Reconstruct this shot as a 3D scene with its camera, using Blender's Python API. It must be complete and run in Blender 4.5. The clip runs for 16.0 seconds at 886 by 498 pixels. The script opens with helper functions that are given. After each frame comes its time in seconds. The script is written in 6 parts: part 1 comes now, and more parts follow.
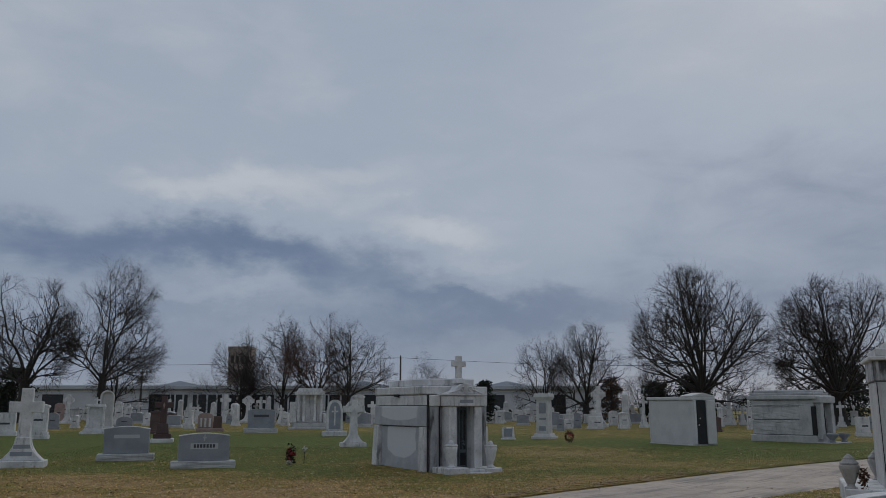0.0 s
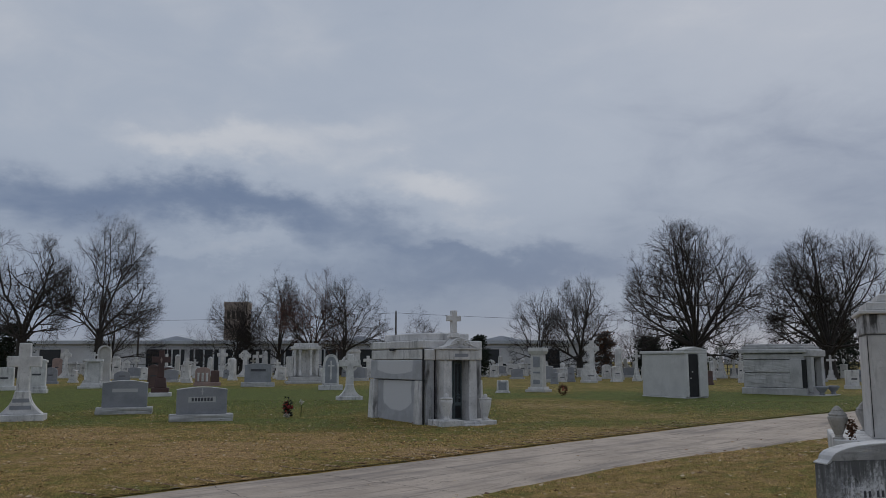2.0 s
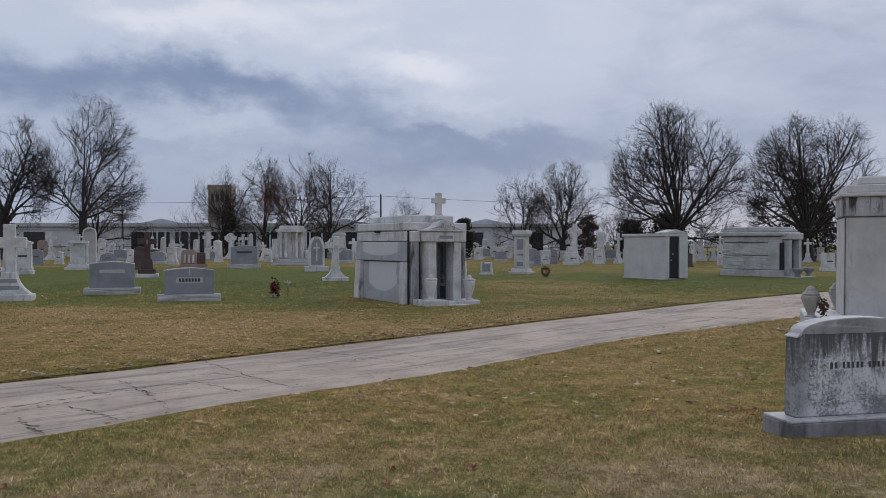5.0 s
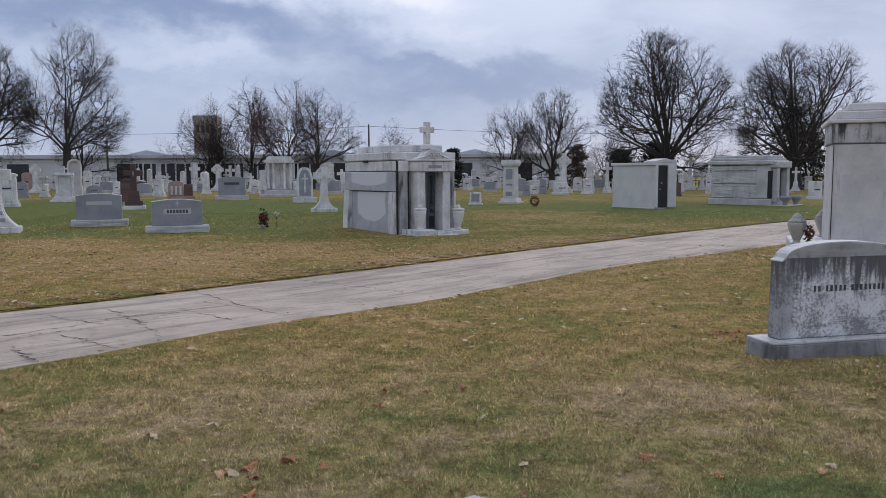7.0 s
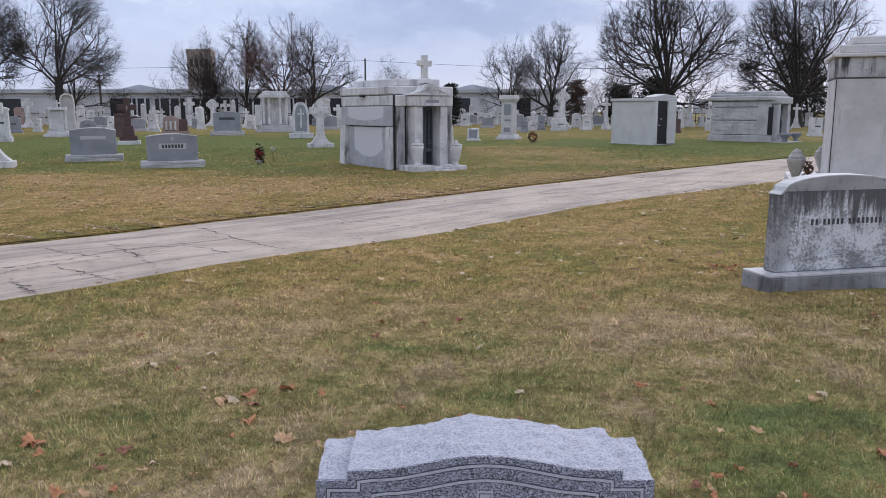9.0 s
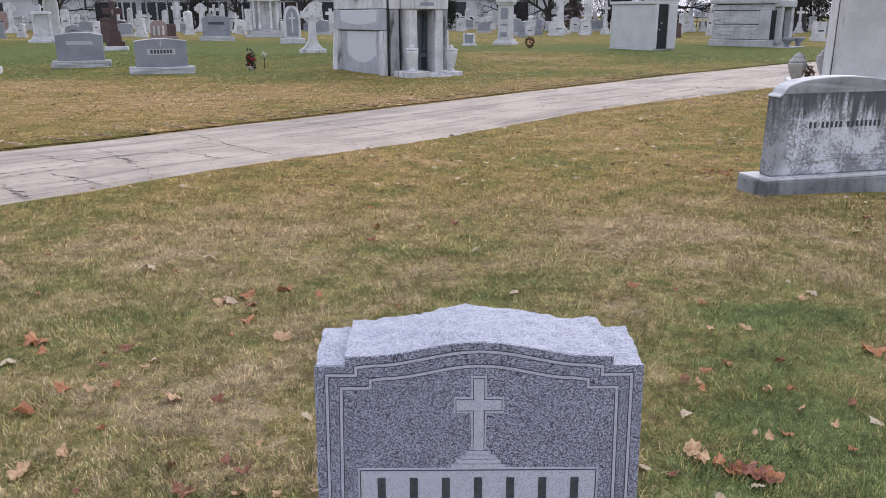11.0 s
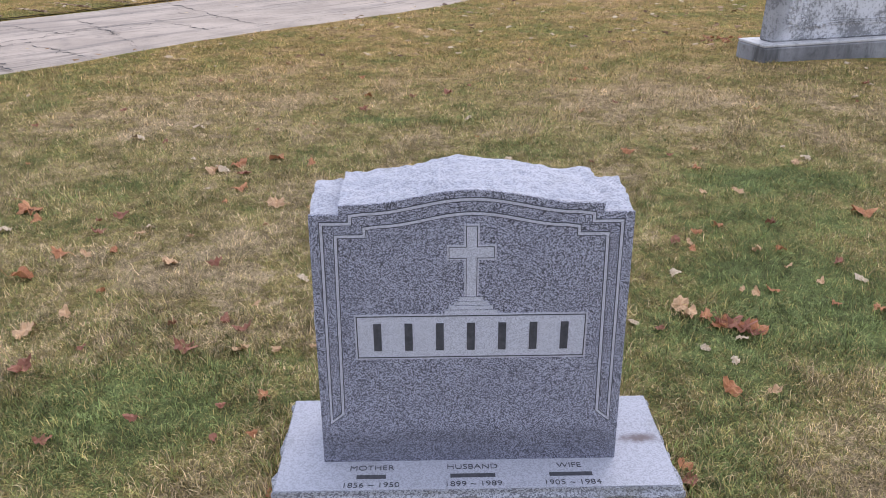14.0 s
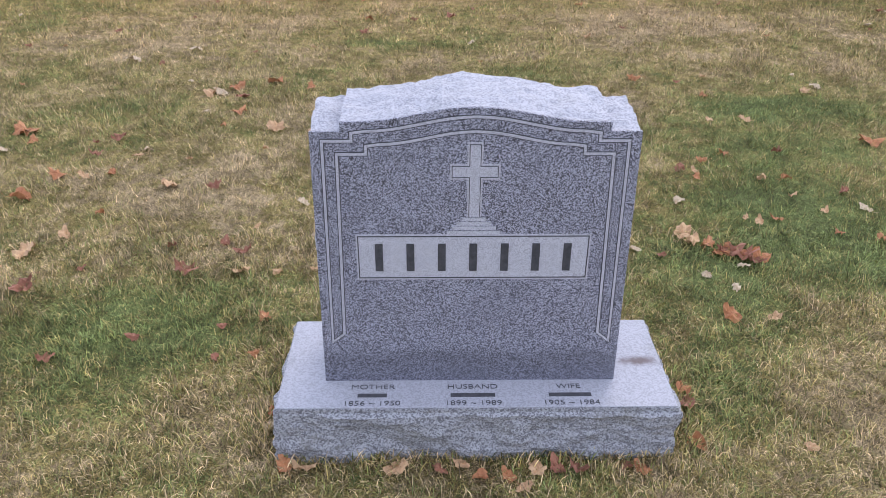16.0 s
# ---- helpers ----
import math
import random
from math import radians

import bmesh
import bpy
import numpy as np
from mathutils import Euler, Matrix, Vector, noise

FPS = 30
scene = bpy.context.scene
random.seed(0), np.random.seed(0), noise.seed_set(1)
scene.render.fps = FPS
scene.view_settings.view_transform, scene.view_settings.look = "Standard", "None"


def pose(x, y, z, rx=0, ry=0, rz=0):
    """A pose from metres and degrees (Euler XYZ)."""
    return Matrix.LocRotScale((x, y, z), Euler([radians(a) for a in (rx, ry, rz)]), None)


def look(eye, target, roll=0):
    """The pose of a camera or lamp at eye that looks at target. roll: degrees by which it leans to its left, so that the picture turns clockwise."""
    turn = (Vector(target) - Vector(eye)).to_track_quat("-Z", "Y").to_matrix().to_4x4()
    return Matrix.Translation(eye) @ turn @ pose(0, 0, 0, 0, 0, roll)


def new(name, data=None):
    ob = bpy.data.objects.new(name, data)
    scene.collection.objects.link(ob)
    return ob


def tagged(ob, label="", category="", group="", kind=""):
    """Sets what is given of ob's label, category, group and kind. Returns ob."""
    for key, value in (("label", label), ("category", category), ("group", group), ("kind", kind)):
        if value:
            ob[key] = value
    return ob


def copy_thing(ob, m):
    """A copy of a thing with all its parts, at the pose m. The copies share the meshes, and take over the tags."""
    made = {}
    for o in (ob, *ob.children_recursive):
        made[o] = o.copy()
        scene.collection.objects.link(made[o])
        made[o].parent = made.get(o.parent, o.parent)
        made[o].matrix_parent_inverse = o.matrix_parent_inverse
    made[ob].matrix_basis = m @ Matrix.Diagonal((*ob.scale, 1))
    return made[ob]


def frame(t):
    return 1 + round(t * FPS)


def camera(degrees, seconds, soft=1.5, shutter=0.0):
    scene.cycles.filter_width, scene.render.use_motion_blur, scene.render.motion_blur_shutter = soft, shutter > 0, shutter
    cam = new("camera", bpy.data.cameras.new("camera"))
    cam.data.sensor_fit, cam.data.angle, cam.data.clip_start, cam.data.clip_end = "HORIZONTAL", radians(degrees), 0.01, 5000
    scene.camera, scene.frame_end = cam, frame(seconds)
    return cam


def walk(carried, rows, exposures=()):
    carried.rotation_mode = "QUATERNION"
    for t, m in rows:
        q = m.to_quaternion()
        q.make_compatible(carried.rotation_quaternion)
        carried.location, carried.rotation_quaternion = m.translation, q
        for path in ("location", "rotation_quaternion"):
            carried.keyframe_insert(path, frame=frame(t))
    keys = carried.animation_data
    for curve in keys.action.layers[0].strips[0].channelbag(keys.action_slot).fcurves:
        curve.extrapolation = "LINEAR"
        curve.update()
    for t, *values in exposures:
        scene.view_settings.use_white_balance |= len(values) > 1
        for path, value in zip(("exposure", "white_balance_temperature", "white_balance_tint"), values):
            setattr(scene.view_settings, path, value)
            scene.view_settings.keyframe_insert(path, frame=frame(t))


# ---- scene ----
cam = camera(58.3, 16.0, soft=0.8)
PATH = [
    (0, (-0.098, 0.075, 1.661), (-0.178, 2.035, 2.051), 0.1),
    (0.5, (-0.101, 0.071, 1.662), (-0.179, 2.034, 2.036), 0.2),
    (1, (-0.116, 0.059, 1.657), (-0.193, 2.026, 2.013), 0.2),
    (1.5, (-0.106, 0.068, 1.652), (-0.181, 2.041, 1.975), 0.1),
    (2, (-0.102, 0.069, 1.645), (-0.17, 2.048, 1.925), 0.0),
    (2.5, (-0.103, 0.07, 1.636), (-0.158, 2.056, 1.866), 0.0),
    (3, (-0.104, 0.076, 1.627), (-0.152, 2.067, 1.813), 0.1),
    (3.5, (-0.101, 0.074, 1.621), (-0.143, 2.069, 1.766), 0.0),
    (4, (-0.106, 0.063, 1.613), (-0.145, 2.06, 1.706), 0.1),
    (6.5, (-0.102, 0.055, 1.578), (-0.112, 2.05, 1.431), -0.2),
    (7, (-0.102, 0.054, 1.566), (-0.105, 2.045, 1.381), -0.2),
    (7.5, (-0.102, 0.056, 1.559), (-0.104, 2.044, 1.338), -0.1),
    (8, (-0.103, 0.06, 1.547), (-0.102, 2.044, 1.29), 0.0),
    (8.5, (-0.103, 0.065, 1.536), (-0.101, 2.042, 1.24), 0.0),
    (11, (-0.101, 0.054, 1.486), (-0.087, 1.973, 0.923), -0.1),
    (11.5, (-0.102, 0.052, 1.473), (-0.084, 1.953, 0.852), 0.1),
    (12, (-0.102, 0.047, 1.461), (-0.085, 1.928, 0.782), -0.1),
    (12.5, (-0.102, 0.042, 1.449), (-0.088, 1.905, 0.723), -0.4),
    (13, (-0.102, 0.039, 1.438), (-0.087, 1.885, 0.667), -0.5),
    (13.5, (-0.1, 0.035, 1.43), (-0.081, 1.864, 0.619), -0.5),
    (14, (-0.098, 0.032, 1.421), (-0.072, 1.845, 0.576), -0.4),
    (14.5, (-0.101, 0.031, 1.409), (-0.072, 1.823, 0.522), -0.2),
    (15, (-0.101, 0.034, 1.4), (-0.074, 1.803, 0.468), 0.0),
    (15.5, (-0.103, 0.035, 1.389), (-0.076, 1.782, 0.417), 0.1),
    (16, (-0.104, 0.038, 1.387), (-0.079, 1.772, 0.391), 0.2),
]
EXPOSURES = [(0, -0.3, 6450, 9), (1.5, -0.25, 6550, 10), (3.5, 0.07, 6620, 12), (4.2, 0.17, 6620, 13), (6.5, 0.52, 6450, 15), (8.5, 0.83, 6450, 17), (11, 1.22, 6500, 18), (13, 1.23, 6500, 18), (16, 1.42, 6500, 18)]
walk(cam, [(t, look(eye, target, roll)) for t, eye, target, roll in PATH], EXPOSURES)


# ---- node helpers ----
def tree_of(owner):
    owner.use_nodes = True
    owner.node_tree.nodes.clear()
    return owner.node_tree


def add(nt, kind, ins=None, **props):
    n = nt.nodes.new(kind)
    for key, value in props.items():
        setattr(n, key, value)
    for key, value in (ins or {}).items():
        if isinstance(value, bpy.types.NodeSocket):
            nt.links.new(value, n.inputs[key])
        else:
            n.inputs[key].default_value = value
    return n


def rgba(c):
    return (*c, 1.0) if len(c) == 3 else c


def blend(nt, fac, a, b, how="MIX"):
    n = add(nt, "ShaderNodeMix", data_type="RGBA", blend_type=how)
    for slot, v in ((0, fac), (6, a), (7, b)):
        if isinstance(v, bpy.types.NodeSocket):
            nt.links.new(v, n.inputs[slot])
        else:
            n.inputs[slot].default_value = v if slot == 0 else rgba(v)
    return n.outputs[2]


def sums(nt, how, a, b=0.0, c=0.0, clamp=False):
    n = add(nt, "ShaderNodeMath", operation=how, use_clamp=clamp)
    for slot, v in enumerate((a, b, c)):
        if isinstance(v, bpy.types.NodeSocket):
            nt.links.new(v, n.inputs[slot])
        else:
            n.inputs[slot].default_value = v
    return n.outputs[0]


def ramp(nt, fac, lo, hi, to=(0.0, 1.0)):
    n = add(nt, "ShaderNodeMapRange", {0: fac, 1: lo, 2: hi, 3: to[0], 4: to[1]}, interpolation_type="SMOOTHSTEP")
    return n.outputs[0]


def noisy(nt, at, scale, detail=4.0, rough=0.55, stretch=None, distort=0.0):
    if stretch:
        at = add(nt, "ShaderNodeMapping", {"Vector": at, "Scale": stretch}).outputs[0]
    return add(nt, "ShaderNodeTexNoise", {"Vector": at, "Scale": scale, "Detail": detail, "Roughness": rough, "Distortion": distort}).outputs[0]


def place_of(nt):
    return add(nt, "ShaderNodeNewGeometry").outputs["Position"]


def finish(nt, colour, rough=0.8, bump=None, strength=0.3, distance=0.01, metal=0.0, spec=0.5):
    p = add(nt, "ShaderNodeBsdfPrincipled", {"Metallic": metal, "Specular IOR Level": spec})
    for slot, v in (("Base Color", colour), ("Roughness", rough)):
        if isinstance(v, bpy.types.NodeSocket):
            nt.links.new(v, p.inputs[slot])
        else:
            p.inputs[slot].default_value = rgba(v) if slot == "Base Color" else v
    if bump is not None:
        b = add(nt, "ShaderNodeBump", {"Strength": strength, "Distance": distance, "Height": bump})
        nt.links.new(b.outputs[0], p.inputs["Normal"])
    nt.links.new(p.outputs[0], add(nt, "ShaderNodeOutputMaterial").inputs[0])


# ---- overcast sky and a weak, wide sun ----
SUN_AZIMUTH, SUN_HEIGHT = 25.0, 32.0
world = bpy.data.worlds.new("overcast")
scene.world = world
nt = tree_of(world)
way = add(nt, "ShaderNodeTexCoord").outputs["Generated"]
xyz = add(nt, "ShaderNodeSeparateXYZ", {0: way})
wx, wy, wz = xyz.outputs
up = sums(nt, "MAXIMUM", wz, 0.0)
clear = add(nt, "ShaderNodeTexSky", sky_type="NISHITA", sun_disc=False, sun_elevation=radians(SUN_HEIGHT), sun_rotation=radians(SUN_AZIMUTH))
side = sums(nt, "DIVIDE", wx, sums(nt, "MAXIMUM", wy, 0.05))
rise = sums(nt, "DIVIDE", wz, sums(nt, "MAXIMUM", wy, 0.05))
ahead = ramp(nt, wy, 0.1, 0.4)
warp_a = sums(nt, "SUBTRACT", noisy(nt, way, 4.5, 5.0, 0.55, stretch=(1.0, 1.0, 2.0)), 0.5)
warp_b = sums(nt, "SUBTRACT", noisy(nt, way, 10.0, 6.0, 0.62, stretch=(1.0, 1.0, 1.8)), 0.5)
side_w = sums(nt, "MULTIPLY_ADD", warp_a, 0.30, side)
rise_w = sums(nt, "MULTIPLY_ADD", warp_b, 0.11, sums(nt, "MULTIPLY_ADD", warp_a, 0.05, rise))
large = noisy(nt, way, 2.8, 3.0, 0.5, stretch=(1.0, 1.0, 2.2), distort=0.4)
small = noisy(nt, way, 8.5, 7.0, 0.6, stretch=(1.0, 1.0, 2.3), distort=0.5)
tone = sums(nt, "ADD", sums(nt, "MULTIPLY_ADD", sums(nt, "SUBTRACT", large, 0.5), 0.75, 0.57), sums(nt, "MULTIPLY", sums(nt, "SUBTRACT", small, 0.5), 0.42))


def cloud_mass(cx, cz, rx, rz, tilt, gain, sharp):
    """A long cloud about a direction of the sky: its middle, half-length, half-depth and slope, and how much it darkens or brightens."""
    u = sums(nt, "DIVIDE", sums(nt, "SUBTRACT", side_w, cx), rx)
    v = sums(nt, "DIVIDE", sums(nt, "SUBTRACT", sums(nt, "SUBTRACT", rise_w, cz), sums(nt, "MULTIPLY", sums(nt, "SUBTRACT", side_w, cx), tilt)), rz)
    d = sums(nt, "SQRT", sums(nt, "ADD", sums(nt, "MULTIPLY", u, u), sums(nt, "MULTIPLY", v, v)))
    return sums(nt, "MULTIPLY", ramp(nt, d, sharp, 1.15, (gain, 0.0)), ahead)


# the dark blue bank that sinks to the right, its lower steps, and the bright breaks over it
for mass in [(-0.25, 0.12, 0.9, 0.13, -0.08, -0.26, 0.0), (-0.52, 0.208, 0.36, 0.056, -0.02, -0.36, 0.0), (-0.24, 0.188, 0.28, 0.050, -0.16, -0.36, 0.0), (0.06, 0.128, 0.22, 0.030, -0.10, -0.26, 0.1), (-0.40, 0.120, 0.22, 0.024, 0.0, -0.14, 0.0), (-0.10, 0.105, 0.25, 0.03, 0.0, -0.16, 0.0), (0.40, 0.13, 0.22, 0.04, 0.0, -0.12, 0.0), (0.44, 0.20, 0.46, 0.20, 0.0, -0.30, 0.0),
             (-0.34, 0.284, 0.17, 0.034, -0.10, 0.36, 0.0), (-0.17, 0.300, 0.12, 0.028, 0.0, 0.18, 0.0), (-0.045, 0.222, 0.14, 0.032, -0.12, 0.34, 0.0), (0.03, 0.180, 0.10, 0.018, -0.05, 0.28, 0.0), (-0.32, 0.141, 0.11, 0.016, 0.0, 0.26, 0.0), (-0.02, 0.152, 0.10, 0.014, 0.0, 0.14, 0.0)]:
    tone = sums(nt, "ADD", tone, cloud_mass(*mass))
grey = blend(nt, ramp(nt, tone, -0.10, 0.52), (0.145, 0.20, 0.32), (0.41, 0.47, 0.57))
grey = blend(nt, ramp(nt, tone, 0.48, 1.02), grey, (0.59, 0.62, 0.675))
grey = blend(nt, ramp(nt, up, 0.0, 0.25, (0.74, 0.0)), grey, (0.195, 0.25, 0.37))
grey = blend(nt, ramp(nt, up, 0.01, 0.06, (0.35, 0.0)), grey, (0.40, 0.43, 0.49))
both = blend(nt, 0.93, blend(nt, 1.0, clear.outputs[0], (0.09, 0.09, 0.09), "MULTIPLY"), grey)
nt.links.new(add(nt, "ShaderNodeBackground", {"Color": both, "Strength": 1.0}).outputs[0], add(nt, "ShaderNodeOutputWorld").inputs[0])

lamp = bpy.data.lights.new("sun", "SUN")
lamp.energy, lamp.angle, lamp.color = 0.6, radians(40), (1.0, 0.96, 0.9)
sun = new("sun", lamp)
sun.matrix_world = look((0, 0, 50), (-50 * math.sin(radians(SUN_AZIMUTH)) , -50 * math.cos(radians(SUN_AZIMUTH)) , 50 - 50 * math.tan(radians(SUN_HEIGHT))))


# ---- materials ----
def stone_mat(name, light, dark, streak=(0.12, 0.12, 0.11), stain=0.35, grain=0.12, rough=0.75, fine=260.0, bump=0.25, tall=0.5):
    m = bpy.data.materials.new(name)
    nt = tree_of(m)
    at = place_of(nt)
    blotch = noisy(nt, at, 1.7, 6.0, 0.6)
    spots = noisy(nt, at, 14.0, 5.0, 0.6)
    grains = noisy(nt, at, fine, 2.0)
    run = noisy(nt, at, 5.0, 6.0, 0.68, stretch=(1.0, 1.0, 0.16), distort=0.25)
    c = blend(nt, ramp(nt, blotch, 0.35, 0.7), light, dark)
    where = ramp(nt, noisy(nt, at, 1.1, 3.0, 0.6), 0.40, 0.62, (0.2, 1.0))
    c = blend(nt, sums(nt, "MULTIPLY", sums(nt, "MULTIPLY", ramp(nt, run, tall, tall + 0.19), stain), where), c, streak)
    c = blend(nt, sums(nt, "MULTIPLY", ramp(nt, spots, 0.55, 0.75), stain * 0.6), c, streak)
    c = blend(nt, ramp(nt, grains, 0.3, 0.7, (0.0, 2 * grain)), c, (0.06, 0.06, 0.065))
    h = sums(nt, "ADD", sums(nt, "MULTIPLY", grains, 0.3), spots)
    finish(nt, c, rough, h, bump, 0.01)
    return m


def granite_mat(name, pale, mid, black, size=330.0, rough=0.45, damp=0.0, damp_top=0.22, stain=0.0, mark=None):
    """Speckled granite: crystals of three tones, with a darker damp foot where the stone draws water."""
    m = bpy.data.materials.new(name)
    nt = tree_of(m)
    at = place_of(nt)
    cell = add(nt, "ShaderNodeTexVoronoi", {"Vector": at, "Scale": size, "Randomness": 1.0})
    tone = add(nt, "ShaderNodeSeparateColor", {0: cell.outputs["Color"]}).outputs[0]
    patch = noisy(nt, at, size * 0.7, 2.0, 0.6)
    tone = sums(nt, "ADD", sums(nt, "MULTIPLY", tone, 0.82), sums(nt, "MULTIPLY", patch, 0.18))
    c = blend(nt, ramp(nt, tone, 0.24, 0.46), black, mid)
    c = blend(nt, ramp(nt, tone, 0.46, 0.70), c, pale)
    cloud = noisy(nt, at, 6.0, 5.0, 0.6)
    c = blend(nt, sums(nt, "MULTIPLY", ramp(nt, cloud, 0.42, 0.68), 0.22), c, mid)
    if stain:
        c = blend(nt, sums(nt, "MULTIPLY", ramp(nt, noisy(nt, at, 9.0, 6.0, 0.7), 0.52, 0.72), stain), c, (0.16, 0.15, 0.11))
    if mark:
        d = add(nt, "ShaderNodeVectorMath", {0: at, 1: (-mark[0], -mark[1], 0)}, operation="ADD").outputs[0]
        d = add(nt, "ShaderNodeVectorMath", {0: d, 1: (1.0 / mark[2], 1.0 / mark[3], 0)}, operation="MULTIPLY").outputs[0]
        d = sums(nt, "ADD", add(nt, "ShaderNodeVectorMath", {0: d}, operation="LENGTH").outputs["Value"], sums(nt, "MULTIPLY", noisy(nt, at, 45.0, 4.0), 1.2))
        c = blend(nt, ramp(nt, d, 0.7, 1.7, (0.85, 0.0)), c, (0.13, 0.09, 0.085))
    if damp:
        z = add(nt, "ShaderNodeSeparateXYZ", {0: at}).outputs[2]
        edge = sums(nt, "ADD", z, sums(nt, "MULTIPLY", noisy(nt, at, 9.0, 4.0), 0.05))
        c = blend(nt, ramp(nt, edge, damp_top - 0.03, damp_top + 0.02, (damp, 0.0)), c, (0.05, 0.05, 0.06), "MIX")
    finish(nt, c, rough, sums(nt, "ADD", tone, cloud), 0.12, 0.003)
    return m


def plain_mat(name, a, b, scale=8.0, rough=0.8, bump=0.2, metal=0.0, grain=90.0):
    m = bpy.data.materials.new(name)
    nt = tree_of(m)
    at = place_of(nt)
    n1, n2 = noisy(nt, at, scale, 5.0, 0.6), noisy(nt, at, grain, 3.0)
    c = blend(nt, ramp(nt, n1, 0.3, 0.7), a, b)
    c = blend(nt, ramp(nt, n2, 0.35, 0.75, (0.0, 0.3)), c, [0.5 * v for v in a])
    finish(nt, c, rough, sums(nt, "ADD", n1, n2), bump, 0.01, metal)
    return m


def island_mat(name, tones, rough=0.75, spec=0.2):
    """Many small blades, leaves or twigs in one mesh: each island takes a tone of its own."""
    m = bpy.data.materials.new(name)
    nt = tree_of(m)
    r = add(nt, "ShaderNodeNewGeometry").outputs["Random Per Island"]
    c = rgba(tones[0])
    for k, tone in enumerate(tones[1:], 1):
        c = blend(nt, ramp(nt, r, (k - 0.6) / len(tones), (k + 0.4) / len(tones)), c, tone)
    finish(nt, c, rough, spec=spec)
    return m


LAWN_TONES = ((0.57, 0.435, 0.265), (0.415, 0.325, 0.125), (0.25, 0.265, 0.085), (0.205, 0.26, 0.092))


def lawn_colour(nt, at, r):
    """Winter lawn: straw and green mixed, greener in some worn shapes; r shifts the tone from blade to blade."""
    wide, mid, fine = noisy(nt, at, 0.33, 4.0, 0.6), noisy(nt, at, 1.9, 5.0, 0.65), noisy(nt, at, 11.0, 4.0, 0.65)
    lush = sums(nt, "ADD", sums(nt, "MULTIPLY", wide, 0.34), sums(nt, "ADD", sums(nt, "MULTIPLY", mid, 0.40), sums(nt, "MULTIPLY", fine, 0.26)))
    lush = sums(nt, "ADD", sums(nt, "MULTIPLY", sums(nt, "SUBTRACT", lush, 0.5), 1.9), 0.525)
    for x, y, sx, sy, gain in GREEN_SPOTS:
        d = add(nt, "ShaderNodeVectorMath", {0: at, 1: (-x, -y, 0)}, operation="ADD").outputs[0]
        d = add(nt, "ShaderNodeVectorMath", {0: d, 1: (1 / sx, 1 / sy, 0)}, operation="MULTIPLY").outputs[0]
        d = add(nt, "ShaderNodeVectorMath", {0: d}, operation="LENGTH").outputs["Value"]
        lush = sums(nt, "ADD", lush, ramp(nt, d, 0.2, 1.2, (gain, 0.0)))
    lush = sums(nt, "ADD", lush, sums(nt, "MULTIPLY", sums(nt, "SUBTRACT", r, 0.5), 0.56))
    c = blend(nt, ramp(nt, lush, 0.37, 0.51), LAWN_TONES[0], LAWN_TONES[1])
    c = blend(nt, ramp(nt, lush, 0.52, 0.66), c, LAWN_TONES[2])
    c = blend(nt, ramp(nt, lush, 0.64, 0.80), c, LAWN_TONES[3])
    # the lawn by the drive and beyond it is drier and browner
    along_y = add(nt, "ShaderNodeSeparateXYZ", {0: at}).outputs[1]
    c = blend(nt, ramp(nt, along_y, 3.5, 9.0), c, blend(nt, 1.0, c, (1.19, 1.02, 0.83), "MULTIPLY"))
    # among the monuments it is greener and deeper in tone
    c = blend(nt, ramp(nt, along_y, 20.0, 30.0), c, blend(nt, 1.0, c, (0.78, 0.88, 0.80), "MULTIPLY"))
    # brightness noise that paints small tuft shadows into the lawn colour
    matted = sums(nt, "ADD", sums(nt, "MULTIPLY", noisy(nt, at, 4.0, 5.0, 0.7), 0.5), sums(nt, "MULTIPLY", noisy(nt, at, 21.0, 3.0, 0.6), 0.5))
    return blend(nt, 1.0, c, blend(nt, ramp(nt, matted, 0.38, 0.62), (0.66, 0.65, 0.62), (1.28, 1.28, 1.28)), "MULTIPLY")


GREEN_SPOTS = [(-1.05, 2.08, 0.6, 0.26, 0.173), (-1.25, 1.8, 0.4, 0.3, 0.13), (-0.62, 2.24, 0.4, 0.14, 0.115), (1.35, 2.62, 0.62, 0.5, 0.158), (0.78, 2.3, 0.3, 0.4, 0.144), (1.65, 3.78, 0.55, 0.2, 0.158), (1.2, 3.3, 0.7, 0.35, 0.072), (0.7, 1.85, 0.2, 0.3, 0.115), (1.05, 1.6, 0.4, 0.3, -0.0864), (-1.2, 3.0, 0.7, 0.4, -0.115),
               (-0.8, 1.6, 0.4, 0.25, -0.03), (-0.48, 5.0, 0.3, 0.1, 0.115), (-2.9, 5.9, 1.0, 0.5, 0.0576), (-1.3, 4.55, 0.9, 0.25, -0.036), (0.7, 4.7, 1.2, 0.3, -0.0864), (-1.2, 5.6, 1.6, 0.8, -0.0864), (1.5, 5.3, 1.2, 0.5, -0.13), (2.0, 9.0, 3.5, 2.5, 0.0432),
               (3.8, 25.8, 3.5, 2.0, 0.144), (-10.2, 22.3, 4.0, 3.0, -0.101), (-6.6, 26.0, 3.0, 1.6, 0.13), (-1.5, 23.5, 5.0, 2.0, 0.0864)]
GREEN_SPOTS += [(1.4, 2.6, 0.9, 0.8, 0.10), (1.5, 3.7, 0.8, 0.3, 0.08), (-1.1, 2.05, 0.8, 0.3, 0.07), (-15.0, 40.0, 24.0, 16.0, 0.34), (12.0, 38.0, 10.0, 10.0, 0.34), (4.0, 34.5, 4.5, 4.5, -0.24), (-6.0, 17.5, 4.0, 4.0, -0.10), (-9.0, 25.0, 9.0, 4.0, 0.10)]
m = LAWN = bpy.data.materials.new("lawn_soil")
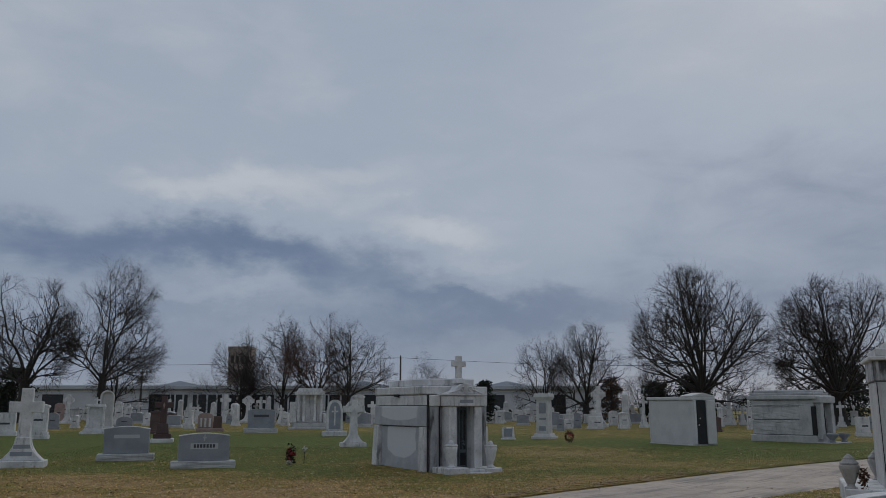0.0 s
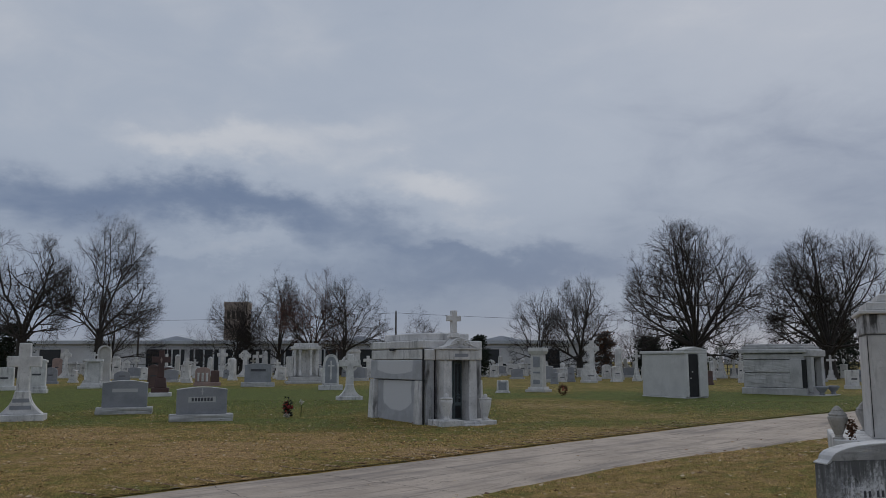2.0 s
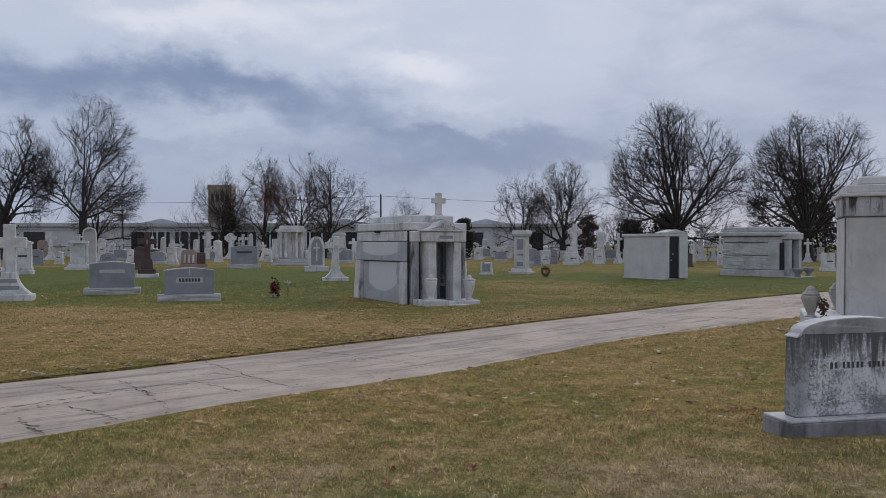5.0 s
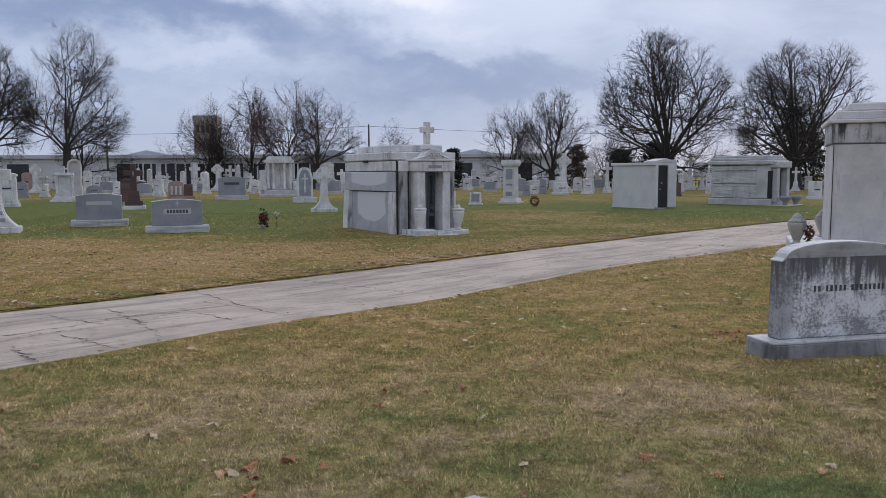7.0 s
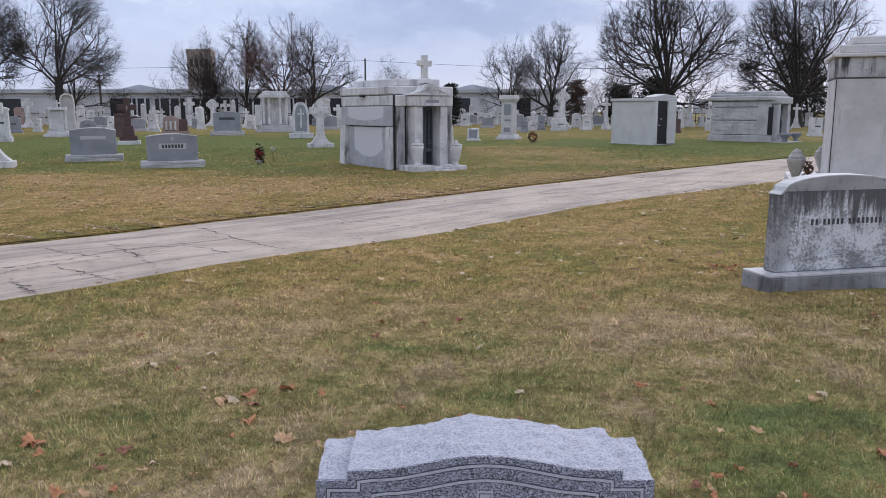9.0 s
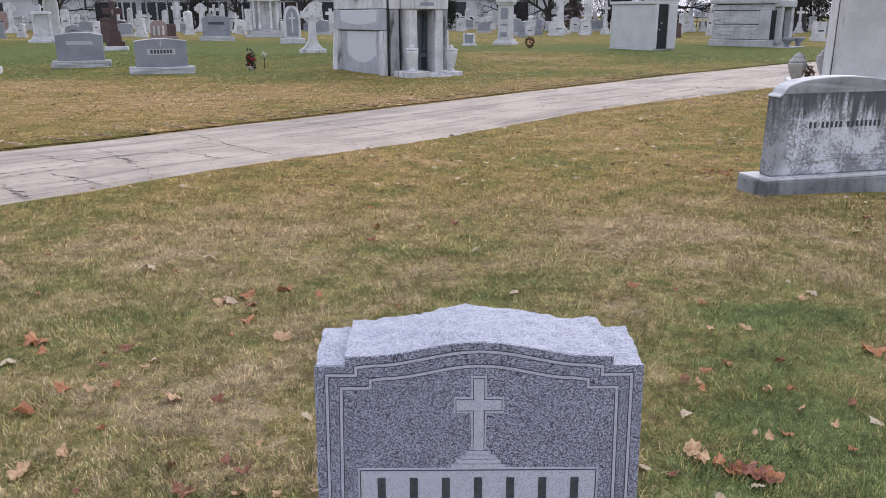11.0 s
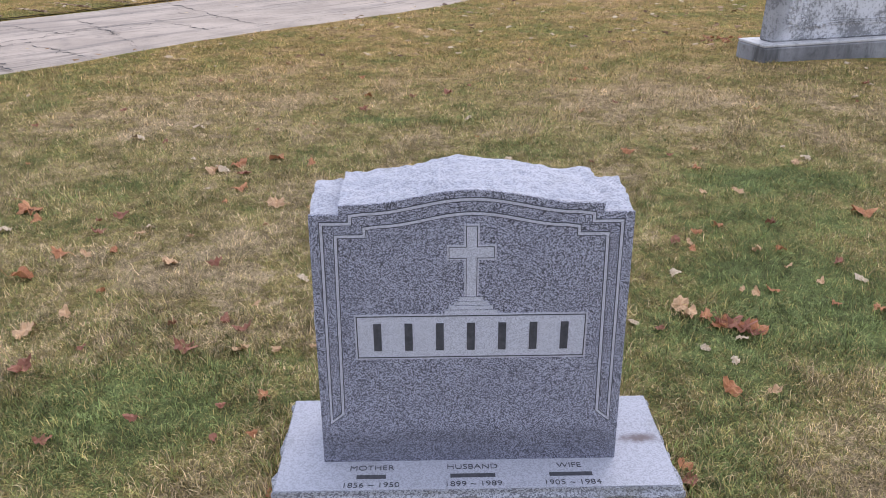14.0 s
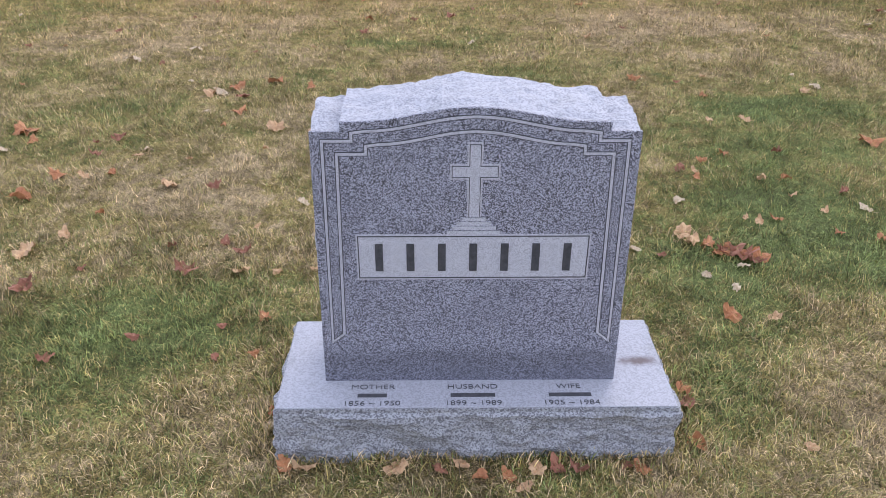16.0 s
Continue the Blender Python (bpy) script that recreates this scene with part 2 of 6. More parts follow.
nt = tree_of(m)
at = place_of(nt)
flecks = noisy(nt, at, 55.0, 3.0, 0.7)
c = lawn_colour(nt, at, flecks)
c = blend(nt, ramp(nt, noisy(nt, at, 210.0, 4.0, 0.7), 0.40, 0.61, (0.10, 0.80)), c, (0.042, 0.034, 0.019))
finish(nt, c, 0.95, sums(nt, "ADD", flecks, sums(nt, "MULTIPLY", noisy(nt, at, 9.0, 4.0), 2.0)), 0.8, 0.03, spec=0.1)

m = BLADE = bpy.data.materials.new("grass_blade")
nt = tree_of(m)
r = add(nt, "ShaderNodeNewGeometry").outputs["Random Per Island"]
c = lawn_colour(nt, place_of(nt), r)
tip = add(nt, "ShaderNodeTexWhiteNoise", {"W": r}, noise_dimensions="1D").outputs[0]
c = blend(nt, 1.0, c, blend(nt, sums(nt, "POWER", tip, 1.5), (0.32, 0.32, 0.30), (1.95, 1.93, 1.90)), "MULTIPLY")
finish(nt, c, 0.7, spec=0.25)

m = ROAD = bpy.data.materials.new("worn_concrete_road")
nt = tree_of(m)
at = place_of(nt)
wear, spots, grit = noisy(nt, at, 0.9, 6.0, 0.65), noisy(nt, at, 7.0, 5.0, 0.65), noisy(nt, at, 150.0, 2.0)
c = blend(nt, ramp(nt, wear, 0.36, 0.64), (0.57, 0.47, 0.385), (0.435, 0.355, 0.29))
c = blend(nt, ramp(nt, spots, 0.52, 0.72, (0.0, 0.5)), c, (0.25, 0.22, 0.195))
along = add(nt, "ShaderNodeMapping", {"Vector": at, "Rotation": (0, 0, radians(-51))}).outputs[0]
c = blend(nt, ramp(nt, noisy(nt, along, 2.2, 5.0, 0.65, stretch=(0.10, 1.0, 1.0)), 0.48, 0.66, (0.0, 0.7)), c, (0.23, 0.20, 0.18))
c = blend(nt, ramp(nt, noisy(nt, along, 9.0, 5.0, 0.7, stretch=(0.05, 1.0, 1.0)), 0.56, 0.66, (0.0, 0.6)), c, (0.15, 0.13, 0.115))
c = blend(nt, ramp(nt, grit, 0.4, 0.75, (0.0, 0.35)), c, (0.16, 0.15, 0.14))
finish(nt, c, 0.9, sums(nt, "ADD", spots, grit), 0.35, 0.01, spec=0.2)

WHITE = stone_mat("weathered_white_marble", (0.76, 0.745, 0.735), (0.53, 0.52, 0.515), streak=(0.085, 0.085, 0.085), stain=0.75, tall=0.50)
PALE = stone_mat("pale_limestone", (0.66, 0.64, 0.62), (0.52, 0.505, 0.49), stain=0.45, tall=0.53)
STAINED = stone_mat("blackened_limestone", (0.46, 0.46, 0.47), (0.33, 0.33, 0.335), streak=(0.05, 0.047, 0.043), stain=0.92, tall=0.43)
# dark from dirt and from shade painted into the upright faces
OLDBASE = stone_mat("dirty_shaded_marble", (0.40, 0.40, 0.41), (0.17, 0.17, 0.175), streak=(0.05, 0.05, 0.05), stain=0.8, tall=0.44)
OLDURN = stone_mat("mottled_old_limestone", (0.46, 0.44, 0.41), (0.27, 0.26, 0.24), streak=(0.06, 0.055, 0.05), stain=0.7, tall=0.46)
FRIEZE = stone_mat("streaked_frieze_limestone", (0.58, 0.575, 0.58), (0.45, 0.445, 0.45), streak=(0.045, 0.042, 0.04), stain=1.0, tall=0.40)
GRAY = stone_mat("gray_granite_far", (0.31, 0.32, 0.35), (0.23, 0.24, 0.265), stain=0.2)
BLUE = stone_mat("blue_gray_granite", (0.32, 0.33, 0.36), (0.24, 0.25, 0.275), stain=0.1, grain=0.2)
BROWN = stone_mat("brown_red_granite", (0.13, 0.075, 0.065), (0.09, 0.05, 0.045), stain=0.1)
RED = stone_mat("dark_red_granite", (0.085, 0.035, 0.03), (0.055, 0.022, 0.02), stain=0.1, rough=0.5)
PINK = stone_mat("pink_granite", (0.40, 0.28, 0.245), (0.30, 0.21, 0.185), stain=0.2)
STUCCO = stone_mat("rough_white_stucco", (0.64, 0.63, 0.62), (0.56, 0.55, 0.545), stain=0.12, fine=60.0, bump=0.6)
ROCKFACE = stone_mat("rock_faced_granite", (0.56, 0.55, 0.545), (0.40, 0.395, 0.39), stain=0.4, bump=0.9)
m = MOSSY = bpy.data.materials.new("lichened_marble")
nt = tree_of(m)
at = place_of(nt)
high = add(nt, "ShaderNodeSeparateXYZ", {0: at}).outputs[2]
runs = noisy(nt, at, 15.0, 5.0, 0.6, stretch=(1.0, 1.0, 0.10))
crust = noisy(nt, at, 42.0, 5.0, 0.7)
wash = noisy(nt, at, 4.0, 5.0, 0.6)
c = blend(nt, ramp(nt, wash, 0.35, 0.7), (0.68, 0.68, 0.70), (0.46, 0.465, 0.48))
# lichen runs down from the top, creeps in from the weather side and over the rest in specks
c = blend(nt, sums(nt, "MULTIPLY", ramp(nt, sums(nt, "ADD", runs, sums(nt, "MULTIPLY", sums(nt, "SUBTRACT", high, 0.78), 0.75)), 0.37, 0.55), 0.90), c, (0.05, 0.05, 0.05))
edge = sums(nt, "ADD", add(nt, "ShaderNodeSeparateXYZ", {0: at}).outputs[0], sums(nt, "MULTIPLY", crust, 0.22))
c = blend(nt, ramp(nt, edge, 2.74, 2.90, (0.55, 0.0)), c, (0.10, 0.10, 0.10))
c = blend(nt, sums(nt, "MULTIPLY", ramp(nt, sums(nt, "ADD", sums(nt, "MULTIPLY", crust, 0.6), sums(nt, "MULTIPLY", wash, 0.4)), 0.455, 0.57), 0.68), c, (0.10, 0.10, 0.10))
finish(nt, c, 0.85, crust, 0.4, 0.01)
DIE = granite_mat("polished_gray_granite", (0.50, 0.51, 0.62), (0.175, 0.18, 0.235), (0.026, 0.027, 0.036), 520.0, 0.4, damp=0.42)
FROST = granite_mat("frosted_granite", (0.60, 0.605, 0.67), (0.50, 0.505, 0.565), (0.36, 0.365, 0.41), 600.0, 0.8)
ROCKTOP = granite_mat("rock_pitched_granite", (0.51, 0.515, 0.57), (0.43, 0.435, 0.485), (0.30, 0.305, 0.345), 330.0, 0.85, stain=0.15)
STEELED = granite_mat("steeled_granite", (0.48, 0.485, 0.54), (0.425, 0.43, 0.48), (0.35, 0.355, 0.395), 330.0, 0.8, stain=0.22, mark=(0.432, 1.690, 0.075, 0.026))
BASEROCK = granite_mat("rock_pitched_base", (0.42, 0.43, 0.46), (0.29, 0.295, 0.32), (0.15, 0.15, 0.165), 300.0, 0.9, stain=0.5)
LETTER = plain_mat("shaded_lettering", (0.05, 0.05, 0.058), (0.085, 0.085, 0.095), 60.0)
GROOVE = plain_mat("shaded_groove", (0.035, 0.036, 0.045), (0.06, 0.06, 0.07), 60.0)
LETTER_FINE = plain_mat("fine_lettering", (0.055, 0.055, 0.065), (0.085, 0.085, 0.095), 60.0)
LETTER_PALE = plain_mat("pale_lettering", (0.5, 0.5, 0.5), (0.42, 0.42, 0.43), 60.0)
DARK = plain_mat("dark_recess", (0.012, 0.012, 0.014), (0.02, 0.02, 0.022), 3.0)
BRONZE = plain_mat("bronze_door", (0.075, 0.10, 0.11), (0.11, 0.14, 0.145), 9.0, 0.5)
DARKSTAIN = plain_mat("black_weathered_joint", (0.07, 0.07, 0.072), (0.12, 0.12, 0.12), 4.0)
m = PANEL = bpy.data.materials.new("half_cleaned_marble")
nt = tree_of(m)
at = place_of(nt)
gen = add(nt, "ShaderNodeSeparateXYZ", {0: add(nt, "ShaderNodeTexCoord").outputs["Generated"]})
wob = sums(nt, "MULTIPLY", sums(nt, "SUBTRACT", noisy(nt, at, 2.5, 4.0), 0.5), 0.10)
u = sums(nt, "ABSOLUTE", sums(nt, "SUBTRACT", gen.outputs[1], 0.5))
inside = sums(nt, "MULTIPLY", ramp(nt, sums(nt, "ADD", u, wob), 0.33, 0.36, (1.0, 0.0)), ramp(nt, sums(nt, "ADD", gen.outputs[2], sums(nt, "ADD", wob, sums(nt, "MULTIPLY", sums(nt, "MULTIPLY", u, u), -1.6))), 0.25, 0.30))
c = blend(nt, inside, blend(nt, ramp(nt, noisy(nt, at, 3.0, 5.0), 0.35, 0.65), (0.45, 0.455, 0.485), (0.37, 0.375, 0.395)), (0.62, 0.62, 0.635))
c = blend(nt, ramp(nt, noisy(nt, at, 90.0, 3.0), 0.35, 0.75, (0.0, 0.25)), c, (0.2, 0.2, 0.21))
finish(nt, c, 0.8, noisy(nt, at, 30.0, 4.0), 0.2, 0.01)
BARK = plain_mat("dark_bark", (0.035, 0.030, 0.027), (0.055, 0.047, 0.042), 5.0, 0.95, 0.6)
TWIG = island_mat("bare_twigs", [(0.024, 0.02, 0.019), (0.038, 0.03, 0.028), (0.056, 0.044, 0.041)])
TWIG_RED = island_mat("reddish_twigs", [(0.07, 0.036, 0.03), (0.13, 0.06, 0.046), (0.09, 0.05, 0.04)])
DARKLEAF = island_mat("dark_evergreen", [(0.016, 0.022, 0.014), (0.025, 0.034, 0.02), (0.012, 0.016, 0.012)])
RUSTLEAF = island_mat("rusty_dead_leaves", [(0.10, 0.045, 0.025), (0.13, 0.06, 0.03), (0.06, 0.03, 0.02)])
LEAF = [plain_mat("dry_leaf", a, b, 30.0, 0.75, 0.5) for a, b in (((0.60, 0.275, 0.125), (0.43, 0.175, 0.085)), ((0.70, 0.46, 0.26), (0.52, 0.31, 0.17)), ((0.42, 0.18, 0.11), (0.28, 0.115, 0.075)), ((0.72, 0.58, 0.41), (0.54, 0.40, 0.27)))]
WALLPAINT = plain_mat("pale_industrial_wall", (0.62, 0.62, 0.64), (0.52, 0.52, 0.54), 0.35, 0.8)
ROOFMETAL = plain_mat("pale_metal_roof", (0.50, 0.52, 0.55), (0.42, 0.44, 0.48), 0.3, 0.6)
GLASS = plain_mat("dark_window_glass", (0.018, 0.02, 0.024), (0.03, 0.033, 0.038), 0.5, 0.15, 0.0)
BRICKTOWER = plain_mat("brown_brick", (0.36, 0.30, 0.27), (0.29, 0.24, 0.215), 0.8)
POLEWOOD = plain_mat("weathered_pole", (0.07, 0.06, 0.05), (0.05, 0.042, 0.036), 4.0)
CARPAINT = plain_mat("white_car_paint", (0.75, 0.75, 0.75), (0.68, 0.68, 0.69), 1.0, 0.3, 0.0)
RUBBER = plain_mat("black_rubber", (0.015, 0.015, 0.015), (0.02, 0.02, 0.02), 9.0)
BLACKMETAL = plain_mat("black_fence_metal", (0.02, 0.02, 0.02), (0.03, 0.03, 0.03), 9.0, 0.5)
REDFLOWER = plain_mat("red_flowers", (0.35, 0.03, 0.03), (0.22, 0.02, 0.025), 40.0)
WHITEFLOWER = plain_mat("white_flowers", (0.65, 0.62, 0.55), (0.5, 0.48, 0.42), 40.0)


# ---- mesh helpers ----
def thing(name, x, y, z, rz=0.0, label="", category="", group="", kind=""):
    ob = new(name)
    ob.matrix_world = pose(x, y, z, 0, 0, rz)
    ob.empty_display_size = 0.2
    return tagged(ob, label, category, group, kind)


def part(name, bm, mat, parent=None, label="", smooth=False):
    me = bpy.data.meshes.new(name)
    bmesh.ops.recalc_face_normals(bm, faces=bm.faces)
    bm.to_mesh(me)
    bm.free()
    me.materials.append(mat)
    if smooth:
        me.polygons.foreach_set("use_smooth", [True] * len(me.polygons))
    ob = new(name, me)
    ob.parent = parent
    return tagged(ob, label)


def soft(bm, width):
    if width:
        bmesh.ops.bevel(bm, geom=[e for e in bm.edges if len(e.link_faces) == 2 and e.calc_face_angle(0) > 0.5], offset=width, segments=1, affect="EDGES")
    return bm


def block(x, y, z, w, d, h, top=1.0, bevel=0.01, bm=None, turn=0.0):
    """A block that stands at z, w along x, d along y; top: how wide its top is against its foot."""
    one = bmesh.new()
    bmesh.ops.create_cube(one, size=1.0)
    for v in one.verts:
        k = top if v.co.z > 0 else 1.0
        v.co = Vector((v.co.x * w * k, v.co.y * d * k, (v.co.z + 0.5) * h))
    soft(one, min(bevel, 0.2 * min(w, d, h)))
    one.transform(pose(x, y, z, 0, 0, turn))
    return join(bm, one)


def join(bm, one):
    if bm is None:
        return one
    me = bpy.data.meshes.new("piece")
    one.to_mesh(me)
    one.free()
    bm.from_mesh(me)
    bpy.data.meshes.remove(me)
    return bm


def prism(outline, y0, y1, bevel=0.01, bm=None):
    """A flat outline in x and z, made thick from y0 to y1."""
    one = bmesh.new()
    f = one.faces.new([one.verts.new((x, y0, z)) for x, z in outline])
    ext = bmesh.ops.extrude_face_region(one, geom=[f])
    bmesh.ops.translate(one, vec=(0, y1 - y0, 0), verts=[v for v in ext["geom"] if isinstance(v, bmesh.types.BMVert)])
    soft(one, bevel)
    return join(bm, one)


def lathe(profile, n=16, bm=None, at=(0, 0, 0), square=0.0):
    one = bmesh.new()
    rings = []
    for r, z in profile:
        ring = []
        for k in range(n):
            a = 2 * math.pi * k / n
            s = 1.0 if not square else (1 - square) + square / max(abs(math.cos(a)), abs(math.sin(a)))
            ring.append(one.verts.new((at[0] + r * s * math.cos(a), at[1] + r * s * math.sin(a), at[2] + z)))
        rings.append(ring)
    for lo, hi in zip(rings, rings[1:]):
        for k in range(n):
            one.faces.new((lo[k], lo[(k + 1) % n], hi[(k + 1) % n], hi[k]))
    one.faces.new(rings[0][::-1])
    one.faces.new(rings[-1])
    return join(bm, one)


def tube(points, radii, n=5, bm=None):
    one = bmesh.new() if bm is None else bm
    last = None
    for k, (p, r) in enumerate(zip(points, radii)):
        p = Vector(p)
        d = (Vector(points[min(k + 1, len(points) - 1)]) - Vector(points[max(k - 1, 0)])).normalized()
        a = d.orthogonal().normalized()
        b = d.cross(a)
        ring = [one.verts.new(p + r * (math.cos(2 * math.pi * i / n) * a + math.sin(2 * math.pi * i / n) * b)) for i in range(n)]
        if last:
            for i in range(n):
                one.faces.new((last[i], last[(i + 1) % n], ring[(i + 1) % n], ring[i]))
        else:
            one.faces.new(ring[::-1])
        last = ring
    one.faces.new(last)
    return one


def arc(cx, cz, r, a0, a1, n=12, rz=None):
    return [(cx + r * math.cos(radians(a0 + (a1 - a0) * k / n)), cz + (rz or r) * math.sin(radians(a0 + (a1 - a0) * k / n))) for k in range(n + 1)]


def sculpt(ob, cuts, amount, size, keep=None, seed=0.0):
    """Roughen a part as hewn stone: cut its faces up and push the points about."""
    bm = bmesh.new()
    bm.from_mesh(ob.data)
    bmesh.ops.subdivide_edges(bm, edges=bm.edges, cuts=cuts, use_grid_fill=True)
    for v in bm.verts:
        if keep and keep(v.co):
            continue
        k = noise.noise(v.co * size + Vector((seed, seed, 0))) + 0.5 * noise.noise(v.co * size * 2.7)
        v.co += v.normal * amount * k
    bm.to_mesh(ob.data)
    bm.free()


# ---- ground ----
GROUND_Y = (-5, 0, 1.5, 3, 5, 7, 8.8, 11, 14, 22, 27, 35, 50)
GROUND_Z = (-0.075, -0.075, -0.072, 0.02, 0.03, -0.03, -0.06, -0.16, -0.2, -0.3, -0.28, -0.1, 0.0)


def ground(x, y):
    x, y = np.asarray(x, float), np.asarray(y, float)
    z = sum(np.interp(y + s, GROUND_Y, GROUND_Z) for s in (-0.6, -0.3, 0, 0.3, 0.6)) / 5
    return z + 0.10 * np.exp(-((x - 2.8) ** 2 / 4 + (y - 6.2) ** 2 / 3)) + 0.3 * np.exp(-(((x - 7.5) / 4) ** 2 + ((y - 13) / 3) ** 2))


def gz(x, y):
    return float(ground(x, y))


def smooth_line(points, n=120):
    """A rounded line through a few points."""
    p = np.array(points, float)
    t = np.r_[0, np.cumsum(np.hypot(*np.diff(p, axis=0).T))]
    u = np.linspace(0, t[-1], n)
    k = np.array([1, 4, 6, 4, 1]) / 16
    q = np.c_[np.interp(u, t, p[:, 0]), np.interp(u, t, p[:, 1])]
    for _ in range(6):
        pad = np.r_[q[:1], q[:1], q, q[-1:], q[-1:]]
        q = np.c_[np.convolve(pad[:, 0], k, "valid"), np.convolve(pad[:, 1], k, "valid")]
    return q


NEAR_EDGE = smooth_line([(-12, -6), (-3.71, 6.38), (-3.16, 7.15), (-2.37, 8.18), (-1.34, 9.32), (0.01, 11.07), (1.95, 13.46), (4.76, 16.48), (8.72, 20.86), (14, 24.8), (40, 42)])
FAR_EDGE = smooth_line([(-14.2, -4), (-5.62, 9.8), (-4.79, 11.18), (-3.6, 12.68), (-2.02, 14.45), (0.07, 17.04), (3.09, 20.91), (7.47, 25.72), (12.51, 29.88), (38, 46)])


def spread(lo, hi, fine, far):
    a = list(np.arange(lo, hi + 1e-6, fine))
    step, x = fine, hi
    while x < far:
        step *= 1.35
        x += step
        a.append(x)
    step, x = fine, lo
    while x > -far:
        step *= 1.35
        x -= step
        a.insert(0, x)
    return np.array(a)


gx, gy = spread(-9, 12, 0.25, 2600), spread(-3, 36, 0.25, 2600)
XX, YY = np.meshgrid(gx, gy)
ZZ = ground(XX, YY)
me = bpy.data.meshes.new("ground")
nx, ny = len(gx), len(gy)
idx = np.arange(nx * ny).reshape(ny, nx)
me.from_pydata(np.c_[XX.ravel(), YY.ravel(), ZZ.ravel()].tolist(), [], np.c_[idx[:-1, :-1].ravel(), idx[:-1, 1:].ravel(), idx[1:, 1:].ravel(), idx[1:, :-1].ravel()].tolist())
me.polygons.foreach_set("use_smooth", [True] * len(me.polygons))
me.materials.append(LAWN)
tagged(new("ground", me), "wide winter lawn of straw and green grass", "lawn", kind="structure")

# the drive: a strip of old concrete a little proud of the soil, with ragged sides
bm = bmesh.new()
rows = []
for k, (a, b) in enumerate(zip(NEAR_EDGE, FAR_EDGE)):
    row = []
    for j in range(9):
        s = j / 8
        p = a + (b - a) * s
        if j in (0, 8):
            p = p + (b - a) / np.hypot(*(b - a)) * 0.10 * noise.noise((k * 0.6, j, 0))
        row.append(bm.verts.new((p[0], p[1], gz(*p) + 0.022 - (0.03 if j in (0, 8) else 0.0))))
    rows.append(row)
for lo, hi in zip(rows, rows[1:]):
    for j in range(8):
        bm.faces.new((lo[j], lo[j + 1], hi[j + 1], hi[j]))
road = part("road", bm, ROAD, smooth=True)
tagged(road, "old cracked concrete cemetery drive with worn surface", "road", kind="structure")


def road_point(u, s):
    k = min(max(u, 0), 1) * (len(NEAR_EDGE) - 1)
    i = min(int(k), len(NEAR_EDGE) - 2)
    a = NEAR_EDGE[i] + (NEAR_EDGE[i + 1] - NEAR_EDGE[i]) * (k - i)
    b = FAR_EDGE[i] + (FAR_EDGE[i + 1] - FAR_EDGE[i]) * (k - i)
    return a + (b - a) * s


def crack(u0, s0, u1, s1, width, seed):
    rnd = random.Random(seed)
    bm = bmesh.new()
    last = None
    n = 40
    for k in range(n + 1):
        t = k / n
        p = road_point(u0 + (u1 - u0) * t, s0 + (s1 - s0) * t)
        p = p + 0.10 * np.array([noise.noise((t * 9, seed, 0)), noise.noise((t * 9, seed, 9))]) + np.array([rnd.uniform(-0.03, 0.03), rnd.uniform(-0.03, 0.03)])
        w = width * rnd.choice((0.15, 0.4, 0.7, 0.9)) * (1 if 0 < k < n else 0.2)
        pair = [bm.verts.new((p[0], p[1] + d * w, gz(*p) + 0.0265)) for d in (-1, 1)]
        if last:
            bm.faces.new((last[0], pair[0], pair[1], last[1]))
        last = pair
    return part("crack", bm, DARK, road, "dark open crack")


for k, (u0, s0, u1, s1, w) in enumerate([(0.220, 0.32, 0.222, 0.0, 0.012), (0.235, 0.7, 0.230, 0.05, 0.012), (0.259, 1.0, 0.252, 0.1, 0.016), (0.284, 0.98, 0.290, 0.1, 0.012), (0.212, 0.28, 0.212, 0.0, 0.012), (0.244, 0.5, 0.244, 0.15, 0.010),
                                          (0.200, 0.43, 0.244, 0.45, 0.016), (0.244, 0.45, 0.289, 0.48, 0.007), (0.229, 0.18, 0.249, 0.15, 0.008), (0.249, 0.08, 0.292, 0.18, 0.009), (0.289, 0.48, 0.341, 0.48, 0.010)]):
    crack(u0, s0, u1, s1, w, k + 1)
for k, (u0, s0, u1, s1, w) in enumerate([(0.224, 0.78, 0.227, 0.4, 0.009), (0.319, 0.12, 0.362, 0.2, 0.012), (0.33, 0.9, 0.335, 0.3, 0.010), (0.36, 0.8, 0.38, 0.2, 0.010)]):
    crack(u0, s0, u1, s1, w, k + 31)
fine_rnd = random.Random(12)
for k in range(26):
    u, s = fine_rnd.uniform(0.20, 0.44), fine_rnd.uniform(0.05, 0.8)
    if k % 2:
        crack(u, s, u + fine_rnd.uniform(0.008, 0.03), s + fine_rnd.uniform(-0.06, 0.06), 0.007, k + 60)
    else:
        crack(u, s, u + fine_rnd.uniform(-0.004, 0.004), s + fine_rnd.uniform(0.1, 0.3), 0.006, k + 60)

# bare leaf mould along the far side of the drive
bm = bmesh.new()
last = None
for k in range(20, 560):
    p, q = road_point(k / 700, 1.0), road_point(k / 700, 0.0)
    out = (p - q) / np.hypot(*(p - q))
    a = p - out * 0.05
    b = p + out * max(-0.03, 0.05 + 0.22 * noise.noise((k * 0.45, 3, 0)) + 0.12 * noise.noise((k * 1.7, 5, 0)))
    pair = [bm.verts.new((w[0], w[1], gz(*w) + e)) for w, e in ((a, 0.0275), (b, 0.008))]
    if last:
        bm.faces.new((last[0], pair[0], pair[1], last[1]))
    last = pair
mould = part("soil_edge", bm, plain_mat("leaf_mould", (0.20, 0.155, 0.105), (0.31, 0.25, 0.165), 14.0, 0.95, 0.8, grain=60.0))
tagged(mould, "dark strip of soil and leaf mould along the drive", "soil", kind="structure")


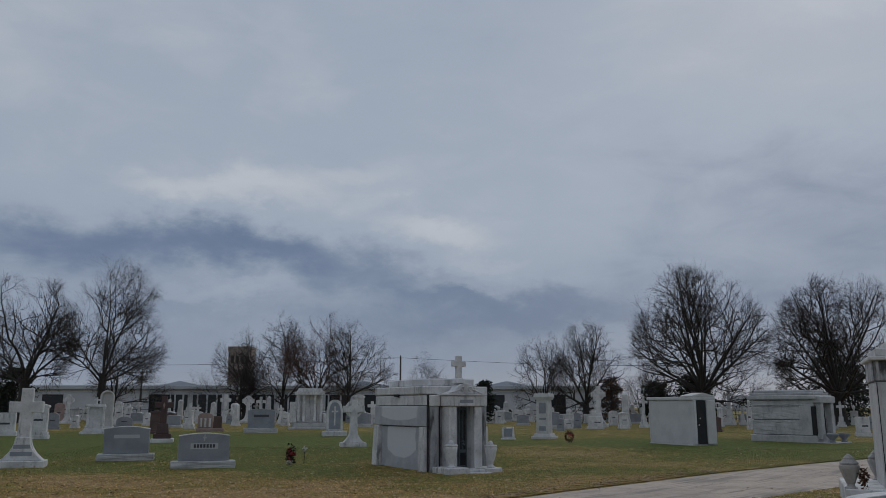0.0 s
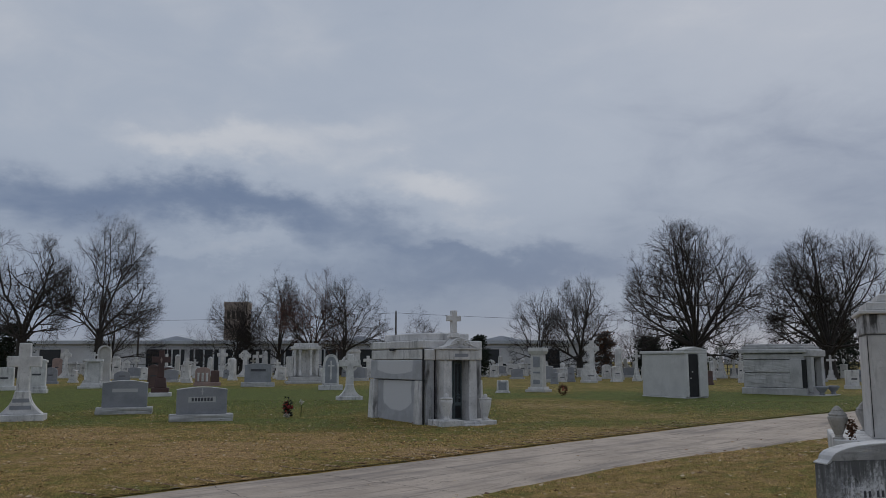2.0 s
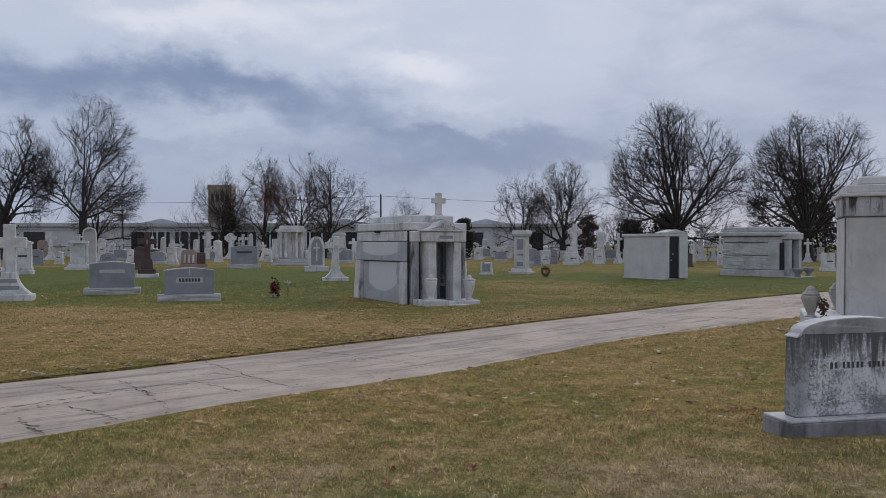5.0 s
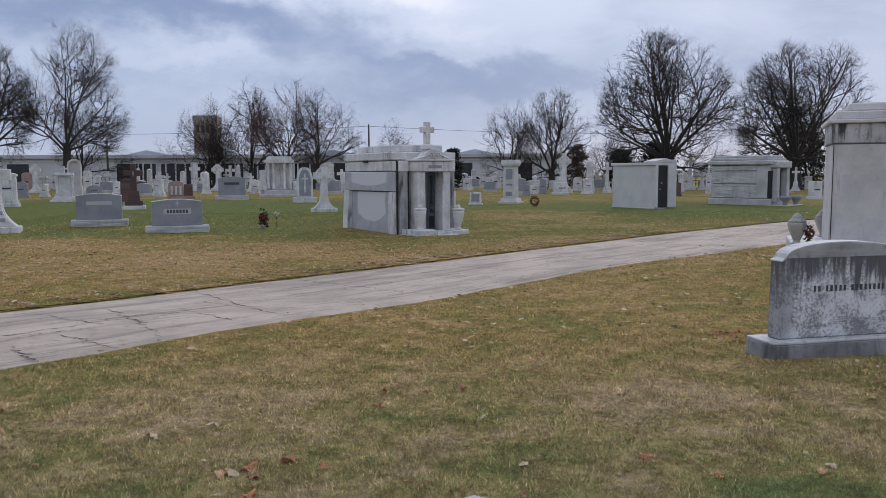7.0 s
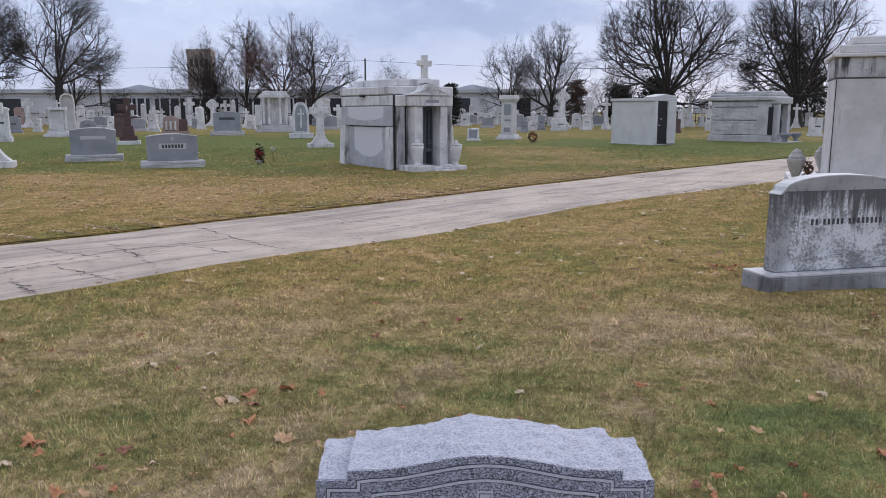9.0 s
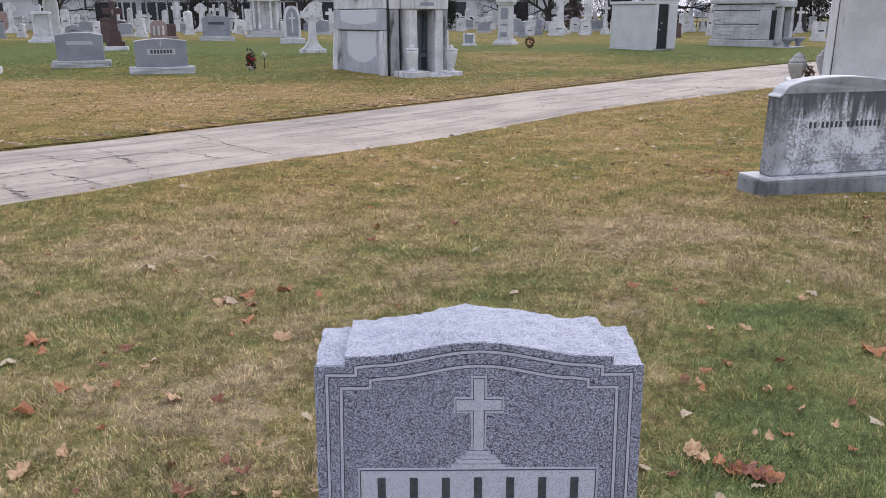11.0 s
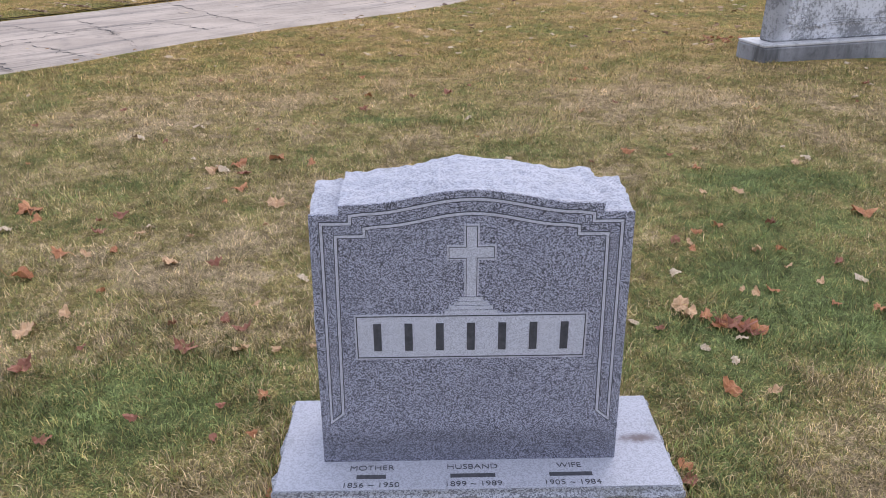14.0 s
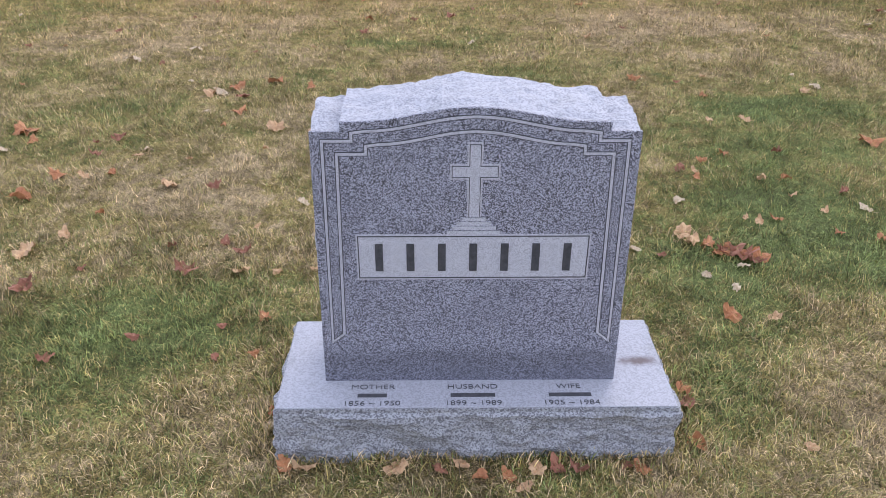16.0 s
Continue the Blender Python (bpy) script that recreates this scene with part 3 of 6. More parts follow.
# ---- kinds of monument ----
MAT_WORDS = {"weathered_white_marble": "weathered pale marble", "gray_granite_far": "gray granite", "blue_gray_granite": "blue-gray granite", "brown_red_granite": "brownish red granite",
             "dark_red_granite": "dark red polished granite", "pink_granite": "pink granite"}
ROWS_GROUP = "monuments on the lawn"


def mon(name, x, y, rz, label, category):
    return thing(name, x, y, gz(x, y) - 0.02, rz, label, category, ROWS_GROUP)


def bars(parent, x, y, z, lengths, h, mat=LETTER, gap=0.25, name="lettering"):
    """Writing as plain bars: lengths of the strokes from left to right, centred on x."""
    total = sum(lengths) + gap * h * (len(lengths) - 1)
    bm, at = None, x - total / 2
    for w in lengths:
        bm = block(at + w / 2, y, z, w, 0.004, h, bevel=0, bm=bm)
        at += w + gap * h
    return part(name, bm, mat, parent, "worn lettering")


def die_stone(x, y, w, h, rz=0, mat=GRAY, writing=0):
    t = mon("headstone", x, y, rz, MAT_WORDS[mat.name] + " headstone with curved top on a rough base", "headstone")
    bh, d = 0.16 * h + 0.06, min(0.34, 0.3 * w)
    base = part("base", block(0, 0, 0, w, d * 1.8, bh, bevel=0.02), ROCKFACE, t, "pale rough granite base")
    sculpt(base, 5, 0.035, 7.0, lambda c: c.z > bh - 0.01 or c.z < 0.02)
    a = w * 0.40
    side = h - 0.09 * h
    top = [(-a + 2 * a * k / 10, side + 0.07 * h * math.sin(math.pi * k / 10)) for k in range(11)]
    part("die", prism([(-a, bh), (a, bh)] + [(u, v) for u, v in top[::-1]], -d / 2, d / 2, 0.012), mat, t)
    part("cap_edge", prism([(u * 1.01, v + 0.004) for u, v in top] + [(u * 1.01, v - 0.02) for u, v in top[::-1]], -d / 2 - 0.006, d / 2 + 0.006, 0.004), WHITE, t, "pale rough top edge")
    if writing:
        f = -d / 2 - 0.002
        part("name_panel", block(0, f, bh + 0.42 * (h - bh), 0.62 * w * 0.7, 0.006, 0.16 * h, bevel=0), LETTER_PALE, t, "pale frosted name panel")
        bars(t, 0, f - 0.004, bh + 0.46 * (h - bh), [0.07] * 7, 0.10 * h)
        cx = block(0, f, bh + 0.70 * (h - bh), 0.03, 0.006, 0.2 * h, bevel=0)
        part("cross_carving", block(0, f, bh + 0.80 * (h - bh), 0.11, 0.006, 0.03, bevel=0, bm=cx), LETTER_PALE, t, "pale carved cross")
    elif w > 1.5:
        bars(t, 0, -d / 2 - 0.003, bh + 0.55 * (h - bh), [0.45 * w], 0.10 * h, LETTER_PALE if mat is BLUE else LETTER)
    return t


def marker_stone(x, y, w, h, rz=0):
    t = mon("grave_marker", x, y, rz, "small pale marker stone with a dark polished panel", "headstone")
    part("base", block(0, 0, 0, w, 0.5 * w, 0.14 * h, bevel=0.02), WHITE, t)
    part("die", block(0, 0, 0.14 * h, 0.86 * w, 0.36 * w, 0.86 * h, 0.92, 0.03), WHITE, t)
    part("panel", block(0.02 * w, -0.175 * w, 0.26 * h, 0.60 * w, 0.02, 0.60 * h, 0.96, 0.0), BLUE, t, "darker polished panel")
    return t


def tall_die(x, y, w, h, rz=0, mat=WHITE):
    t = mon("headstone", x, y, rz, "upright " + MAT_WORDS[mat.name] + " monument with a moulded cap", "headstone")
    part("base", block(0, 0, 0, w, w * 0.6, 0.12 * h, bevel=0.02), mat, t)
    part("plinth", block(0, 0, 0.12 * h, w * 0.9, w * 0.52, 0.08 * h, bevel=0.015), mat, t)
    part("die", block(0, 0, 0.2 * h, w * 0.8, w * 0.42, 0.66 * h, 0.96, 0.012), mat, t)
    part("cap", prism([(-0.43 * w, 0.86 * h), (0.43 * w, 0.86 * h), (0.43 * w, 0.92 * h), (0, h), (-0.43 * w, 0.92 * h)], -0.25 * w, 0.25 * w, 0.012), mat, t)
    bars(t, 0, -0.215 * w, 0.5 * h, [0.4 * w], 0.05 * h)
    return t


def slab_stone(x, y, w, h, rz=0, mat=WHITE):
    t = mon("headstone", x, y, rz, "plain low pale marble block on a base", "headstone")
    part("base", block(0, 0, 0, w, 0.6, 0.2 * h, bevel=0.02), mat, t)
    part("die", block(0, 0, 0.2 * h, w * 0.88, 0.4, 0.8 * h, 0.985, 0.02), mat, t)
    bars(t, 0.1 * w, -0.2, 0.5 * h, [0.4 * w], 0.08 * h)
    return t


def round_tablet(x, y, w, h, rz=0, mat=WHITE):
    t = mon("headstone", x, y, rz, "round-topped " + MAT_WORDS[mat.name] + " tablet", "headstone")
    a = 0.42 * w
    part("base", block(0, 0, 0, w, 0.4, 0.16 * h, bevel=0.02), mat, t)
    part("tablet", prism([(-a, 0.16 * h), (a, 0.16 * h)] + arc(0, h - 0.6 * a, a, 0, 180, 12, 0.6 * a), -0.11, 0.11, 0.015), mat, t)
    bars(t, 0, -0.113, 0.5 * h, [0.3 * w], 0.07 * h)
    return t


def pillar(x, y, w, h, rz=0, mat=WHITE):
    t = mon("pillar_monument", x, y, rz, "short square pale marble pillar with a cap", "monument")
    part("base", block(0, 0, 0, w, w, 0.14 * h, bevel=0.02), mat, t)
    part("shaft", block(0, 0, 0.14 * h, 0.72 * w, 0.72 * w, 0.7 * h, 0.9, 0.015), mat, t)
    part("cap", block(0, 0, 0.84 * h, 0.86 * w, 0.86 * w, 0.16 * h, 0.8, 0.03), mat, t)
    return t


def obelisk(x, y, w, h, rz=0, mat=WHITE):
    t = mon("obelisk", x, y, rz, "slender pale marble obelisk on a square base", "monument")
    part("base", block(0, 0, 0, w, w, 0.08 * h, bevel=0.02), mat, t)
    part("plinth", block(0, 0, 0.08 * h, 0.86 * w, 0.86 * w, 0.12 * h, bevel=0.02), mat, t)
    part("shaft", block(0, 0, 0.2 * h, 0.72 * w, 0.72 * w, 0.72 * h, 0.84, 0.015), mat, t)
    part("point", block(0, 0, 0.92 * h, 0.6 * w, 0.6 * w, 0.08 * h, 0.1, 0.0), mat, t)
    return t


def cross_shape(z0, z1, arm_z, half, thick, flare=1.0):
    """The outline of an upright cross: shaft from z0 to z1, arms at arm_z."""
    a, k = thick / 2, thick / 2
    return [(-a * flare, z0), (a * flare, z0), (a, arm_z - k), (half, arm_z - k * 1.05), (half, arm_z + k * 1.05), (a, arm_z + k), (a, z1), (-a, z1), (-a, arm_z + k), (-half, arm_z + k * 1.05), (-half, arm_z - k * 1.05), (-a, arm_z - k)]


def cross_monument(x, y, w, h, rz=0, mat=WHITE, style="latin", writing=0):
    words = {"latin": "with plain arms", "celtic": "with ringed arms and flared foot", "flare": "with broad arms and flared foot", "red": "with square ends"}[style]
    t = mon("cross_monument", x, y, rz, MAT_WORDS[mat.name] + " cross monument " + words, "monument")
    b0 = 0.09 * h
    part("base", block(0, 0, 0, w, 0.62 * w, b0, bevel=0.02), mat if style != "red" else WHITE, t)
    if style in ("celtic", "flare"):
        foot = 0.38 * h if style == "flare" else 0.34 * h
        n = 8
        wide = lambda s: 0.15 * w + (0.27 if style == "celtic" else 0.30) * w * (1 - s) ** 2.2
        left = [(-wide(k / n), b0 + (foot - b0) * k / n) for k in range(n + 1)]
        part("foot", prism([(-u, v) for u, v in left] + left[::-1], -0.16 * w, 0.16 * w, 0.015), mat, t)
        z0 = foot - 0.02 * h
    else:
        part("plinth", block(0, 0, b0, 0.78 * w, 0.48 * w, 0.10 * h, bevel=0.02), mat if style != "red" else RED, t)
        part("die", block(0, 0, b0 + 0.10 * h, 0.56 * w, 0.38 * w, 0.22 * h, 0.8, 0.02), mat, t)
        z0 = b0 + 0.32 * h
    arm, half, th = 0.80 * h, 0.42 * w, 0.26 * w
    if style == "flare":
        arm, half, th = 0.76 * h, 0.35 * w, 0.24 * w
    part("cross", prism(cross_shape(z0, h, arm, half, th, 1.15), -0.10 * w, 0.10 * w, 0.02), mat, t)
    if style == "celtic":
        for q in range(4):
            part("ring_arc", prism(arc(0, arm, 0.34 * w, 90 * q + 18, 90 * q + 72, 5) + arc(0, arm, 0.25 * w, 90 * q + 72, 90 * q + 18, 5), -0.07 * w, 0.07 * w, 0), mat, t)
    if style == "red":
        part("cross_carving", prism([(0, arm + 0.12 * w), (0.05 * w, arm), (0, arm - 0.2 * w), (-0.05 * w, arm)], -0.104 * w, -0.098 * w, 0), PINK, t, "small paler carved star")
    for k in range(writing):
        bars(t, 0, -0.165 * w, b0 + 0.06 * h + 0.09 * h * (1 - k), [0.34 * w + 0.1 * w * k], 0.05 * h, GRAY)
    return t


def urn_shape(h, r, bm=None, at=(0, 0, 0)):
    return lathe([(0.55 * r, 0), (0.55 * r, 0.05 * h), (0.3 * r, 0.1 * h), (0.35 * r, 0.16 * h), (0.8 * r, 0.35 * h), (r, 0.6 * h), (0.92 * r, 0.72 * h), (0.6 * r, 0.76 * h), (0.7 * r, 0.8 * h), (0.35 * r, 0.9 * h), (0.2 * r, 0.93 * h), (0.16 * r, h)], 14, bm, at)


def urn_die(x, y, w, h, rz=0, mat=WHITE):
    t = mon("urn_monument", x, y, rz, MAT_WORDS[mat.name] + " die topped by a small carved urn", "monument")
    part("base", block(0, 0, 0, w, w * 0.6, 0.12 * h, bevel=0.02), mat, t)
    part("die", block(0, 0, 0.12 * h, w * 0.84, w * 0.45, 0.52 * h, 0.97, 0.02), mat, t)
    part("cap", block(0, 0, 0.64 * h, w * 0.92, w * 0.52, 0.07 * h, 0.9, 0.015), mat, t)
    part("urn", urn_shape(0.29 * h, 0.2 * w, at=(0, 0, 0.71 * h)), mat, t, smooth=True)
    bars(t, 0, -0.228 * w, 0.38 * h, [0.35 * w], 0.05 * h)
    return t


def gothic_tablet(x, y, w, h, rz=0, mat=WHITE):
    t = mon("headstone", x, y, rz, "pointed gothic gray stone tablet with a carved cross", "headstone")
    part("base", block(0, 0, 0, w, 0.6, 0.15 * h, bevel=0.03), mat, t, "rough pale base")
    a, sp = 0.34 * w, 0.62 * h

    def arch(a, z0, sp, top):
        r = [(a * math.cos(math.pi / 2 * k / 8) ** 0.75, sp + (top - sp) * math.sin(math.pi / 2 * k / 8)) for k in range(9)]
        return [(-a, z0), (a, z0)] + r + [(-u, v) for u, v in r[-2::-1]]

    part("tablet", prism(arch(a, 0.15 * h, sp, h), -0.12, 0.14, 0.02), mat, t)
    part("panel", prism(arch(a * 0.72, 0.2 * h, sp, h * 0.93), -0.126, -0.11, 0.0), GRAY, t, "darker sunk panel")
    part("cross_carving", prism(cross_shape(0.3 * h, 0.82 * h, 0.68 * h, 0.14 * w, 0.06 * w), -0.14, -0.12, 0.0), mat, t, "raised carved cross")
    return t


def arch_monument(x, y, w, h, rz=0, mat=PALE):
    t = mon("arch_monument", x, y, rz, "tall pale marble arch monument with a thick rim", "monument")
    part("base", block(0, 0, 0, w * 1.05, 0.8, 0.1 * h, bevel=0.02), mat, t)
    a = 0.44 * w
    part("back_slab", prism([(-a * 0.8, 0.1 * h), (a * 0.8, 0.1 * h)] + arc(0, 0.83 * h, a * 0.8, 0, 180, 10), -0.02, 0.16, 0.01), mat, t)
    outer, inner = arc(0, h - 1.02 * a, a, 0, 180, 14), arc(0, h - 1.02 * a, a * 0.74, 180, 0, 14)
    part("rim", prism([(a, 0.1 * h)] + outer + [(-a, 0.1 * h), (-a * 0.74, 0.1 * h)] + inner + [(a * 0.74, 0.1 * h)], -0.22, 0.2, 0.012), mat, t)
    part("cross_carving", prism(cross_shape(0.35 * h, 0.82 * h, 0.70 * h, 0.2 * w, 0.08 * w), -0.08, -0.03, 0.0), mat, t)
    return t


def columned_monument(x, y, w, h, rz=0, mat=WHITE):
    t = mon("columned_monument", x, y, rz, "pale marble monument with corner columns on a stepped base", "monument")
    part("base", block(0, 0, 0, w, w * 0.8, 0.07 * h, bevel=0.02), mat, t)
    part("step", block(0, 0, 0.07 * h, w * 0.84, w * 0.66, 0.08 * h, 0.9, 0.02), mat, t)
    part("core", block(0, 0, 0.15 * h, w * 0.5, w * 0.4, 0.62 * h, 0.8, 0.01), mat, t)
    for sx in (-1, 1):
        for sy in (-1, 1):
            part("column", lathe([(0.07 * w, 0), (0.05 * w, 0.03 * h), (0.045 * w, 0.46 * h), (0.065 * w, 0.5 * h)], 8, None, (sx * 0.25 * w, sy * 0.2 * w, 0.22 * h)), mat, t, smooth=True)
    part("roof", block(0, 0, 0.74 * h, w * 0.66, w * 0.54, 0.08 * h, 0.92, 0.015), mat, t)
    part("cross", prism(cross_shape(0.82 * h, h, 0.93 * h, 0.12 * w, 0.06 * w), -0.04, 0.04, 0.005), mat, t)
    return t


def canopy_monument(x, y, w, h, rz=0, mat=WHITE):
    t = mon("canopy_monument", x, y, rz, "large pale marble monument with columns, cornice and stepped base", "monument")
    part("base", block(0, 0, 0, w, 0.6 * w, 0.07 * h, bevel=0.03), ROCKFACE, t, "rough stepped base")
    part("step", block(0, 0, 0.07 * h, 0.86 * w, 0.5 * w, 0.10 * h, bevel=0.03), ROCKFACE, t, "rough stepped base")
    part("back_wall", block(0, 0.08 * w, 0.17 * h, 0.6 * w, 0.16 * w, 0.68 * h, bevel=0.02), mat, t)
    for sx in (-0.30, -0.16, 0.12, 0.28):
        part("column", lathe([(0.055 * w, 0), (0.04 * w, 0.03 * h), (0.035 * w, 0.58 * h), (0.055 * w, 0.64 * h)], 10, None, (sx * w, -0.1 * w, 0.2 * h)), mat, t, smooth=True)
    part("side_block", block(0.4 * w, -0.02 * w, 0.17 * h, 0.12 * w, 0.3 * w, 0.22 * h, bevel=0.03), mat, t)
    part("side_block", block(-0.42 * w, 0.0, 0.17 * h, 0.14 * w, 0.3 * w, 0.5 * h, bevel=0.03), mat, t)
    part("cornice", block(0, 0, 0.84 * h, 0.74 * w, 0.36 * w, 0.08 * h, bevel=0.02), mat, t)
    part("roof", block(0, 0, 0.92 * h, 0.64 * w, 0.3 * w, 0.08 * h, 0.9, 0.02), mat, t)
    return t


def pedestal_monument(x, y, w, h, rz=0, mat=PALE):
    t = mon("pedestal_monument", x, y, rz, "tall square pale stone pedestal with niche panels and a flat cap", "monument")
    part("base", block(0, 0, 0, w, w, 0.06 * h, bevel=0.02), mat, t)
    part("step", block(0, 0, 0.06 * h, 0.84 * w, 0.84 * w, 0.06 * h, 0.9, 0.02), mat, t)
    part("shaft", block(0, 0, 0.12 * h, 0.60 * w, 0.60 * w, 0.74 * h, 0.94, 0.015), mat, t)
    part("necking", block(0, 0, 0.86 * h, 0.68 * w, 0.68 * w, 0.05 * h, 1.1, 0.01), mat, t)
    part("cap", block(0, 0, 0.91 * h, 0.80 * w, 0.80 * w, 0.09 * h, 0.92, 0.02), mat, t)
    # flat gray blocks on the shaft paint the niches' shade
    for z, k in ((0.56, 0.24), (0.42, 0.04), (0.18, 0.10)):
        part("niche_panel", block(0.02 * w, -0.292 * w, z * h, 0.34 * w, 0.03, k * h, bevel=0), GRAY, t, "flat gray panel painting the shade of a niche")
    return t


def twin_die(x, y, w, h, rz=0, mat=PINK):
    t = mon("headstone", x, y, rz, "low pink and red granite monument with small columns", "headstone")
    part("base", block(0, 0, 0, w, 0.6, 0.2 * h, bevel=0.02), PINK, t)
    part("arch_die", prism([(-0.46 * w, 0.2 * h), (0.1 * w, 0.2 * h), (0.1 * w, 0.8 * h)] + arc(-0.18 * w, 0.8 * h, 0.28 * w, 0, 180, 8, 0.2 * h)[1:], -0.2, 0.2, 0.02), PINK, t)
    part("die", block(0.27 * w, 0, 0.2 * h, 0.32 * w, 0.4, 0.62 * h, bevel=0.02), BROWN, t, "reddish brown granite die")
    for k in (-0.34, -0.18, -0.02):
        part("column", lathe([(0.05 * w, 0), (0.04 * w, 0.05 * h), (0.04 * w, 0.4 * h), (0.05 * w, 0.45 * h)], 8, None, (k * w, -0.22, 0.25 * h)), WHITE, t, "pale small column", True)
    return t


def leafy(bm, centre, size, n, rnd, leaf=0.04):
    """Many small pointed leaves about a centre."""
    for _ in range(n):
        p = Vector(centre) + Vector((rnd.gauss(0, size[0]), rnd.gauss(0, size[1]), rnd.gauss(0, size[2])))
        d = Vector((rnd.gauss(0, 1), rnd.gauss(0, 1), rnd.gauss(0, 1))).normalized() * leaf * rnd.uniform(0.6, 1.4)
        s = d.orthogonal().normalized() * leaf * 0.4
        q = d.cross(s).normalized() * leaf * 0.12
        a, b, c, e, g = (bm.verts.new(v) for v in (p, p + d * 0.5 + s, p + d, p + d * 0.5 - s, p + d * 0.5 + q))
        for f in ((a, b, g), (b, c, g), (c, e, g), (e, a, g)):
            bm.faces.new(f)
    return bm


def grave_flowers(x, y, w, h):
    rnd = random.Random(5)
    t = thing("flower_arrangement", x, y, gz(x, y), 0, "dark wintry grave arrangement with red flowers", "flowers")
    part("pot", lathe([(0.07, 0), (0.10, 0.12), (0.11, 0.13)], 12, None, (0, 0, 0)), WHITE, t, "small pale pot", True)
    part("greenery", leafy(bmesh.new(), (0, 0, 0.33), (0.055, 0.055, 0.14), 220, rnd, 0.09), DARKLEAF, t)
    part("red_flowers", leafy(bmesh.new(), (0.02, -0.08, 0.36), (0.07, 0.05, 0.10), 50, rnd, 0.07), REDFLOWER, t)
    part("white_flowers", leafy(bmesh.new(), (0.0, -0.1, 0.1), (0.05, 0.03, 0.03), 14, rnd, 0.06), WHITEFLOWER, t)
    s = thing("flower_stake", x + 0.42, y + 0.2, gz(x, y), 0, "white flower on a thin green stake", "flowers")
    part("stake", tube([(0, 0, 0), (0.01, 0, 0.25), (0, 0, 0.5)], [0.012] * 3), DARKLEAF, s)
    part("blossom", leafy(bmesh.new(), (0, 0, 0.5), (0.025, 0.025, 0.02), 18, rnd, 0.07), WHITEFLOWER, s)


def wreath(x, y, w, h):
    rnd = random.Random(8)
    t = thing("wreath", x, y, gz(x, y), 10, "round evergreen wreath with red bow on a wire stand", "wreath")
    bm = bmesh.new()
    for k in range(28):
        a = 2 * math.pi * k / 28
        leafy(bm, (0.18 * math.cos(a), 0.0, 0.3 + 0.2 * math.sin(a)), (0.03, 0.03, 0.03), 10, rnd, 0.07)
    part("greenery", bm, RUSTLEAF, t, "browned evergreen ring")
    part("bow", leafy(bmesh.new(), (0.03, -0.05, 0.36), (0.05, 0.02, 0.06), 24, rnd, 0.07), REDFLOWER, t, "red ribbon bow")
    part("stand", tube([(0, 0.2, 0), (0, 0.02, 0.5), (0.12, -0.02, 0.0)], [0.008] * 3), BLACKMETAL, t, "wire stand")


# ---- the granite headstone in front ----
SX, SY, BASE_TOP = -0.012, 1.615, 0.095


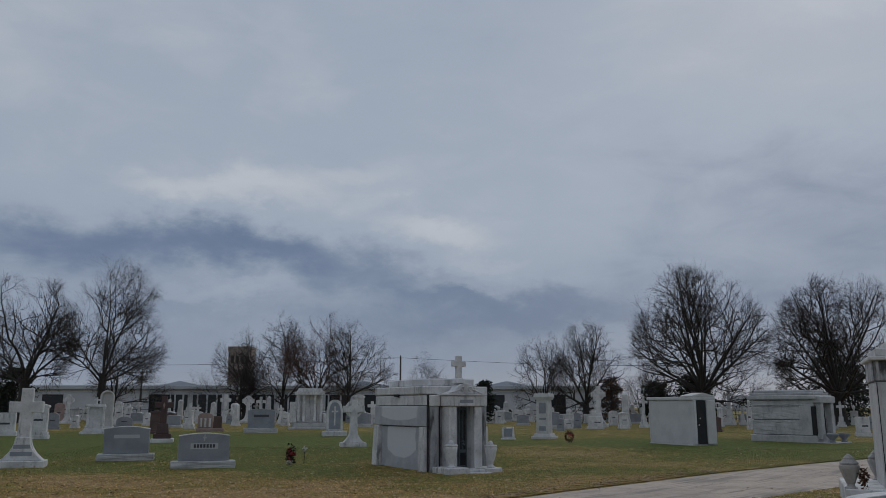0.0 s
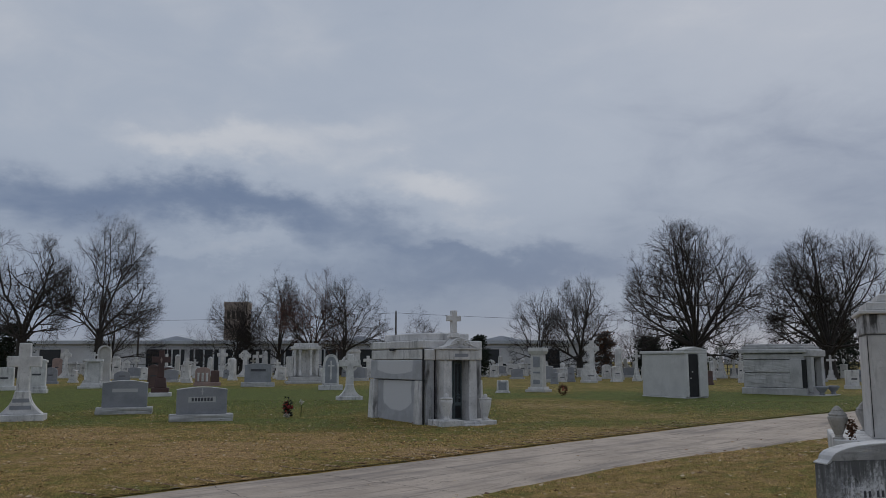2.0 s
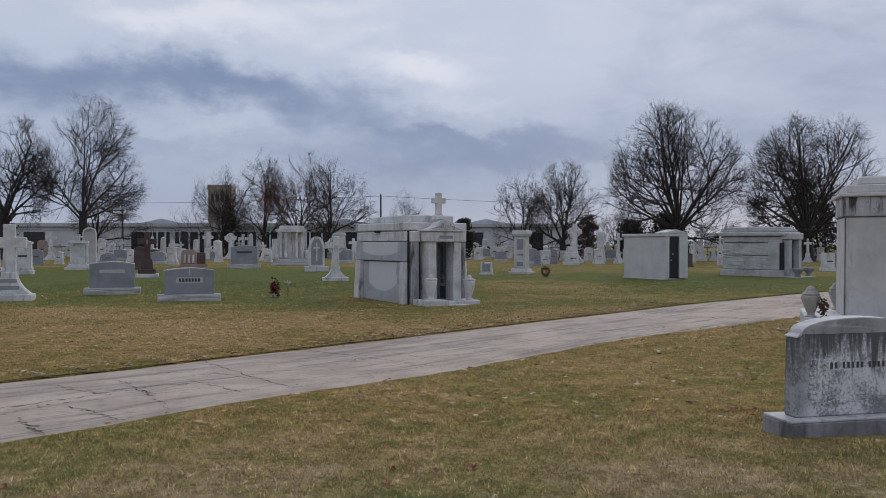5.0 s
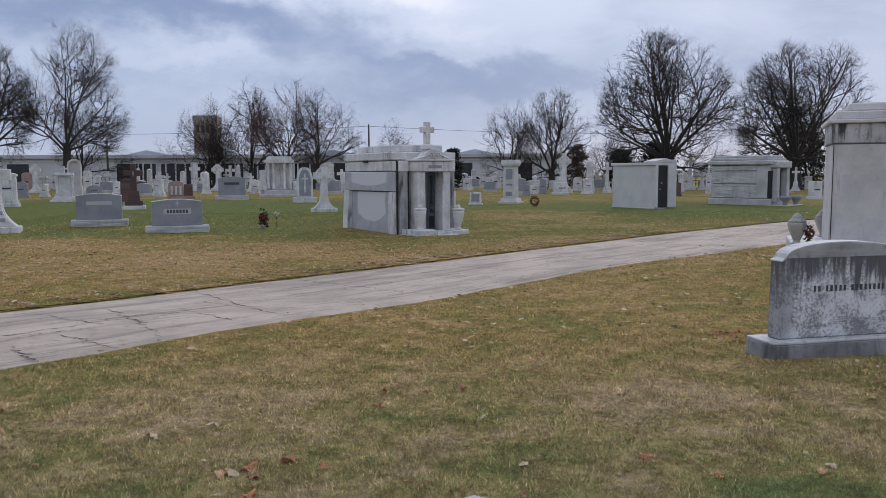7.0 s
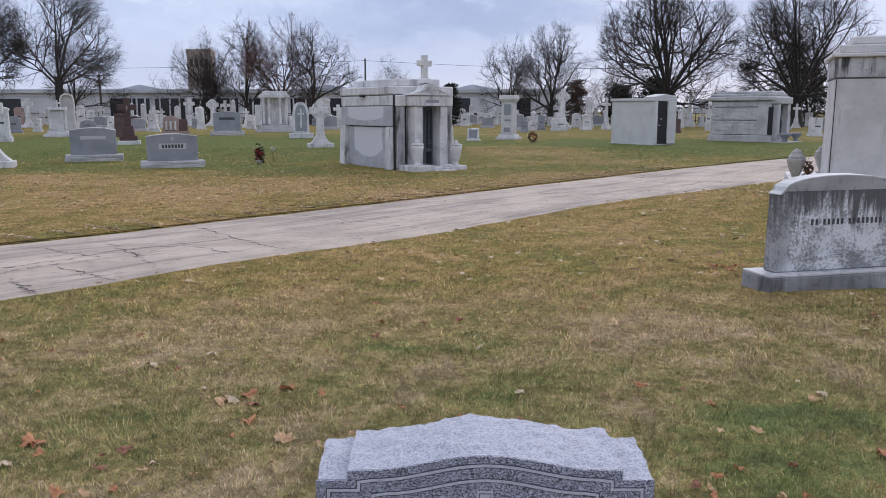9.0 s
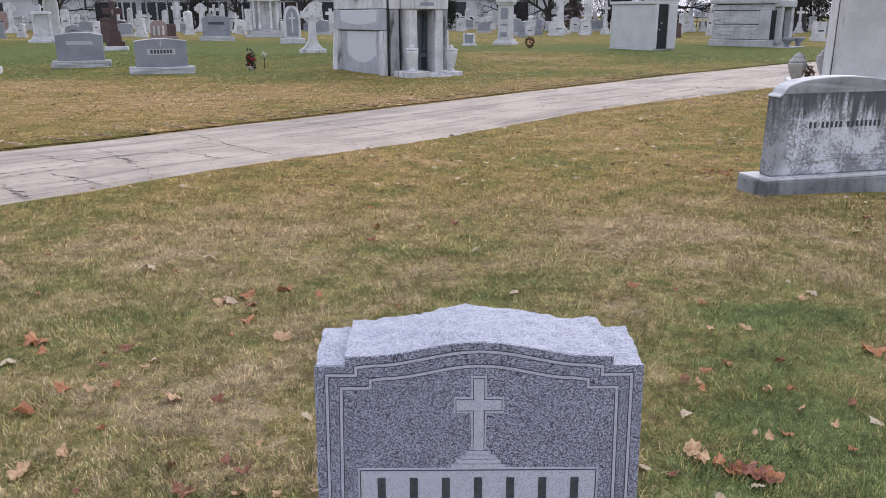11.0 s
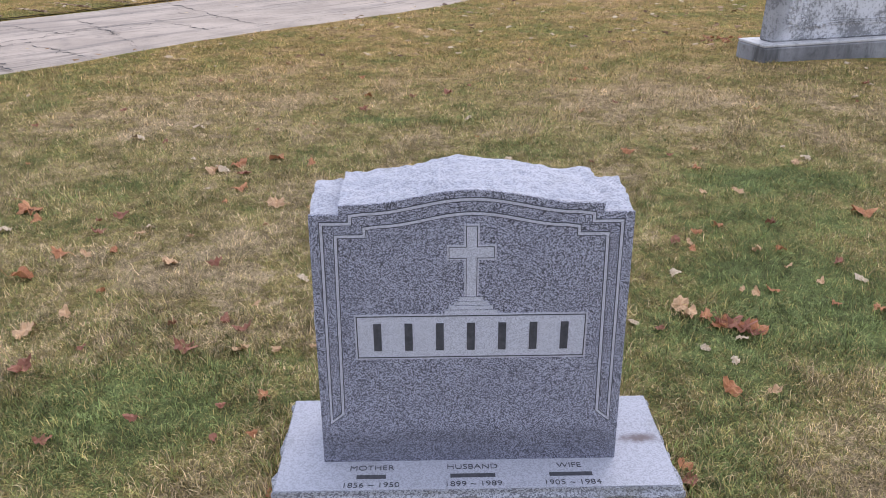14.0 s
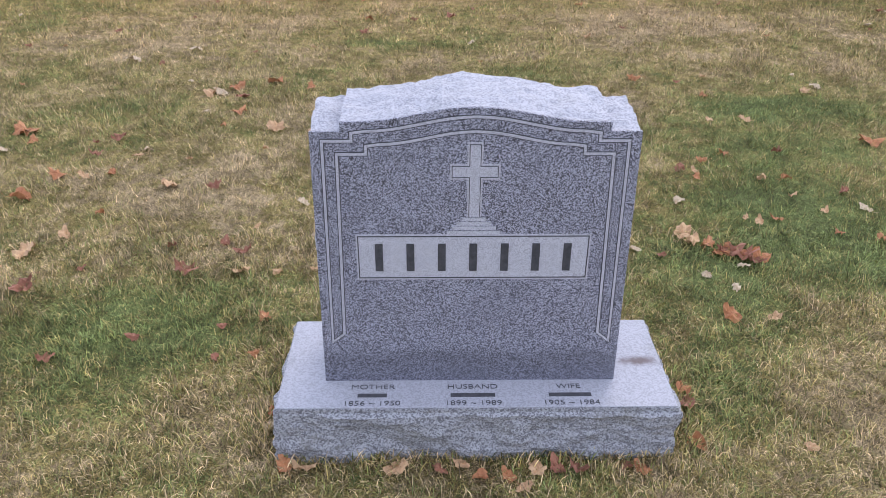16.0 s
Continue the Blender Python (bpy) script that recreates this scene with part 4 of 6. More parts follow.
def granite_front():
    t = thing("granite_headstone", SX, SY, 0, 0, "gray speckled granite headstone with serpentine rock-pitched top and carved cross", "headstone")
    arch = lambda u: 0.789 + 0.032 * (0.5 + 0.5 * math.cos(math.pi * min(abs(u) / 0.25, 1)))
    top = [(-0.354, 0.767), (-0.288, 0.767), (-0.288, 0.788)] + [(u, arch(u)) for u in np.linspace(-0.262, 0.262, 23)] + [(0.288, 0.788), (0.288, 0.767), (0.354, 0.767)]
    outline = [(-0.364, BASE_TOP)] + [(-0.364 + 0.010 * k / 14, BASE_TOP + (0.767 - BASE_TOP) * k / 14) for k in range(1, 14)] + top + [(0.354 + 0.010 * k / 14, 0.767 - (0.767 - BASE_TOP) * k / 14) for k in range(1, 14)] + [(0.364, BASE_TOP)]
    part("die", prism(outline, 0.0, 0.006, 0.001), DIE, t)
    # the rough-hewn flank: the outline carried back in steps, its surface broken
    dense = []
    for (a, b), (c, d) in zip(outline, outline[1:]):
        n = max(1, int(math.hypot(c - a, d - b) / 0.012))
        dense += [(a + (c - a) * k / n, b + (d - b) * k / n) for k in range(n)]
    dense.append(outline[-1])
    bm = bmesh.new()
    depth = [0.0062, 0.018, 0.031, 0.045, 0.058, 0.07, 0.085, 0.10, 0.115, 0.13, 0.145, 0.16, 0.175, 0.19, 0.2]
    rings = []
    for j, yy in enumerate(depth):
        ring = []
        for u, v in dense:
            q = Vector((u, yy, v))
            k = noise.noise(q * 17) + 0.8 * noise.noise(q * 41 + Vector((3, 0, 0))) + 0.4 * noise.noise(q * 95)
            lift = (0.0 if j == 0 else 0.0075) * k - (0.0 if j == 0 else 0.003)
            if v > 0.7:
                lift += 0.015 * min(1.0, j / 10) ** 0.8
            if j == len(depth) - 1:
                lift -= 0.004
            out = Vector((u * 1.4, 0, v - 0.45)).normalized()
            if v > 0.7:
                out = Vector((0.0 if abs(u) < 0.34 else math.copysign(0.2, u), 0, 1)).normalized()
            ring.append(bm.verts.new(q + out * lift))
        rings.append(ring)
    for lo, hi in zip(rings, rings[1:]):
        for k in range(len(dense) - 1):
            bm.faces.new((lo[k], lo[k + 1], hi[k + 1], hi[k]))
    bm.faces.new(rings[-1])
    part("rock_pitched_edge", bm, ROCKTOP, t, "pale rough-hewn top and sides")

    def line_part(points, width, name="border_line", front=-0.0016, mat=FROST, words="pale frosted line"):
        bm = bmesh.new()
        pts = [Vector((p[0], 0, p[1])) for p in points]
        L, R = [], []
        for k, p in enumerate(pts):
            d0 = (p - pts[k - 1]).normalized() if k else (pts[1] - p).normalized()
            d1 = (pts[k + 1] - p).normalized() if k < len(pts) - 1 else d0
            d = (d0 + d1).normalized()
            nrm = Vector((-d.z, 0, d.x))
            s = width / 2 / max(0.5, nrm.dot(Vector((-d1.z, 0, d1.x))))
            for side, store in ((1, L), (-1, R)):
                store.append([bm.verts.new(p + nrm * s * side + Vector((0, yy, 0))) for yy in (front, 0.001)])
        for k in range(len(pts) - 1):
            bm.faces.new((L[k][0], L[k + 1][0], R[k + 1][0], R[k][0]))
            bm.faces.new((L[k][0], L[k][1], L[k + 1][1], L[k + 1][0]))
            bm.faces.new((R[k][0], R[k + 1][0], R[k + 1][1], R[k][1]))
        return part(name, bm, mat, t, words)

    wave = lambda u, half, z, rise: z + rise * (0.5 + 0.5 * math.cos(math.pi * min(abs(u) / half, 1)))
    a = 0.258
    outer = [(-0.308, 0.245), (-0.337, 0.221), (-0.328, 0.746), (-0.265, 0.746), (-0.265, 0.764)] + [(u, wave(u, 0.235, 0.768, 0.032)) for u in np.linspace(-0.236, 0.236, 19)] + [(0.265, 0.764), (0.265, 0.746), (0.328, 0.746), (0.337, 0.221), (0.308, 0.245)]
    line_part(outer, 0.0062)
    line_part(outer, 0.0100, "border_groove", -0.0008, GROOVE, "fine dark groove beside the frosted line")
    inner = [(-0.308, 0.245), (-0.298, 0.716), (-0.235, 0.716), (-0.235, 0.734)] + [(u, wave(u, 0.21, 0.738, 0.029)) for u in np.linspace(-0.208, 0.208, 17)] + [(0.235, 0.734), (0.235, 0.716), (0.298, 0.716), (0.308, 0.245)]
    line_part(inner, 0.0062)
    line_part(inner, 0.0100, "border_groove", -0.0008, GROOVE, "fine dark groove beside the frosted line")
    part("name_panel", prism([(-0.268, 0.400), (0.268, 0.400), (0.268, 0.520), (-0.268, 0.520)], -0.0012, 0.001, 0.0), FROST, t, "pale frosted name panel")
    bm = None
    for z, h, x0, x1 in ((0.404, 0.0025, -0.263, 0.263), (0.5135, 0.0025, -0.263, 0.263)):
        bm = block((x0 + x1) / 2, -0.0014, z, x1 - x0, 0.0012, h, bevel=0, bm=bm)
    for xx in (-0.263, 0.263):
        bm = block(xx, -0.0014, 0.404, 0.0025, 0.0012, 0.112, bevel=0, bm=bm)
    part("panel_border", bm, LETTER, t, "fine dark panel border")
    part("cross_carving", prism([(-0.016, 0.565), (0.016, 0.565), (0.017, 0.656), (0.055, 0.656), (0.055, 0.693), (0.017, 0.693), (0.017, 0.743), (-0.017, 0.743), (-0.017, 0.693), (-0.055, 0.693), (-0.055, 0.656), (-0.017, 0.656)], -0.0016, 0.001, 0.0), FROST, t, "pale frosted cross")
    line = [(-0.012, 0.567), (-0.012, 0.661), (-0.05, 0.661), (-0.05, 0.688), (-0.012, 0.688), (-0.012, 0.738), (0.012, 0.738), (0.012, 0.688), (0.05, 0.688), (0.05, 0.661), (0.012, 0.661), (0.012, 0.567)]
    bm = None
    for (a0, b0), (a1, b1) in zip(line, line[1:]):
        bm = block((a0 + a1) / 2, -0.0019, min(b0, b1) - 0.0008, abs(a1 - a0) + 0.0016, 0.0012, abs(b1 - b0) + 0.0016, bevel=0, bm=bm)
    part("cross_groove", bm, LETTER, t, "fine dark groove along the cross")
    for k, w in enumerate((0.055, 0.079, 0.100, 0.121)):
        part("carved_step", block(0, -0.0003, 0.5535 - 0.0112 * k, w, 0.0026, 0.0088, bevel=0), FROST, t, "pale frosted step")
    # the family name stands as plain upright bars
    for k in range(7):
        xx = -0.216 + 0.072 * k
        part("name_bar", block(xx, -0.0022, 0.424, 0.018, 0.002, 0.072, bevel=0), LETTER, t, "dark bar in place of a letter")
    # base
    d0, d1, half = -0.106, 0.264, 0.490
    base = part("base", block(0.014, (d0 + d1) / 2, -0.12, 2 * half, d1 - d0, BASE_TOP + 0.12, bevel=0), BASEROCK, t, "gray granite base with rock-pitched sides")
    bm = bmesh.new()
    bm.from_mesh(base.data)
    bmesh.ops.subdivide_edges(bm, edges=bm.edges, cuts=40, use_grid_fill=True)
    for v in bm.verts:
        if v.co.z < BASE_TOP - 0.012 and v.co.z > -0.11:
            n = Vector((v.co.x - 0.014, 0, 0)).normalized() if abs(v.co.x - 0.014) > half - 0.001 else Vector((0, -1 if v.co.y < 0 else 1, 0))
            s = Vector((v.co.x * 0.7, v.co.y, v.co.z))
            v.co += n * (0.016 * (noise.noise(s * 13) + 0.6 * noise.noise(s * 33) + 0.3 * noise.noise(s * 80)) + 0.008)
    bm.to_mesh(base.data)
    bm.free()
    part("base_top", block(0.014, (d0 + d1) / 2, BASE_TOP + 0.0005, 2 * half - 0.006, d1 - d0 - 0.006, 0.003, bevel=0.001), STEELED, t, "pale steeled base top")

    def text(words, x, y, size, name="inscription"):
        cu = bpy.data.curves.new("text", "FONT")
        cu.body, cu.size, cu.align_x, cu.extrude = words, size, "CENTER", 0.0006
        cu.offset = -0.0003
        tmp = new("text", cu)
        bpy.context.view_layer.update()
        me = bpy.data.meshes.new_from_object(tmp.evaluated_get(bpy.context.evaluated_depsgraph_get()))
        bpy.data.objects.remove(tmp)
        me.materials.append(LETTER_FINE)
        ob = new(name, me)
        ob.parent = t
        ob.matrix_basis = pose(x, y, BASE_TOP + 0.0042) @ Matrix.Diagonal((1.12, 1.0, 1.0, 1.0))
        return tagged(ob, "dark inscription reading " + words)

    for x, kin, years, nlen in ((-0.243, "MOTHER", "1856 ~ 1950", 0.072), (0.005, "HUSBAND", "1899 ~ 1989", 0.11), (0.245, "WIFE", "1905 ~ 1984", 0.105)):
        text(kin, x, -0.034, 0.0245)
        text(years, x, -0.095, 0.0245)
        part("name_bar", block(x, -0.058, BASE_TOP + 0.003, nlen, 0.013, 0.0016, bevel=0), LETTER_FINE, t, "dark bar in place of a name")
    return t


granite_front()


# ---- the lichened headstone by the drive ----
def lichened():
    x0, y0 = 2.51, 6.27
    t = thing("lichened_headstone", x0, y0, -0.045, 14, "lichen-streaked old marble headstone with arched top and ivy cross", "headstone")
    part("base", block(0.72, 0.18, -0.02, 1.44, 0.36, 0.27, bevel=0.012), OLDBASE, t, "marble base dark with dirt and painted-in shade")
    # the white slab paints skylight onto the top of the base
    part("base_top", block(0.72, 0.18, 0.2505, 1.43, 0.35, 0.019, bevel=0.008), WHITE, t, "base top coloured paler as if skylit")
    a, b, z0, z1 = 0.13, 1.30, 0.27, 0.905
    cxx, half = (a + b) / 2, (b - a) / 2
    top = [(cxx + half * 0.93 * math.cos(radians(180 - 180 * k / 16)), z1 + 0.02 + 0.125 * math.sin(radians(180 * k / 16)) ** 0.8) for k in range(17)]
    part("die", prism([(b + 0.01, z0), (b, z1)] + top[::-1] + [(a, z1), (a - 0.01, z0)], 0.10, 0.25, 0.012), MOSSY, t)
    # worn edge whose white colour also paints skylight on the top face
    rim = [(a - 0.004, z1)] + top + [(b + 0.004, z1)]
    part("worn_lit_edge", prism(rim + [(u, v + 0.012) for u, v in rim[::-1]], 0.096, 0.254, 0.003), WHITE, t, "worn top edge, paler for skylight painted on it")
    f = 0.097
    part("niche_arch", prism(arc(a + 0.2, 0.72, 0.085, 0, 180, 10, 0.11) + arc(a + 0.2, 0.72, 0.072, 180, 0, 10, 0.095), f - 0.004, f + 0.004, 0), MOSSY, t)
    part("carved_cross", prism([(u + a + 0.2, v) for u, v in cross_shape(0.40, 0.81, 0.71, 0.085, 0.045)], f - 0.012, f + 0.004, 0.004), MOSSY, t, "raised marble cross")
    rnd = random.Random(3)
    bm = bmesh.new()
    for k in range(70):
        u = rnd.random()
        px, pz = (a + 0.2 + rnd.choice((-1, 1)) * rnd.uniform(0.03, 0.085), 0.42 + 0.28 * u ** 1.3) if k < 44 else (a + 0.12 + rnd.random() * 0.38, 0.39 + rnd.gauss(0, 0.014))
        s = rnd.uniform(0.012, 0.022)
        lathe([(s * 0.6, 0), (s, 0.4 * s), (s * 0.5, 0.8 * s)], 5, bm, (0, 0, 0))
        bm.verts.ensure_lookup_table()
        for v in bm.verts[-15:]:
            v.co = Vector((px + v.co.x, f + 0.004 - v.co.z, pz + v.co.y))
    part("ivy_carving", bm, MOSSY, t, "carved ivy leaves")
    for z in (0.385, 0.402, 0.419):
        part("carved_band", block((a + 0.45 + b) / 2, f + 0.001, z, b - a - 0.5, 0.012, 0.007, bevel=0), MOSSY, t)
    u = a + 0.315
    for word in (2, 5, 8):
        bm = None
        for _ in range(word):
            bm = block(u, f, 0.655, 0.02, 0.004, 0.048, bevel=0, bm=bm)
            u += 0.043
        u += 0.03
        part("inscription", bm, LETTER, t, "worn dark lettering")
    return t


lichened()


# ---- the great pedestal tomb with its urns ----
def pedestal_tomb():
    t = thing("pedestal_tomb", 6.72, 16.2, 0.0, -21, "tall pale marble pedestal tomb with moulded cornice and dark runs", "tomb")
    cx, cy = 2.2, 1.35
    part("plinth", block(2.22, 1.35, -0.35, 3.96, 2.7, 0.49, bevel=0.02), WHITE, t)
    for k in (1.05, 2.4, 3.4):
        part("plinth_joint", block(k, -0.001, -0.3, 0.012, 0.01, 0.43, bevel=0), DARK, t)
    part("shaft", block(cx, cy, 0.141, 2.5, 1.7, 2.03, 0.985, 0.015), PALE, t)
    part("corner_joint", block(0.985, 0.505, 0.17, 0.014, 0.03, 1.98, bevel=0), DARK, t)
    part("frieze", block(cx, cy, 2.186, 2.52, 1.72, 0.39, bevel=0.01), FRIEZE, t, "black-streaked frieze")
    part("frieze_joint", block(cx, cy, 2.160, 2.49, 1.69, 0.028, bevel=0), DARKSTAIN, t, "blackened joint")
    part("cornice", block(cx, cy, 2.58, 2.68, 1.9, 0.075, bevel=0.02), PALE, t)
    part("attic", block(cx, cy, 2.656, 2.38, 1.6, 0.17, bevel=0.02), PALE, t)
    part("top_slab", block(cx, cy, 2.83, 1.95, 1.3, 0.17, 0.96, 0.03), PALE, t)
    m = t.matrix_world
    for ux, uy in ((0.34, 0.17), (1.0, 2.45)):
        p = m @ Vector((ux, uy, 0.14))
        u = thing("stone_urn", p.x, p.y, p.z, 20, "weathered faceted stone urn with pointed lid on the plinth", "urn", "stone urns on the plinth")
        k = 0.68
        part("foot", lathe([(0.17 * k, 0), (0.17 * k, 0.03 * k), (0.11 * k, 0.06 * k), (0.10 * k, 0.12 * k), (0.13 * k, 0.16 * k)], 8, None), OLDURN, u)
        part("bowl", lathe([(0.12 * k, 0.155 * k), (0.2 * k, 0.35 * k), (0.265 * k, 0.55 * k), (0.27 * k, 0.62 * k), (0.22 * k, 0.67 * k)], 8, None), OLDURN, u)
        part("lid", lathe([(0.25 * k, 0.672 * k), (0.25 * k, 0.70 * k), (0.15 * k, 0.80 * k), (0.15 * k, 0.83 * k), (0.06 * k, 0.92 * k), (0.02 * k, 0.94 * k)], 8, None), OLDURN, u)
    p = m @ Vector((0.56, 0.12, 0.14))
    g = thing("dried_garland", p.x, p.y, p.z, 0, "dried brown garland hanging beside a stone urn", "garland")
    part("dried_leaves", leafy(bmesh.new(), (0, 0, 0.22), (0.035, 0.035, 0.10), 120, random.Random(2), 0.07), RUSTLEAF, g)


pedestal_tomb()


# ---- the marble mausoleum with a cross ----
def mausoleum_marble():
    t = thing("marble_mausoleum", -1.6, 25.05, gz(-1.6, 25.05) - 0.03, 33, "gray-white marble mausoleum with battered walls, bronze door and roof cross", "mausoleum")
    W, L = 2.15, 3.55   # front along x, side along y
    cx, cy = W / 2, L / 2
    part("wall_core", block(cx, cy, 0, W - 0.14, L - 0.14, 2.5, bevel=0.0), DARKSTAIN, t, "blackened joints")
    for xx in (0.02, W - 0.02):
        s = -1 if xx < 1 else 1
        for yy in (0.17, L - 0.17):
            part("corner_pier", pier(xx + s * 0.02, yy, s), WHITE, t)
        part("side_panel", block(xx - s * 0.10, cy, 0.0, 0.16, L - 0.70, 1.345, 1.0, 0.01), PANEL, t, "marble panel with a cleaned pale patch")
        part("wall_course", block(xx - s * 0.06, cy, 1.38, 0.26, L + 0.02, 0.62, bevel=0.015), PANEL, t)
        part("frieze_course", block(xx - s * 0.075, cy, 2.022, 0.26, L + 0.02, 0.31, bevel=0.015), WHITE, t)
    part("roof_slab", block(cx, cy, 2.36, W + 0.12, L + 0.12, 0.26, bevel=0.03), WHITE, t)
    part("roof_cap", block(cx + 0.06, cy + 0.02, 2.622, W * 0.78, L * 0.80, 0.24, bevel=0.03), WHITE, t)
    part("drain_spout", block(-0.10, cy + 0.1, 2.30, 0.06, 0.30, 0.07, bevel=0.01), DARK, t, "dark stained roof outlet")
    # front
    # streaked stone, its dark colour also paints the shade beside the porch piers
    part("front_wall", block(cx, 0.02, 0, W - 0.2, 0.2, 2.0, bevel=0.01), STAINED, t, "black-streaked front wall, recess shade painted into its colour")
    for xx in (0.2, W - 0.2):
        part("pilaster_block", block(xx, -0.09, 2.0, 0.36, 0.14, 0.34, bevel=0.02), WHITE, t, "carved capital block")
        part("pilaster", block(xx, -0.09, 0.0, 0.30, 0.10, 1.995, 0.94, 0.015), STAINED, t, "black-streaked pilaster")
    for xx in (cx - 0.46, cx + 0.46):
        part("porch_pier", block(xx, -0.28, 0.1, 0.3, 0.5, 1.9, 0.95, 0.015), WHITE, t)
    part("door_recess", block(cx, -0.02, 0.1, 0.62, 0.1, 1.9, bevel=0), DARK, t, "dark recess")
    for xx in (cx - 0.155, cx + 0.155):
        d = part("door_leaf", block(xx, -0.09, 0.12, 0.29, 0.04, 1.84, bevel=0.004), BRONZE, t, "dark bronze grille door")
        for z, hh in ((0.2, 0.38), (0.68, 1.2)):
            part("grille_panel", block(xx, -0.114, z, 0.2, 0.01, hh, bevel=0), DARK, d)
        for k in range(4):
            part("grille_bar", block(xx - 0.075 + 0.05 * k, -0.124, 0.68, 0.012, 0.012, 1.2, bevel=0), BRONZE, d)
        part("door_scroll", lathe([(0.05, 0), (0.07, 0.03), (0.03, 0.07), (0.06, 0.12), (0.01, 0.16)], 8, None, (xx, -0.12, 0.8)), BRONZE, d)
    part("lintel", block(cx, -0.3, 2.0, 1.36, 0.56, 0.32, bevel=0.02), WHITE, t)
    bars(t, cx, -0.585, 2.1, [0.5], 0.1, GRAY, name="worn_inscription")
    part("porch_cornice", block(cx, -0.3, 2.325, 1.5, 0.66, 0.06, bevel=0.015), WHITE, t)
    ped = [(-0.62, 2.385), (0.62, 2.385), (0.60, 2.42), (0.42, 2.47), (0.30, 2.60), (0.16, 2.68), (0, 2.70), (-0.16, 2.68), (-0.30, 2.60), (-0.42, 2.47), (-0.60, 2.42)]
    part("pediment", prism([(u + cx, v) for u, v in ped], -0.56, -0.2, 0.015), WHITE, t)
    for s in (-1, 1):
        bm = None
        pts = [(cx + s * (0.14 + 0.085 * math.cos(radians(a)) * (1 - a / 700)), -0.575, 2.52 + 0.085 * math.sin(radians(a)) * (1 - a / 700)) for a in range(0, 420, 30)]
        part("scroll", tube(pts + [(cx + s * 0.5, -0.575, 2.42)], [0.022] * (len(pts) + 1), 6), WHITE, t, "raised carved scroll")
    cx -= 0.12
    part("cross_foot", block(cx, -0.3, 2.70, 0.34, 0.3, 0.16, 0.8, 0.02), WHITE, t)
    part("roof_cross", prism([(u + cx, v) for u, v in cross_shape(2.86, 3.56, 3.31, 0.23, 0.17)], -0.39, -0.21, 0.015), WHITE, t)
    cx += 0.12
    for xx, yy, ww in ((0.005, -0.02, 0.03), (0.372, -0.085, 0.028), (W - 0.372, -0.085, 0.028)):
        part("open_joint", block(xx, yy, 0.0, ww, 0.12, 2.34, bevel=0), DARK, t, "blackened open joint")
    part("eave_joint", block(cx, cy, 2.334, W + 0.03, L + 0.03, 0.024, bevel=0), DARKSTAIN, t, "blackened joint")
    # steps and urns
    part("step_block", block(cx - 0.62, -0.66, -0.2, 0.78, 0.9, 0.4, bevel=0.02), WHITE, t)
    part("step_block", block(cx + 0.66, -0.66, -0.2, 0.60, 0.9, 0.36, bevel=0.02), WHITE, t)
    part("door_step", block(cx + 0.06, -0.64, -0.2, 0.58, 0.86, 0.33, bevel=0.02), WHITE, t)
    part("low_step", block(cx + 0.1, -1.14, -0.2, 0.72, 0.24, 0.26, bevel=0.02), WHITE, t)
    for xx, zz in ((cx - 0.72, 0.2), (cx + 0.70, 0.16)):
        p = t.matrix_world @ Vector((xx, -0.85, zz))
        u = thing("marble_urn", p.x, p.y, p.z, 0, "slim pale marble urn standing on the mausoleum step", "urn", "urns beside the mausoleum door")
        part("body", lathe([(0.12, 0), (0.12, 0.04), (0.07, 0.07), (0.09, 0.14), (0.15, 0.34), (0.185, 0.52), (0.19, 0.60), (0.13, 0.645)], 14), WHITE, u, smooth=True)
        part("rim", lathe([(0.17, 0.6), (0.2, 0.63), (0.2, 0.665), (0.12, 0.68)], 14), WHITE, u, smooth=True)
        part("lid", lathe([(0.11, 0.68), (0.06, 0.72), (0.07, 0.76), (0.02, 0.80)], 12), WHITE, u, smooth=True)


def pier(x, y, s):
    bm = block(0, 0, 0, 0.30, 0.36, 1.365, 1.0, 0.015)
    for v in bm.verts:
        if v.co.z < 0.7:
            v.co.x += s * 0.07
    bm.transform(pose(x - s * 0.06, y, 0))
    return bm


mausoleum_marble()


